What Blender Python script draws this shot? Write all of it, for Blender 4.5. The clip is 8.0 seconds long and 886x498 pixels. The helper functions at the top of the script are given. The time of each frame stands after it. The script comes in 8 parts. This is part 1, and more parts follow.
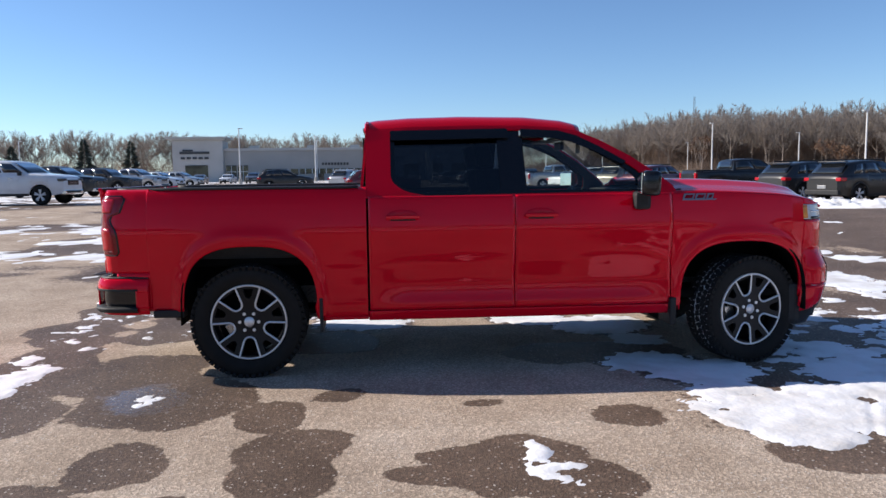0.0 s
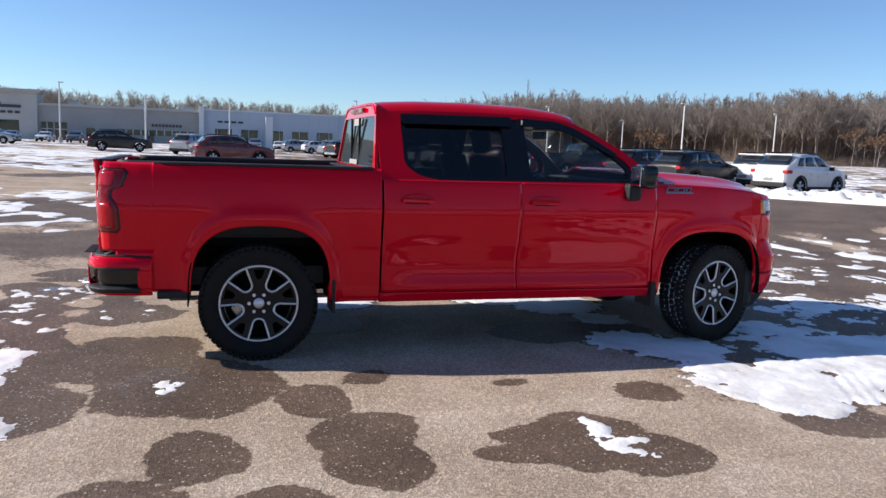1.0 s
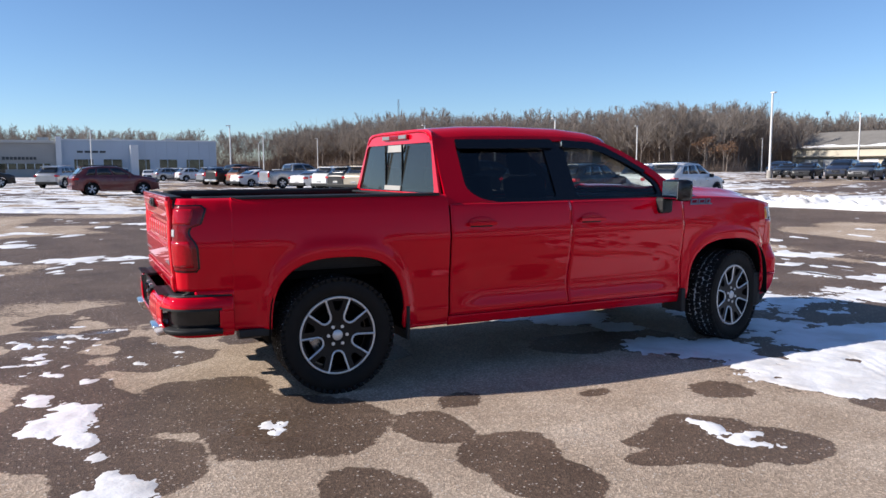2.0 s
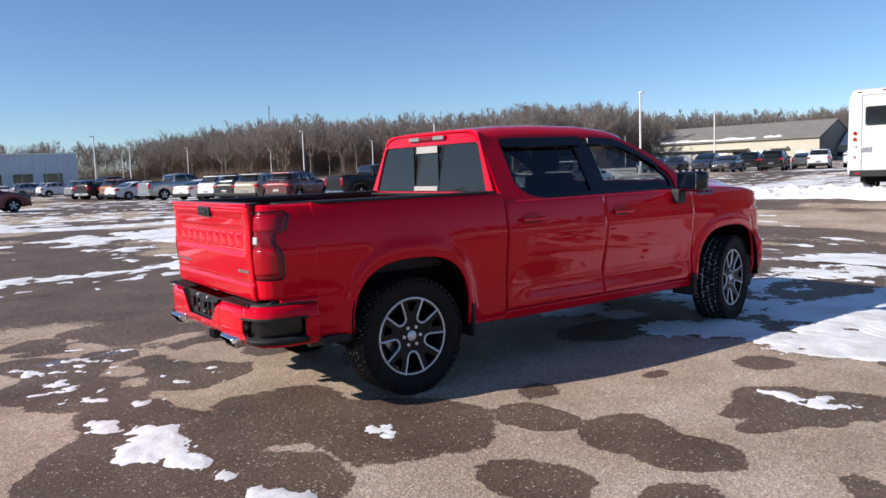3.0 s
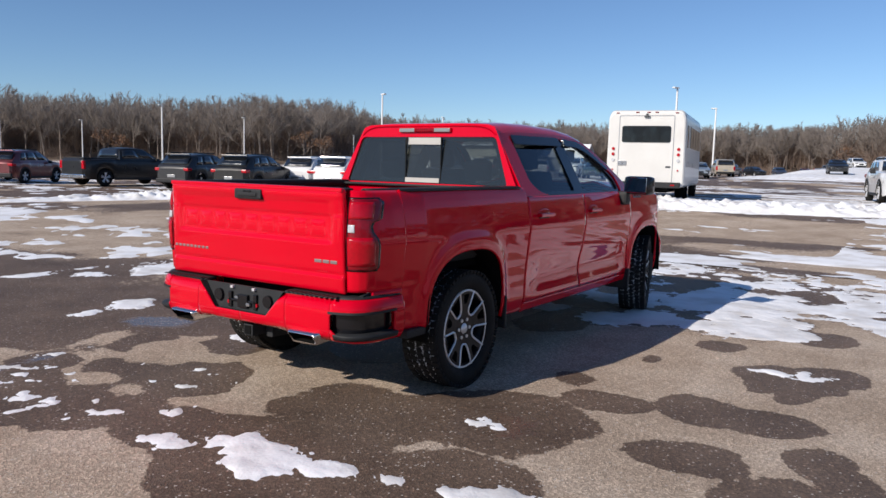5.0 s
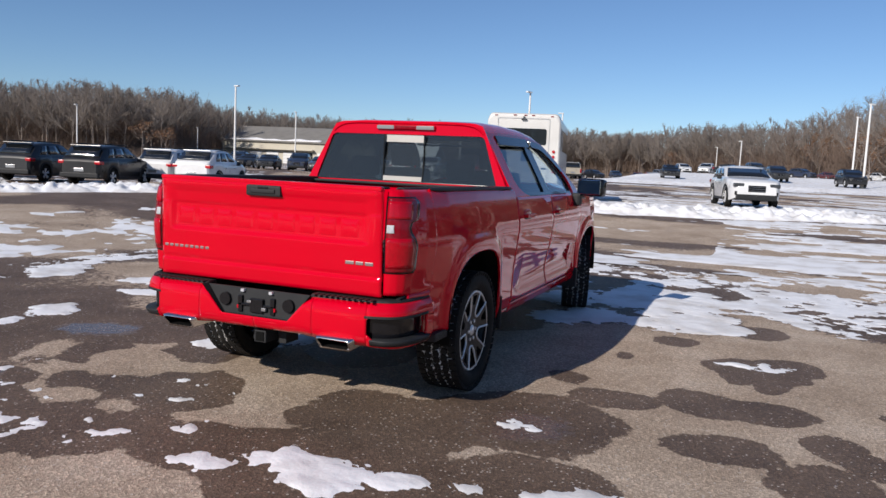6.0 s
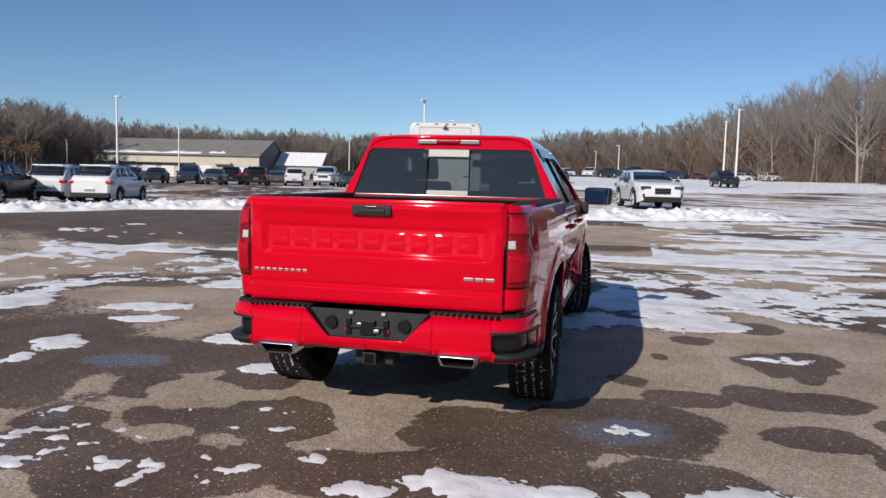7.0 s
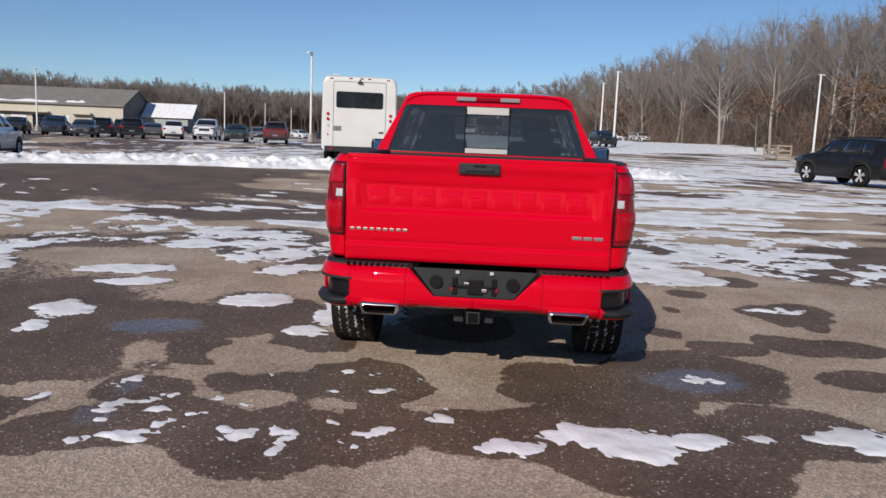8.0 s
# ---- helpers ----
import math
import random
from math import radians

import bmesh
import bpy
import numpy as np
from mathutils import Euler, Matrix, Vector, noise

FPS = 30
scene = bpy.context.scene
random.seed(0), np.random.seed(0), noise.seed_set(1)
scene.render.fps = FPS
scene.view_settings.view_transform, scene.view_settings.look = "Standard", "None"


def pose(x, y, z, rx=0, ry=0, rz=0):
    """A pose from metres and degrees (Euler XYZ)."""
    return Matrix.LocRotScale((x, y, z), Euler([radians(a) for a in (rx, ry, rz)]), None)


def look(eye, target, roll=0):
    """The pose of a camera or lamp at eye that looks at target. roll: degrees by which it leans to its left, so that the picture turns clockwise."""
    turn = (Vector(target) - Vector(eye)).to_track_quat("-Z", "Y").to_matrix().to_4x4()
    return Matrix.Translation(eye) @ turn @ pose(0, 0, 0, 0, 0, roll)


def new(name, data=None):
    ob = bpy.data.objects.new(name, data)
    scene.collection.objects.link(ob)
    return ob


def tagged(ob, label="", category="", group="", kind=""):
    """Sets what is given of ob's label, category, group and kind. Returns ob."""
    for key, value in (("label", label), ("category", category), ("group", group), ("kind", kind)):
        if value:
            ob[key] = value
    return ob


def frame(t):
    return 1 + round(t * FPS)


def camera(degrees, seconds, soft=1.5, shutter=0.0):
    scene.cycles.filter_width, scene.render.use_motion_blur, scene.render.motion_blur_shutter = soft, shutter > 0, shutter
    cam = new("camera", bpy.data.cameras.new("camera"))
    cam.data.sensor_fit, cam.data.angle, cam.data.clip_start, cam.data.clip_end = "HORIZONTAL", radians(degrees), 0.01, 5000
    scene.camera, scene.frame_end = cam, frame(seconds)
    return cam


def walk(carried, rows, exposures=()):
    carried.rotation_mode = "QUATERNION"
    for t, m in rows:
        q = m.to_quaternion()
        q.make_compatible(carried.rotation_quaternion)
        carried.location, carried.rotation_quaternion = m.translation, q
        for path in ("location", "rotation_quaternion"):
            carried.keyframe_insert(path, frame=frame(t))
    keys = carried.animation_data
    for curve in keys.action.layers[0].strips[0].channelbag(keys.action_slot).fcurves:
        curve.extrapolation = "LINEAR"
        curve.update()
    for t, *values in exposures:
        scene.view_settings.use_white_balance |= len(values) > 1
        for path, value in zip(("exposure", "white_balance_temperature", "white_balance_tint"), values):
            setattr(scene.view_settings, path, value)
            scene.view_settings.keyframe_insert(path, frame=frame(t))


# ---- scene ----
cam = camera(60.3, 8.0)
PATH = [
    (0, (1.01, -6.557, 1.477), (1.158, -4.573, 1.279), -0.7),
    (0.5, (0.364, -6.486, 1.522), (0.732, -4.537, 1.266), 0.2),
    (1, (-0.301, -6.436, 1.56), (0.273, -4.538, 1.295), 2.1),
    (1.5, (-0.996, -6.261, 1.576), (-0.262, -4.414, 1.352), 1.4),
    (3, (-2.874, -5.406, 1.562), (-1.718, -3.786, 1.357), -2.0),
    (3.5, (-3.429, -5.011, 1.562), (-2.122, -3.509, 1.375), -1.3),
    (4, (-3.886, -4.601, 1.552), (-2.421, -3.256, 1.343), 0.7),
    (5.5, (-4.68, -3.237, 1.542), (-2.931, -2.292, 1.324), 1.6),
    (6, (-4.902, -2.696, 1.519), (-3.057, -1.954, 1.307), 2.7),
    (6.5, (-5.13, -2.08, 1.507), (-3.227, -1.495, 1.319), 2.5),
    (7, (-5.333, -1.44, 1.521), (-3.395, -0.98, 1.34), 1.4),
    (7.5, (-5.473, -0.782, 1.497), (-3.511, -0.482, 1.25), 1.6),
    (8, (-5.533, -0.102, 1.492), (-3.557, 0.03, 1.209), 2.3),
]
EXPOSURE = [(0.0, 0.48, 6450, 11), (1.5, 0.50, 6450, 11), (3.5, 0.28, 6450, 11), (5.5, 0.02, 6450, 11), (7.0, -0.18, 6450, 11), (8.0, -0.24, 6450, 11)]
walk(cam, [(t, look(eye, target, roll)) for t, eye, target, roll in PATH], EXPOSURE)
SUN_DIR = Vector((-1.73, 0.53, 1.0)).normalized()
SKY = bpy.data.worlds.new("winter_sky")
scene.world = SKY
SKY.use_nodes = True
sky_tree = SKY.node_tree
sky_node = sky_tree.nodes.new("ShaderNodeTexSky")
sky_node.sky_type = "NISHITA"
sky_node.sun_disc = False
sky_node.sun_elevation = math.asin(SUN_DIR.z)
sky_node.sun_rotation = math.atan2(SUN_DIR.x, SUN_DIR.y) % (2 * math.pi)
sky_node.altitude = 200
sky_node.air_density = 0.85
sky_node.dust_density = 0.0
sky_node.ozone_density = 2.6
sky_tint = sky_tree.nodes.new("ShaderNodeMix")
sky_tint.data_type, sky_tint.blend_type = "RGBA", "MULTIPLY"
sky_tint.inputs["Factor"].default_value = 1.0
sky_tint.inputs[7].default_value = (0.86, 1.0, 1.16, 1)
sky_tree.links.new(sky_node.outputs[0], sky_tint.inputs[6])
sky_tree.links.new(sky_tint.outputs[2], sky_tree.nodes["Background"].inputs[0])
sky_tree.nodes["Background"].inputs[1].default_value = 0.088
sun_data = bpy.data.lights.new("sun", "SUN")
sun_data.energy, sun_data.angle, sun_data.color = 5.0, radians(0.53), (1.0, 0.92, 0.82)
sun = new("sun", sun_data)
sun.matrix_world = look(SUN_DIR * 60, (0, 0, 0))

# ---- materials ----


def node_material(name):
    m = bpy.data.materials.new(name)
    m.use_nodes = True
    t = m.node_tree
    return m, t.nodes, t.links, t.nodes["Principled BSDF"]


def surf(name, color, rough=0.5, metal=0.0, coat=0.0, var=0.12, scale=6.0, bump=0.0, grain=60.0, dirt=None, dirt_amount=0.35):
    """A procedural surface: base colour broken up at two scales, roughness wear and fine relief."""
    m, n, l, b = node_material(name)
    co = n.new("ShaderNodeTexCoord")
    big = n.new("ShaderNodeTexNoise")
    big.inputs["Scale"].default_value, big.inputs["Detail"].default_value = scale, 5
    fine = n.new("ShaderNodeTexNoise")
    fine.inputs["Scale"].default_value, fine.inputs["Detail"].default_value = grain, 3
    l.new(co.outputs["Object"], big.inputs["Vector"])
    l.new(co.outputs["Object"], fine.inputs["Vector"])
    mixed = n.new("ShaderNodeMath")
    mixed.operation = "MULTIPLY_ADD"
    l.new(fine.outputs["Fac"], mixed.inputs[0])
    mixed.inputs[1].default_value = 0.4
    l.new(big.outputs["Fac"], mixed.inputs[2])
    ramp = n.new("ShaderNodeValToRGB")
    ramp.color_ramp.elements[0].position, ramp.color_ramp.elements[1].position = 0.4, 1.0
    dark = dirt or tuple(c * (1 - var) for c in color)
    lo = tuple(c * (1 - dirt_amount) + d * dirt_amount for c, d in zip(color, dark)) if dirt else dark
    hi = tuple(min(1, c * (1 + var * 0.6)) for c in color)
    ramp.color_ramp.elements[0].color, ramp.color_ramp.elements[1].color = (*lo, 1), (*hi, 1)
    l.new(mixed.outputs[0], ramp.inputs[0])
    l.new(ramp.outputs[0], b.inputs["Base Color"])
    rr = n.new("ShaderNodeMapRange")
    rr.inputs["To Min"].default_value, rr.inputs["To Max"].default_value = max(0.02, rough - 0.08), min(1, rough + 0.08)
    l.new(big.outputs["Fac"], rr.inputs["Value"])
    l.new(rr.outputs[0], b.inputs["Roughness"])
    b.inputs["Metallic"].default_value = metal
    b.inputs["Coat Weight"].default_value = coat
    b.inputs["Coat Roughness"].default_value = 0.04
    if bump:
        bp = n.new("ShaderNodeBump")
        bp.inputs["Strength"].default_value, bp.inputs["Distance"].default_value = bump, 0.01
        l.new(fine.outputs["Fac"], bp.inputs["Height"])
        l.new(bp.outputs[0], b.inputs["Normal"])
    return m


def glass_mat(name, tint, gloss=0.02, haze=0.0):
    """A tinted pane: what is behind shows through the tint, and the surface mirrors by Fresnel."""
    m, n, l, b = node_material(name)
    n.remove(b)
    tr = n.new("ShaderNodeBsdfTransparent")
    tr.inputs[0].default_value = (*tint, 1)
    gl = n.new("ShaderNodeBsdfGlossy")
    gl.inputs["Roughness"].default_value = gloss
    gl.inputs["Color"].default_value = (0.95, 0.97, 1.0, 1)
    lw = n.new("ShaderNodeLayerWeight")
    lw.inputs["Blend"].default_value = 0.5
    steep = n.new("ShaderNodeMath")
    steep.operation = "POWER"
    steep.inputs[1].default_value = 5.0
    l.new(lw.outputs["Facing"], steep.inputs[0])
    fr = n.new("ShaderNodeMath")
    fr.operation = "MULTIPLY_ADD"
    fr.inputs[1].default_value, fr.inputs[2].default_value = 0.9, 0.05
    l.new(steep.outputs[0], fr.inputs[0])
    mx = n.new("ShaderNodeMixShader")
    l.new(fr.outputs[0], mx.inputs[0])
    l.new(tr.outputs[0], mx.inputs[1])
    l.new(gl.outputs[0], mx.inputs[2])
    last = mx
    if haze:
        # an even pale film mixed in for the sky sheen on the pane
        df = n.new("ShaderNodeBsdfDiffuse")
        df.inputs[0].default_value = (0.46, 0.50, 0.47, 1)
        last = n.new("ShaderNodeMixShader")
        last.inputs[0].default_value = haze
        l.new(mx.outputs[0], last.inputs[1])
        l.new(df.outputs[0], last.inputs[2])
    l.new(last.outputs[0], n["Material Output"].inputs[0])
    return m


def lamp_mat(name, color, rough=0.12, coat=0.5):
    return surf(name, color, rough, 0.0, coat, 0.25, 30, 0.08, 90)


RED = surf("red_paint", (0.60, 0.0, 0.014), 0.12, 0.0, 0.30, 0.05, 2.0, 0.0, 300)
_b = RED.node_tree.nodes["Principled BSDF"]
_b.inputs["Specular IOR Level"].default_value = 0.8
_b.inputs["Specular Tint"].default_value = (1.0, 0.09, 0.13, 1)
_rr = next(q for q in RED.node_tree.nodes if q.type == "MAP_RANGE")
_rr.inputs["To Min"].default_value, _rr.inputs["To Max"].default_value = 0.02, 0.05
_b.inputs["Coat Roughness"].default_value = 0.02
BLACK_PLASTIC = surf("black_plastic", (0.022, 0.023, 0.025), 0.55, 0, 0, 0.3, 9, 0.25, 240)
BLACK_PLASTIC.node_tree.nodes["Principled BSDF"].inputs["Specular IOR Level"].default_value = 0.25
BLACK_GLOSS = surf("black_gloss", (0.007, 0.007, 0.009), 0.18, 0, 0.2, 0.1)
BLACK_GLOSS.node_tree.nodes["Principled BSDF"].inputs["Specular IOR Level"].default_value = 0.35
BED_LINER = surf("bed_liner", (0.03, 0.03, 0.032), 0.8, 0, 0, 0.3, 12, 0.6, 180)
RUBBER = surf("tyre_rubber", (0.010, 0.0098, 0.0095), 0.75, 0, 0, 0.3, 14, 0.2, 150, dirt=(0.05, 0.045, 0.042), dirt_amount=0.12)
RUBBER.node_tree.nodes["Principled BSDF"].inputs["Specular IOR Level"].default_value = 0.2
TREAD_FLOOR = surf("snow_packed_tread", (0.03, 0.029, 0.028), 0.85, 0, 0, 0.3, 40, 0.4, 160)
_r = next(q for q in TREAD_FLOOR.node_tree.nodes if q.type == "VALTORGB")
_r.color_ramp.elements[0].position, _r.color_ramp.elements[1].position = 0.70, 0.80
_r.color_ramp.elements[1].color = (0.75, 0.76, 0.78, 1)
WELL = surf("wheel_well_liner", (0.006, 0.006, 0.006), 0.9, 0, 0, 0.3, 10, 0.3, 120)
WELL.node_tree.nodes["Principled BSDF"].inputs["Specular IOR Level"].default_value = 0.1
RIM_DARK = surf("rim_dark_grey", (0.008, 0.0085, 0.010), 0.42, 0.0, 0.05, 0.2)
RIM_DARK.node_tree.nodes["Principled BSDF"].inputs["Specular IOR Level"].default_value = 0.25
RIM_SILVER = surf("machined_aluminium", (0.78, 0.78, 0.78), 0.42, 0.55, 0, 0.08, 20, 0.05, 200)
CHROME = surf("chrome", (0.74, 0.73, 0.72), 0.2, 1.0, 0, 0.05)
STEEL = surf("dirty_steel", (0.16, 0.15, 0.14), 0.6, 0.6, 0, 0.4, 18, 0.3, 150, dirt=(0.12, 0.07, 0.04))
LAMP_RED = lamp_mat("red_lamp_lens", (0.42, 0.0, 0.010), 0.2, 0.6)
LAMP_DARK = lamp_mat("smoked_red_lens", (0.22, 0.001, 0.008), 0.2, 0.6)
for _m in (LAMP_RED, LAMP_DARK):
    _m.node_tree.nodes["Principled BSDF"].inputs["Specular IOR Level"].default_value = 0.15
LAMP_FAR = lamp_mat("dull_headlamp", (0.05, 0.053, 0.058), 0.15, 0.3)
LAMP_CLEAR = lamp_mat("clear_lamp_lens", (0.5, 0.51, 0.53))
LAMP_AMBER = lamp_mat("amber_lamp_lens", (0.7, 0.25, 0.03))
GLASS_DARK = glass_mat("privacy_glass", (0.13, 0.145, 0.15))
GLASS_MID = glass_mat("slider_glass", (0.22, 0.245, 0.25), 0.02, 0.05)
GLASS_CLEAR = glass_mat("clear_glass", (0.80, 0.85, 0.84), 0.01, 0.01)
GLASS_BACK = glass_mat("hazed_rear_glass", (0.12, 0.14, 0.145), 0.02, 0.035)
GLASS_FAR = surf("dark_vehicle_glass", (0.012, 0.014, 0.017), 0.05, 0, 0.8, 0.2)
MIRROR = surf("mirror_silver", (0.85, 0.87, 0.9), 0.02, 1.0, 0, 0.02)
INTERIOR = surf("grey_cloth", (0.05, 0.05, 0.055), 0.85, 0, 0, 0.3, 10, 0.3, 200)
INTERIOR_LIGHT = surf("light_headliner", (0.3, 0.29, 0.27), 0.9, 0, 0, 0.1)
BADGE_GREY = surf("dull_badge", (0.30, 0.24, 0.24), 0.4, 0.6, 0, 0.1)
PLATE_GREY = surf("grey_emblem", (0.42, 0.42, 0.43), 0.3, 0.9, 0, 0.1)
BUS_WHITE = surf("off_white_bus_paint", (0.63, 0.63, 0.61), 0.4, 0, 0.3, 0.06, 1.2, 0, 30, dirt=(0.4, 0.36, 0.31), dirt_amount=0.3)
WHITE_PAINT = surf("white_vehicle_paint", (0.70, 0.71, 0.72), 0.3, 0, 0.8, 0.06, 3, 0, 60, dirt=(0.4, 0.36, 0.32), dirt_amount=0.2)


def asphalt():
    m, n, l, b = node_material("worn_asphalt")
    co = n.new("ShaderNodeTexCoord")

    def noise_at(scale, detail=4, rough=0.55, src=None):
        x = n.new("ShaderNodeTexNoise")
        x.inputs["Scale"].default_value, x.inputs["Detail"].default_value, x.inputs["Roughness"].default_value = scale, detail, rough
        l.new(src or co.outputs["Object"], x.inputs["Vector"])
        return x

    def math_node(op, a, c, d=None):
        x = n.new("ShaderNodeMath")
        x.operation = op
        for i, v in enumerate((a, c, d)):
            if v is None:
                continue
            if isinstance(v, (int, float)):
                x.inputs[i].default_value = v
            else:
                l.new(v, x.inputs[i])
        return x.outputs[0]

    def ramp(src, stops):
        x = n.new("ShaderNodeValToRGB")
        e = x.color_ramp.elements
        while len(e) < len(stops):
            e.new(0.5)
        for el, (p, c) in zip(e, stops):
            el.position, el.color = p, (*c, 1) if len(c) == 3 else c
        l.new(src, x.inputs[0])
        return x.outputs[0]

    wet = n.new("ShaderNodeAttribute")
    wet.attribute_name = "wet"
    edge = noise_at(14, 6, 0.65)
    w = math_node("MULTIPLY_ADD", math_node("SUBTRACT", edge.outputs["Fac"], 0.5), 0.7, wet.outputs["Fac"])
    wet_mask = ramp(w, [(0.47, (0, 0, 0)), (0.545, (1, 1, 1))])
    pool = n.new("ShaderNodeAttribute")
    pool.attribute_name = "pool"
    pool_mask = ramp(math_node("MULTIPLY_ADD", math_node("SUBTRACT", edge.outputs["Fac"], 0.5), 1.3, pool.outputs["Fac"]), [(0.45, (0, 0, 0)), (0.7, (1, 1, 1))])
    # loose stones and salt in the worn surface
    stones = n.new("ShaderNodeTexVoronoi")
    stones.inputs["Scale"].default_value = 88
    l.new(co.outputs["Object"], stones.inputs["Vector"])
    grit = noise_at(230, 2)
    blotch = noise_at(1.1, 5, 0.6)
    tone = math_node("MULTIPLY_ADD", grit.outputs["Fac"], 0.5, math_node("MULTIPLY", blotch.outputs["Fac"], 0.75))
    dry = ramp(tone, [(0.38, (0.27, 0.208, 0.157)), (0.62, (0.42, 0.335, 0.26)), (0.82, (0.54, 0.455, 0.375))])
    stone_col = ramp(stones.outputs["Color"], [(0.0, (0.62, 0.61, 0.6)), (0.55, (0.97, 0.96, 0.95)), (0.96, (1.55, 1.52, 1.48))])
    mul = n.new("ShaderNodeMix")
    mul.data_type, mul.blend_type = "RGBA", "MULTIPLY"
    mul.inputs["Factor"].default_value = 1.0
    l.new(dry, mul.inputs[6])
    l.new(stone_col, mul.inputs[7])
    damp = ramp(tone, [(0.4, (0.084, 0.058, 0.043)), (0.8, (0.198, 0.143, 0.108))])
    speck = n.new("ShaderNodeMix")
    speck.data_type, speck.blend_type = "RGBA", "MULTIPLY"
    speck.inputs["Factor"].default_value = 0.85
    chips = n.new("ShaderNodeTexVoronoi")
    chips.inputs["Scale"].default_value = 52
    l.new(co.outputs["Object"], chips.inputs["Vector"])
    pick = n.new("ShaderNodeSeparateColor")
    l.new(chips.outputs["Color"], pick.inputs[0])
    # one chip in ten is pale and lies bare of water
    chip = math_node("MULTIPLY", math_node("GREATER_THAN", pick.outputs[0], 0.90), math_node("LESS_THAN", chips.outputs["Distance"], 0.34))
    damp_col = ramp(stones.outputs["Color"], [(0.0, (0.5, 0.5, 0.5)), (0.6, (0.95, 0.94, 0.93)), (0.85, (1.3, 1.27, 1.22)), (0.97, (2.8, 2.7, 2.55))])
    l.new(damp, speck.inputs[6])
    l.new(damp_col, speck.inputs[7])
    mix = n.new("ShaderNodeMix")
    mix.data_type = "RGBA"
    l.new(wet_mask, mix.inputs["Factor"])
    l.new(mul.outputs[2], mix.inputs[6])
    l.new(speck.outputs[2], mix.inputs[7])
    pale = n.new("ShaderNodeMix")
    pale.data_type = "RGBA"
    l.new(math_node("MULTIPLY", chip, 0.8), pale.inputs["Factor"])
    l.new(mix.outputs[2], pale.inputs[6])
    pale.inputs[7].default_value = (0.56, 0.5, 0.44, 1)
    l.new(pale.outputs[2], b.inputs["Base Color"])
    r1 = math_node("MULTIPLY_ADD", wet_mask, -0.34, 0.9)
    r2 = math_node("MULTIPLY_ADD", pool_mask, -0.30, r1)
    l.new(r2, b.inputs["Roughness"])
    l.new(math_node("MULTIPLY_ADD", pool_mask, 0.4, 0.12), b.inputs["Specular IOR Level"])
    hgt = math_node("MULTIPLY_ADD", stones.outputs["Distance"], 0.7, grit.outputs["Fac"])
    bp = n.new("ShaderNodeBump")
    bp.inputs["Distance"].default_value = 0.006
    l.new(math_node("MULTIPLY_ADD", pool_mask, -0.55, 0.6), bp.inputs["Strength"])
    l.new(hgt, bp.inputs["Height"])
    l.new(bp.outputs[0], b.inputs["Normal"])
    return m


ASPHALT = asphalt()


def snow_mat():
    m, n, l, b = node_material("old_snow")
    co = n.new("ShaderNodeTexCoord")
    a = n.new("ShaderNodeTexNoise")
    a.inputs["Scale"].default_value, a.inputs["Detail"].default_value = 2.2, 8
    g = n.new("ShaderNodeTexNoise")
    g.inputs["Scale"].default_value, g.inputs["Detail"].default_value = 32, 6
    l.new(co.outputs["Object"], a.inputs["Vector"])
    l.new(co.outputs["Object"], g.inputs["Vector"])
    r = n.new("ShaderNodeValToRGB")
    r.color_ramp.elements[0].position, r.color_ramp.elements[0].color = 0.3, (0.62, 0.6, 0.58, 1)
    r.color_ramp.elements[1].position, r.color_ramp.elements[1].color = 0.55, (0.85, 0.86, 0.88, 1)
    l.new(a.outputs["Fac"], r.inputs[0])
    l.new(r.outputs[0], b.inputs["Base Color"])
    b.inputs["Roughness"].default_value = 0.7
    bp = n.new("ShaderNodeBump")
    bp.inputs["Strength"].default_value, bp.inputs["Distance"].default_value = 0.22, 0.02
    l.new(g.outputs["Fac"], bp.inputs["Height"])
    l.new(bp.outputs[0], b.inputs["Normal"])
    return m


SNOW = snow_mat()
BARK = surf("grey_brown_bark", (0.28, 0.235, 0.205), 0.9, 0, 0, 0.3, 0.05, 0, 3)
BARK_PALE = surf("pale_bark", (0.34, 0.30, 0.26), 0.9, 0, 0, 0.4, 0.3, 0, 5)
NEEDLES = surf("dark_needles", (0.075, 0.09, 0.07), 0.9, 0, 0, 0.5, 0.4, 0, 4)
BRUSH = surf("brown_saplings", (0.27, 0.20, 0.158), 0.95, 0, 0, 0.45, 0.05, 0, 2)
TWIGS = surf("bare_twigs", (0.30, 0.26, 0.228), 0.95, 0, 0, 0.3, 0.05, 0, 2)


def both_sides(m):
    """Round twigs catch light from all round, so their thin slips let half of it through."""
    n, l = m.node_tree.nodes, m.node_tree.links
    b = n["Principled BSDF"]
    tr = n.new("ShaderNodeBsdfTranslucent")
    l.new(b.inputs["Base Color"].links[0].from_socket, tr.inputs[0])
    mx = n.new("ShaderNodeMixShader")
    mx.inputs[0].default_value = 0.38
    l.new(b.outputs[0], mx.inputs[1])
    l.new(tr.outputs[0], mx.inputs[2])
    l.new(mx.outputs[0], n["Material Output"].inputs[0])


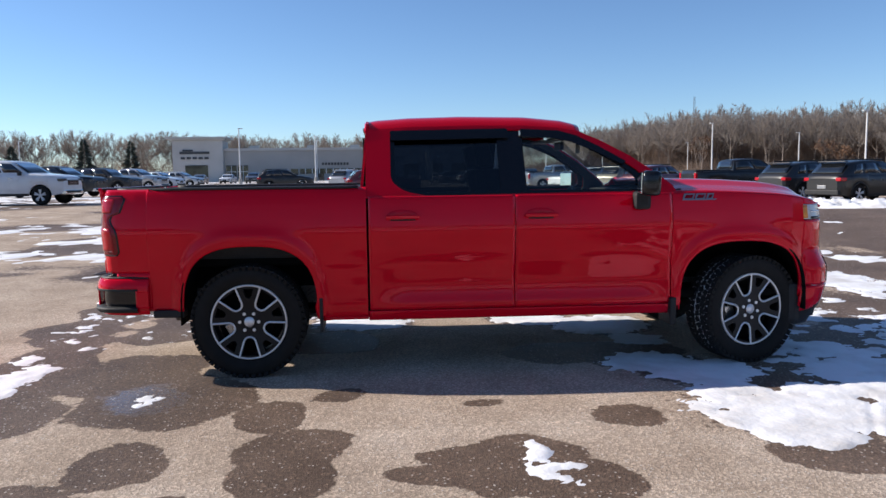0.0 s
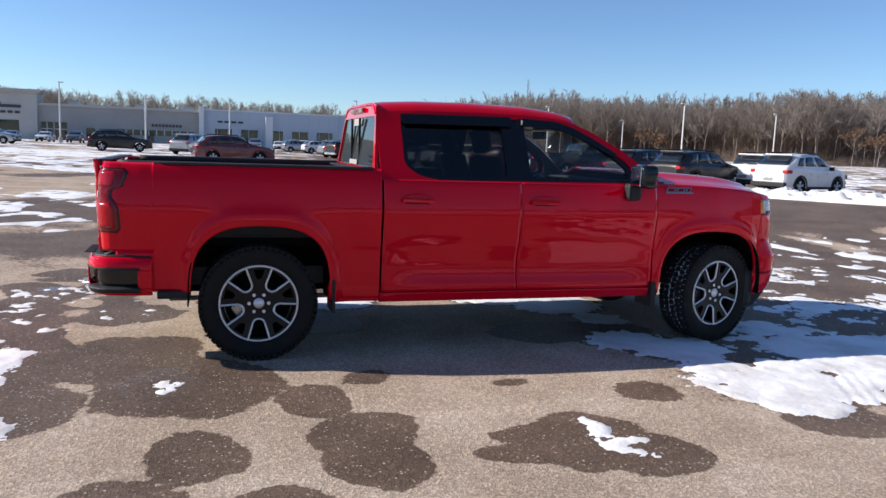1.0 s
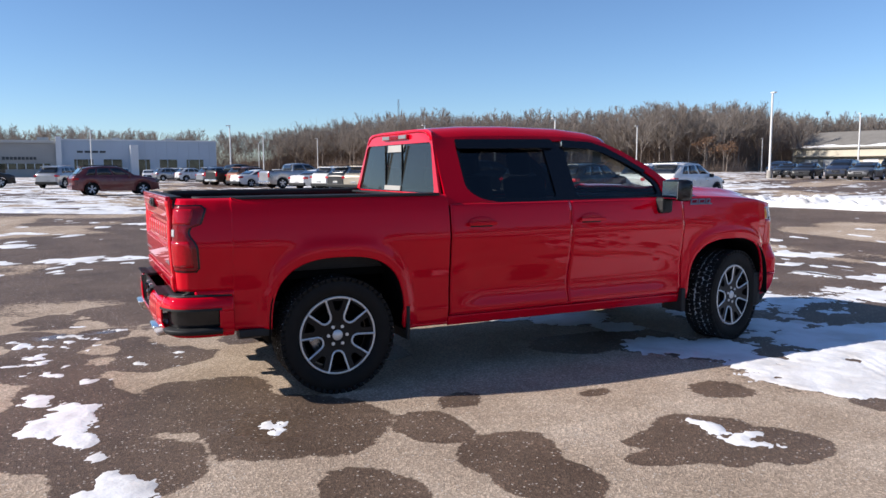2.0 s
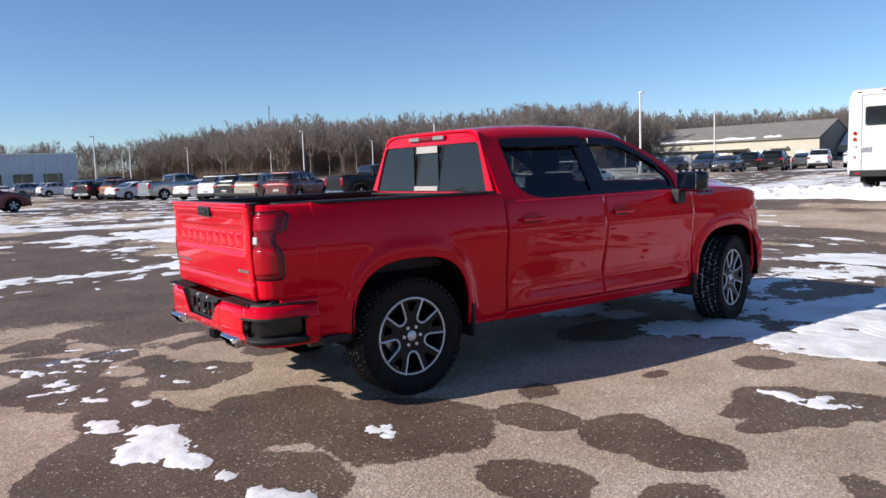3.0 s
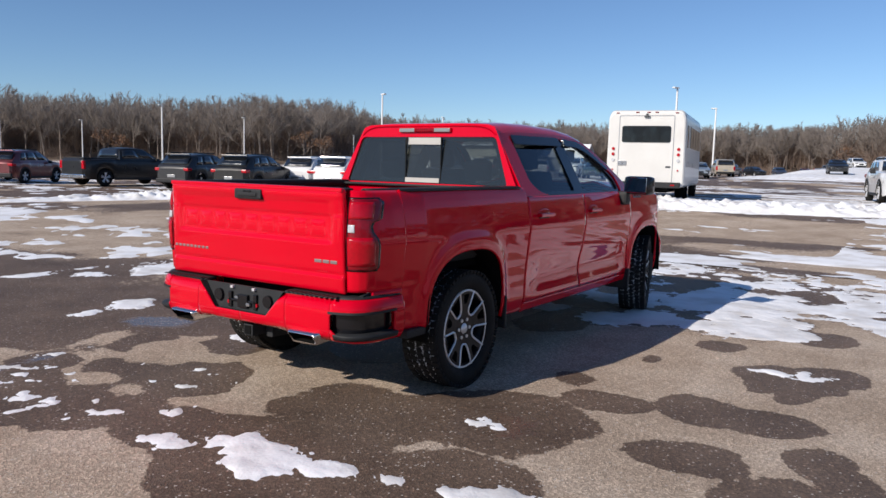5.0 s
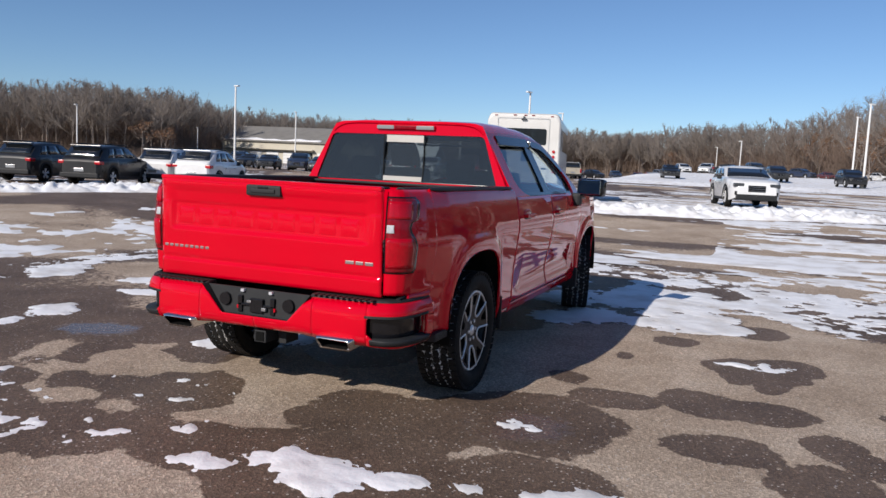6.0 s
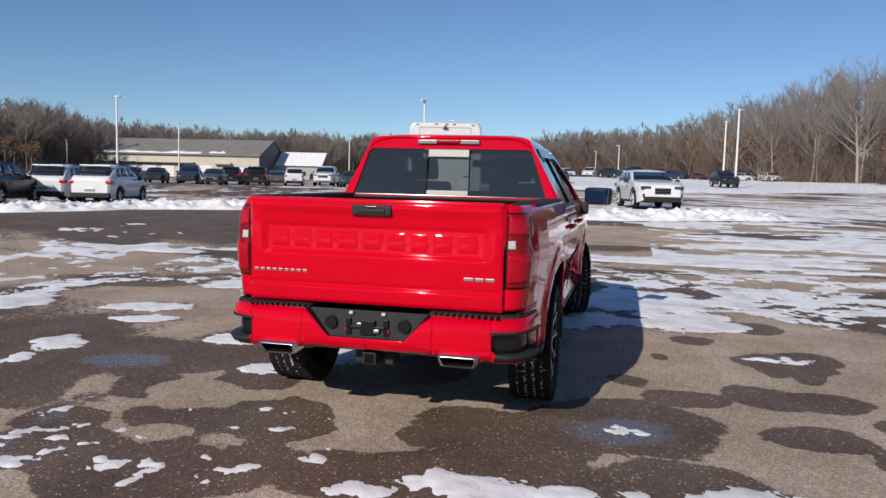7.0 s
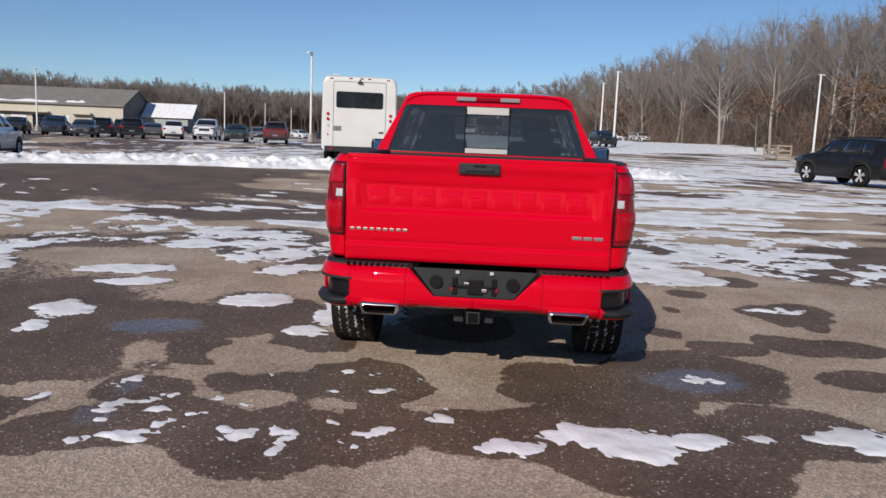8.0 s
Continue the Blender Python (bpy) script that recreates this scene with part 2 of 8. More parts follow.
both_sides(TWIGS)
both_sides(BRUSH)
DEAD_LEAF = surf("dead_oak_leaves", (0.16, 0.088, 0.05), 0.9, 0, 0, 0.45, 0.4, 0, 4)
LITTER = surf("leaf_litter", (0.17, 0.125, 0.09), 0.95, 0, 0, 0.45, 0.15, 0, 2)
POLE_WHITE = surf("white_painted_steel", (0.72, 0.72, 0.71), 0.5, 0.0, 0.2, 0.12, 1.5, 0, 30)
CONCRETE = surf("concrete", (0.36, 0.34, 0.31), 0.9, 0, 0, 0.2, 2, 0.3, 40)
STUCCO = surf("grey_stucco", (0.5, 0.49, 0.465), 0.9, 0, 0, 0.1, 0.3, 0.1, 20)
STUCCO_DARK = surf("taupe_stucco", (0.40, 0.385, 0.36), 0.9, 0, 0, 0.1, 0.3, 0.1, 20)
BLUE_PANEL = surf("pale_blue_metal_panel", (0.50, 0.56, 0.63), 0.5, 0.2, 0, 0.08, 0.2, 0, 10)
WHITE_PANEL = surf("white_metal_panel", (0.72, 0.73, 0.74), 0.5, 0, 0, 0.08, 0.3, 0, 10)
BARN_WALL = surf("cream_metal_siding", (0.5, 0.465, 0.385), 0.7, 0, 0, 0.1, 0.4, 0, 8)
BARN_GREY = surf("grey_green_siding", (0.36, 0.365, 0.35), 0.7, 0, 0, 0.1, 0.4, 0, 8)
BARN_ROOF = surf("weathered_shingle", (0.2, 0.19, 0.175), 0.9, 0, 0, 0.2, 0.5, 0.2, 8)
SIGN_DARK = surf("dark_sign", (0.05, 0.055, 0.06), 0.4)
WOOD_PALE = surf("pale_weathered_wood", (0.33, 0.27, 0.2), 0.85, 0, 0, 0.25, 4, 0.2, 40)

# ---- mesh helpers ----


def mesh_ob(name, verts, faces, material, parent=None, smooth=True):
    me = bpy.data.meshes.new(name)
    me.from_pydata([tuple(v) for v in verts], [], [tuple(f) for f in faces])
    me.update()
    if smooth:
        me.polygons.foreach_set("use_smooth", [True] * len(me.polygons))
    if smooth == "auto":
        me.set_sharp_from_angle(angle=radians(46))
    me.materials.append(material)
    ob = new(name, me)
    if parent is not None:
        ob.parent = parent
    return ob


def part(name, bm, material, parent=None, label="", smooth=False):
    me = bpy.data.meshes.new(name)
    bm.to_mesh(me)
    bm.free()
    if smooth:
        me.polygons.foreach_set("use_smooth", [True] * len(me.polygons))
    me.materials.append(material)
    ob = new(name, me)
    if parent is not None:
        ob.parent = parent
    if label:
        ob["label"] = label
    return ob


def empty(name, m=None):
    ob = new(name)
    ob.empty_display_size = 0.2
    if m is not None:
        ob.matrix_world = m
    return ob


def box_bm(bm, x0, x1, y0, y1, z0, z1, bevel=0.0, m=None):
    """Adds a box with bevelled edges to bm."""
    t = bmesh.new()
    bmesh.ops.create_cube(t, size=1)
    bmesh.ops.scale(t, vec=(abs(x1 - x0), abs(y1 - y0), abs(z1 - z0)), verts=t.verts)
    if bevel:
        bmesh.ops.bevel(t, geom=t.edges[:], offset=bevel, segments=2, profile=0.6, affect="EDGES")
    bmesh.ops.translate(t, vec=((x0 + x1) / 2, (y0 + y1) / 2, (z0 + z1) / 2), verts=t.verts)
    if m is not None:
        bmesh.ops.transform(t, matrix=m, verts=t.verts)
    join_bm(bm, t)


def join_bm(bm, t):
    idx = {}
    for v in t.verts:
        idx[v] = bm.verts.new(v.co)
    for f in t.faces:
        bm.faces.new([idx[v] for v in f.verts])
    t.free()


def boxes(name, specs, material, parent=None, label="", bevel=0.01, m=None):
    bm = bmesh.new()
    for s in specs:
        box_bm(bm, *s, bevel=bevel, m=m)
    return part(name, bm, material, parent, label)


def cyl_bm(bm, p0, p1, r0, r1=None, seg=16, caps=True):
    p0, p1 = Vector(p0), Vector(p1)
    r1 = r0 if r1 is None else r1
    q = (p1 - p0).to_track_quat("Z", "Y")
    ra = [bm.verts.new(p0 + q @ Vector((r0 * math.cos(a), r0 * math.sin(a), 0))) for a in [2 * math.pi * i / seg for i in range(seg)]]
    rb = [bm.verts.new(p1 + q @ Vector((r1 * math.cos(a), r1 * math.sin(a), 0))) for a in [2 * math.pi * i / seg for i in range(seg)]]
    for i in range(seg):
        bm.faces.new((ra[i], ra[(i + 1) % seg], rb[(i + 1) % seg], rb[i]))
    if caps:
        bm.faces.new(ra[::-1])
        bm.faces.new(rb)


def grid_faces(nu, nv, flip=False):
    out = []
    for i in range(nu - 1):
        for j in range(nv - 1):
            q = (i * nv + j, (i + 1) * nv + j, (i + 1) * nv + j + 1, i * nv + j + 1)
            out.append(q[::-1] if flip else q)
    return out


def grid_ob(name, fn, us, vs, material, parent=None, flip=False, thick=0.0, label=""):
    """A surface fn(u, v) over the grid us x vs, given thickness inwards."""
    verts = [fn(u, v) for u in us for v in vs]
    ob = mesh_ob(name, verts, grid_faces(len(us), len(vs), flip), material, parent)
    if thick:
        s = ob.modifiers.new("thickness", "SOLIDIFY")
        s.thickness, s.offset = thick, -1
    if label:
        ob["label"] = label
    return ob


def spin_bm(bm, profile, seg=48, axis_y=0.0):
    """Turns a profile of (radius, y) round the y axis."""
    rings = []
    for r, y in profile:
        rings.append([bm.verts.new((r * math.cos(2 * math.pi * i / seg), y, r * math.sin(2 * math.pi * i / seg))) for i in range(seg)])
    for a, b in zip(rings, rings[1:]):
        for i in range(seg):
            bm.faces.new((a[i], a[(i + 1) % seg], b[(i + 1) % seg], b[i]))


def round_poly(points, radius, steps=4):
    """A closed outline with its corners rounded."""
    out = []
    n = len(points)
    for i in range(n):
        p, a, c = Vector(points[i]), Vector(points[i - 1]), Vector(points[(i + 1) % n])
        ra = min(radius, (a - p).length * 0.45, (c - p).length * 0.45)
        s, e = p + (a - p).normalized() * ra, p + (c - p).normalized() * ra
        for k in range(steps + 1):
            t = k / steps
            out.append(tuple((1 - t) ** 2 * s + 2 * t * (1 - t) * p + t * t * e))
    return out


def plate(name, outline, holes, place, material, parent=None, thick=0.008, label=""):
    """A flat sheet cut to a 2D outline with holes, set into the world by place(u, v), with thickness."""
    bm = bmesh.new()
    edges = []
    for loop in [outline, *holes]:
        vs = [bm.verts.new((p[0], p[1], 0)) for p in loop]
        edges += [bm.edges.new((vs[i], vs[(i + 1) % len(vs)])) for i in range(len(vs))]
    bmesh.ops.triangle_fill(bm, use_beauty=True, use_dissolve=False, edges=edges, normal=(0, 0, 1))
    for v in bm.verts:
        v.co = Vector(place(v.co.x, v.co.y))
    bmesh.ops.recalc_face_normals(bm, faces=bm.faces)
    ob = part(name, bm, material, parent, label)
    if thick:
        s = ob.modifiers.new("thickness", "SOLIDIFY")
        s.thickness, s.offset = thick, 0
    return ob


def smooth01(x):
    x = np.clip(x, 0, 1)
    return x * x * (3 - 2 * x)


def hash2(ix, iy, seed):
    h = (ix * 374761393 + iy * 668265263 + seed * 974634777) & 0xFFFFFFFF
    h = ((h ^ (h >> 13)) * 1274126177) & 0xFFFFFFFF
    return ((h ^ (h >> 16)) & 0xFFFF) / 65535.0


def value_noise(x, y, seed=0):
    ix, iy = np.floor(x).astype(np.int64), np.floor(y).astype(np.int64)
    fx, fy = smooth01(x - ix), smooth01(y - iy)
    a, b = hash2(ix, iy, seed), hash2(ix + 1, iy, seed)
    c, d = hash2(ix, iy + 1, seed), hash2(ix + 1, iy + 1, seed)
    return (a * (1 - fx) + b * fx) * (1 - fy) + (c * (1 - fx) + d * fx) * fy


def fbm(x, y, octaves=5, seed=0, gain=0.5):
    """Layered value noise of mean about 0.5."""
    total, amp, norm = 0, 1.0, 0.0
    for o in range(octaves):
        total = total + amp * value_noise(x * 2 ** o + 17.3 * o, y * 2 ** o - 9.1 * o, seed + o)
        norm += amp
        amp *= gain
    return total / norm


def ground_z(x, y):
    """Height of the lot: flat round the truck, rising gently outwards."""
    r = np.hypot(x - 1.0, y)
    far = 0.65 * smooth01((np.asarray(x) - 38) / 50) * (1 - smooth01((np.asarray(y) - 8) / 25))
    level = 1 - 0.85 * smooth01((np.asarray(y) - 9) / 14) * smooth01((np.asarray(x) + 8) / 10) * (1 - smooth01((np.asarray(x) - 30) / 20))
    return level * 0.56 * smooth01((r - 7.5) / 16) * (0.45 + 0.55 * smooth01((np.asarray(x) + 7) / 13)) * (1 - 0.45 * smooth01((-4 - np.asarray(y)) / 10) * (1 - smooth01((np.asarray(x) - 35) / 20))) + far

# ---- ground ----
WET, SNOWY = [], []


def wet(*a):
    WET.append(a)


def snow(*a):
    SNOWY.append(a)


# damp stains: x, y, half length, half width, turn
wet(-0.56, -1.55, 0.37, 0.58, -41)
wet(-1.0, -0.78, 0.4, 0.5, -42)
wet(-1.28, -1.0, 0.23, 0.47, -41)
wet(-0.75, -0.93, 0.27, 0.36, -42)
wet(0.25, -1.95, 0.28, 0.27, -42)
wet(0.47, -2.58, 0.31, 0.26, -41)
wet(0.54, -2.94, 0.26, 0.32, -41)
wet(-0.36, -2.62, 0.3, 0.24, -40)
wet(-0.3, -2.01, 0.12, 0.15, -41)
wet(0.67, -1.48, 0.17, 0.18, -42)
wet(1.72, -2.78, 0.38, 0.36, -42)
wet(1.87, -3.07, 0.32, 0.37, -42)
wet(1.46, -3.08, 0.21, 0.2, -42)
wet(2.5, -2.11, 0.19, 0.16, -43)
wet(0.02, -3.28, 0.17, 0.18, -40)
wet(0.74, -3.75, 0.12, 0.2, -40)
wet(-0.94, 0.6, 0.34, 0.5, -43)
wet(-1.95, -0.68, 0.38, 0.64, -41)
wet(-2.23, -1.03, 0.31, 0.41, -40)
wet(-1.71, -1.3, 0.32, 0.41, -41)
wet(-1.68, -0.36, 0.5, 0.39, -41)
wet(0.26, -1.9, 0.24, 0.34, -7)
wet(0.5, -2.51, 0.34, 0.41, -6)
wet(0.4, -2.91, 0.21, 0.28, -6)
wet(-0.42, -2.6, 0.27, 0.34, -6)
wet(1.41, -2.73, 0.26, 0.22, -6)
wet(1.9, -2.71, 0.2, 0.21, -6)
wet(1.84, -3.09, 0.22, 0.22, -6)
wet(1.22, -2.98, 0.23, 0.14, -6)
wet(1.59, -2.95, 0.31, 0.21, -6)
wet(0.64, -1.55, 0.18, 0.13, -7)
wet(3.32, -2.88, 0.37, 0.27, -6)
wet(1.62, -1.83, 0.14, 0.1, -7)
wet(-1.58, 2.53, 0.18, 0.62, -79)
wet(-0.77, 3.02, 0.25, 0.59, -78)
wet(-0.92, 2.5, 0.27, 0.59, -78)
wet(-1.73, 1.58, 0.29, 0.26, -80)
wet(-2.13, 2.09, 0.23, 0.31, -80)
wet(-1.0, 0.53, 0.33, 0.44, -79)
wet(-0.46, -1.49, 0.68, 0.62, -79)
wet(-0.61, -0.65, 0.2, 0.28, -79)
wet(-0.95, -0.96, 0.46, 0.5, -79)
wet(-1.0, -0.34, 0.21, 0.24, -79)
wet(-1.99, 1.79, 0.54, 0.32, -80)
wet(-2.03, 0.94, 0.3, 0.53, -81)
wet(-1.79, 0.59, 0.38, 0.33, -80)
wet(-1.73, 0.01, 0.38, 0.33, -80)
wet(-1.81, -0.74, 0.61, 0.45, -81)
wet(-1.97, -1.23, 0.33, 0.43, -81)
wet(-1.01, 2.64, 0.35, 0.65, -78)
wet(-1.44, 1.88, 0.34, 0.27, -79)
wet(-0.58, 1.81, 0.27, 0.31, -78)
wet(-0.27, 1.14, 0.34, 0.45, -78)
wet(0.15, 2.41, 1.22, 0.64, -77)
wet(0.59, 1.63, 0.5, 0.73, -76)
wet(-0.27, 3.25, 0.35, 0.71, -77)
wet(-1.18, 1.4, 0.16, 0.18, -79)
wet(-1.37, 0.97, 0.14, 0.33, -79)
wet(2.48, -2.17, 0.21, 0.2, -75)
wet(-1.44, -1.82, 0.48, 0.46, -80)
wet(-1.85, 0.55, 0.52, 0.41, -57)
wet(-1.96, 1.12, 0.29, 0.46, -57)
wet(-1.52, -0.35, 0.27, 0.24, -57)
wet(-0.87, -0.68, 0.43, 0.65, -57)
wet(-1.18, 1.43, 0.17, 0.25, -56)
wet(-0.23, -3.35, 0.21, 0.42, -58)
wet(-0.7, -3.14, 0.31, 0.29, -58)
wet(-2.01, -0.8, 0.4, 0.33, -58)
wet(-1.68, -1.19, 0.41, 0.34, -58)
wet(-1.58, -1.65, 0.3, 0.19, -58)
wet(-1.04, -0.42, 0.12, 0.3, -57)
wet(-0.29, 4.43, 0.87, 1.13, -48)
wet(-1.2, 3.08, 0.54, 0.4, -47)
wet(-1.9, 2.87, 0.28, 0.35, -47)
wet(-1.42, 0.88, 0.45, 0.63, -46)
wet(-2.06, 1.2, 0.31, 0.59, -46)
# damp under the truck, put in partly to deepen the shadow there
wet(2.7, -0.5, 0.8, 0.4, 0)
wet(0.5, 0.1, 0.5, 0.5, 0)
# dry islands between the stains, and shallow water in them
DRY = [(-0.75, 2.24, 0.19, 0.48, -78), (-0.58, 1.47, 0.36, 0.28, -78), (-0.63, 1.01, 0.34, 0.17, -78), (-1.45, 1.16, 0.23, 0.19, -79), (-1.54, 2.46, 0.23, 0.16, -79),
       (-1.47, 0.75, 0.17, 0.12, -80), (-2.62, 1.5, 0.45, 0.26, -81), (-2.26, 0.32, 0.23, 0.14, -81)]
POOLS = [(-0.62, -1.5, 0.40, 0.25, -81), (-0.01, 2.45, 0.37, 0.22, -77), (-1.46, 1.94, 0.09, 0.18, -79), (-1.87, 1.91, 0.15, 0.17, -80), (-0.62, -1.42, 0.3, 0.2, -8)]
# patches of old snow
snow(1.82, -2.92, 0.13, 0.12, -6)
snow(1.83, -2.69, 0.07, 0.15, -6)
snow(1.85, -3.04, 0.07, 0.08, -6)
snow(3.28, -2.26, 0.4, 0.25, -7)
snow(3.39, -2.55, 0.34, 0.25, -7)
snow(3.83, -2.34, 0.36, 0.33, -7)
snow(3.04, -0.87, 0.38, 0.29, -7)
snow(3.25, -1.23, 0.41, 0.3, -7)
snow(3.29, -1.69, 0.3, 0.2, -7)
snow(4.46, -0.37, 0.42, 0.93, -8)
snow(4.5, -0.96, 0.38, 0.89, -7)
snow(5.71, 0.82, 0.49, 1.35, -8)
snow(6.93, 2.88, 0.35, 0.84, -9)
snow(0.75, 1.0, 0.47, 0.38, -8)
snow(2.42, 1.06, 0.4, 0.37, -8)
snow(3.05, 0.6, 0.46, 0.45, -8)
snow(3.21, -0.08, 0.2, 0.23, -8)
snow(-2.09, 1.74, 0.16, 0.07, -80)
snow(-2.21, 1.9, 0.04, 0.03, -80)
snow(-2.11, 1.6, 0.07, 0.06, -80)
snow(-1.68, 1.88, 0.04, 0.07, -80)
snow(-1.98, 1.23, 0.05, 0.06, -80)
snow(-1.92, 0.9, 0.12, 0.07, -80)
snow(-1.88, 0.97, 0.06, 0.06, -80)
snow(-1.6, 0.11, 0.06, 0.06, -80)
snow(-1.54, 0.16, 0.02, 0.05, -81)
snow(-1.87, 0.53, 0.05, 0.03, -80)
snow(-1.55, -1.54, 0.09, 0.04, -81)
snow(-1.18, 0.47, 0.13, 0.05, -79)
snow(-0.6, -1.51, 0.09, 0.08, -79)
snow(1.08, 1.98, 0.31, 0.27, -75)
snow(0.09, 1.31, 0.16, 0.16, -77)
snow(0.37, 3.41, 0.24, 0.26, -76)
snow(-0.17, 3.32, 0.12, 0.15, -77)
snow(2.27, 3.77, 0.48, 0.29, -73)
snow(1.61, 3.39, 0.38, 0.21, -74)
snow(4.16, 3.1, 0.44, 1.11, -70)
snow(5.03, 2.77, 0.54, 1.4, -69)
snow(3.57, 2.16, 0.34, 0.96, -72)
snow(5.51, 3.89, 0.69, 0.73, -68)
snow(4.22, 3.85, 0.36, 0.43, -70)
snow(2.64, 2.21, 0.24, 0.29, -73)
snow(-1.92, -0.22, 0.1, 0.07, -80)
snow(-1.84, -0.2, 0.06, 0.04, -80)
snow(-1.76, -0.47, 0.15, 0.08, -80)
snow(-1.66, -0.67, 0.27, 0.14, -80)
snow(-1.76, -0.83, 0.22, 0.18, -80)
snow(-1.64, -1.11, 0.26, 0.11, -80)
snow(-1.88, -0.92, 0.11, 0.12, -81)
snow(-1.47, -2.11, 0.24, 0.15, -80)
snow(-1.62, -2.15, 0.12, 0.12, -81)
snow(4.60, 6.22, 0.45, 1.99, -74)
snow(5.54, 5.49, 0.89, 1.73, -73)
snow(8.26, -4.74, 2.43, 1.20, -73)
snow(5.17, -4.18, 1.33, 1.46, -76)
snow(2.43, 6.59, 0.98, 1.46, -54)
snow(4.99, -0.97, 0.95, 2.27, -55)
snow(6.16, -2.68, 1.12, 1.81, -55)
snow(8.04, -2.01, 2.03, 1.11, -54)
snow(7.01, 2.58, 0.40, 1.33, -10)
snow(0.66, 6.40, 0.54, 0.37, -52)
snow(7.39, -0.43, 0.93, 1.07, -53)
snow(8.30, 1.96, 1.01, 0.69, -15)
snow(2.19, 5.38, 0.31, 0.60, -60)
snow(5.31, 6.45, 0.68, 1.45, -55)
snow(7.62, -3.01, 2.55, 1.68, -59)
# crumbs of snow behind the truck
crumb = random.Random(8)
for _ in range(22):
    size = crumb.uniform(0.015, 0.035)
    snow(crumb.uniform(-2.15, -0.9), crumb.uniform(0.35, 2.3), size * crumb.uniform(1, 1.7), size, crumb.uniform(-90, 0))
for _ in range(22):
    size = crumb.uniform(0.015, 0.04)
    along = crumb.uniform(0, 1)
    snow(-1.95 + 0.25 * along + crumb.uniform(-0.15, 0.15), 0.3 + 2.2 * along, size * 1.5, size, crumb.uniform(-90, 0))


def blob_field(x, y, blobs, grow=1.0):
    """How deep a place lies inside the nearest blob: 1 in its middle, 0 on its edge, below 0 outside."""
    best = np.full(np.shape(x), -3.0)
    for cx, cy, a, b, turn in blobs:
        c, s = math.cos(radians(turn)), math.sin(radians(turn))
        u, v = (x - cx) * c + (y - cy) * s, -(x - cx) * s + (y - cy) * c
        k = 1 - np.sqrt((u / (a * grow)) ** 2 + (v / (b * grow)) ** 2)
        best = np.maximum(best, k * np.minimum(1.0, np.sqrt(a * b) / 0.35))
    return best


BANK = [(-14, 29), (-4, 22), (3.8, 19.3), (8, 18.2), (12.4, 15.6), (14.8, 13.2), (16.7, 9.3), (17.9, 5.5), (17.9, 0.8), (19.2, -4.3), (21, -8.5)]


def bank_distance(x, y):
    """Signed distance from the front edge of the ploughed bank: above 0 behind it."""
    best, side = np.full(np.shape(x), 1e9), np.zeros(np.shape(x))
    for (ax, ay), (bx, by) in zip(BANK, BANK[1:]):
        dx, dy = bx - ax, by - ay
        t = np.clip(((x - ax) * dx + (y - ay) * dy) / (dx * dx + dy * dy), 0, 1)
        d = np.hypot(x - ax - t * dx, y - ay - t * dy)
        s = np.sign(dy * (x - ax) - dx * (y - ay)) * -1
        side = np.where(d < best, s, side)
        best = np.minimum(best, d)
    return best * side


def graded(inner, step, outer, growth):
    a = [0.0]
    h = step
    while a[-1] < outer:
        if a[-1] > inner:
            h *= growth
        a.append(a[-1] + h)
    return np.array([-v for v in a[:0:-1]] + a)


def big_mesh(name, co, faces, material, attr=None):
    me = bpy.data.meshes.new(name)
    me.vertices.add(len(co))
    me.vertices.foreach_set("co", np.asarray(co, dtype=np.float32).ravel())
    nf, k = faces.shape
    me.loops.add(nf * k)
    me.polygons.add(nf)
    me.loops.foreach_set("vertex_index", faces.astype(np.int32).ravel())
    me.polygons.foreach_set("loop_start", np.arange(0, nf * k, k, dtype=np.int32))
    me.polygons.foreach_set("use_smooth", np.ones(nf, dtype=bool))
    me.update(calc_edges=True)
    if attr:
        for key, val in attr.items():
            me.attributes.new(key, "FLOAT", "POINT").data.foreach_set("value", np.asarray(val, dtype=np.float32))
    me.materials.append(material)
    return new(name, me)


def quad_index(nx, ny):
    i, j = np.meshgrid(np.arange(nx - 1), np.arange(ny - 1), indexing="ij")
    a = (i * ny + j).ravel()
    return np.stack([a, a + ny, a + ny + 1, a + 1], 1)


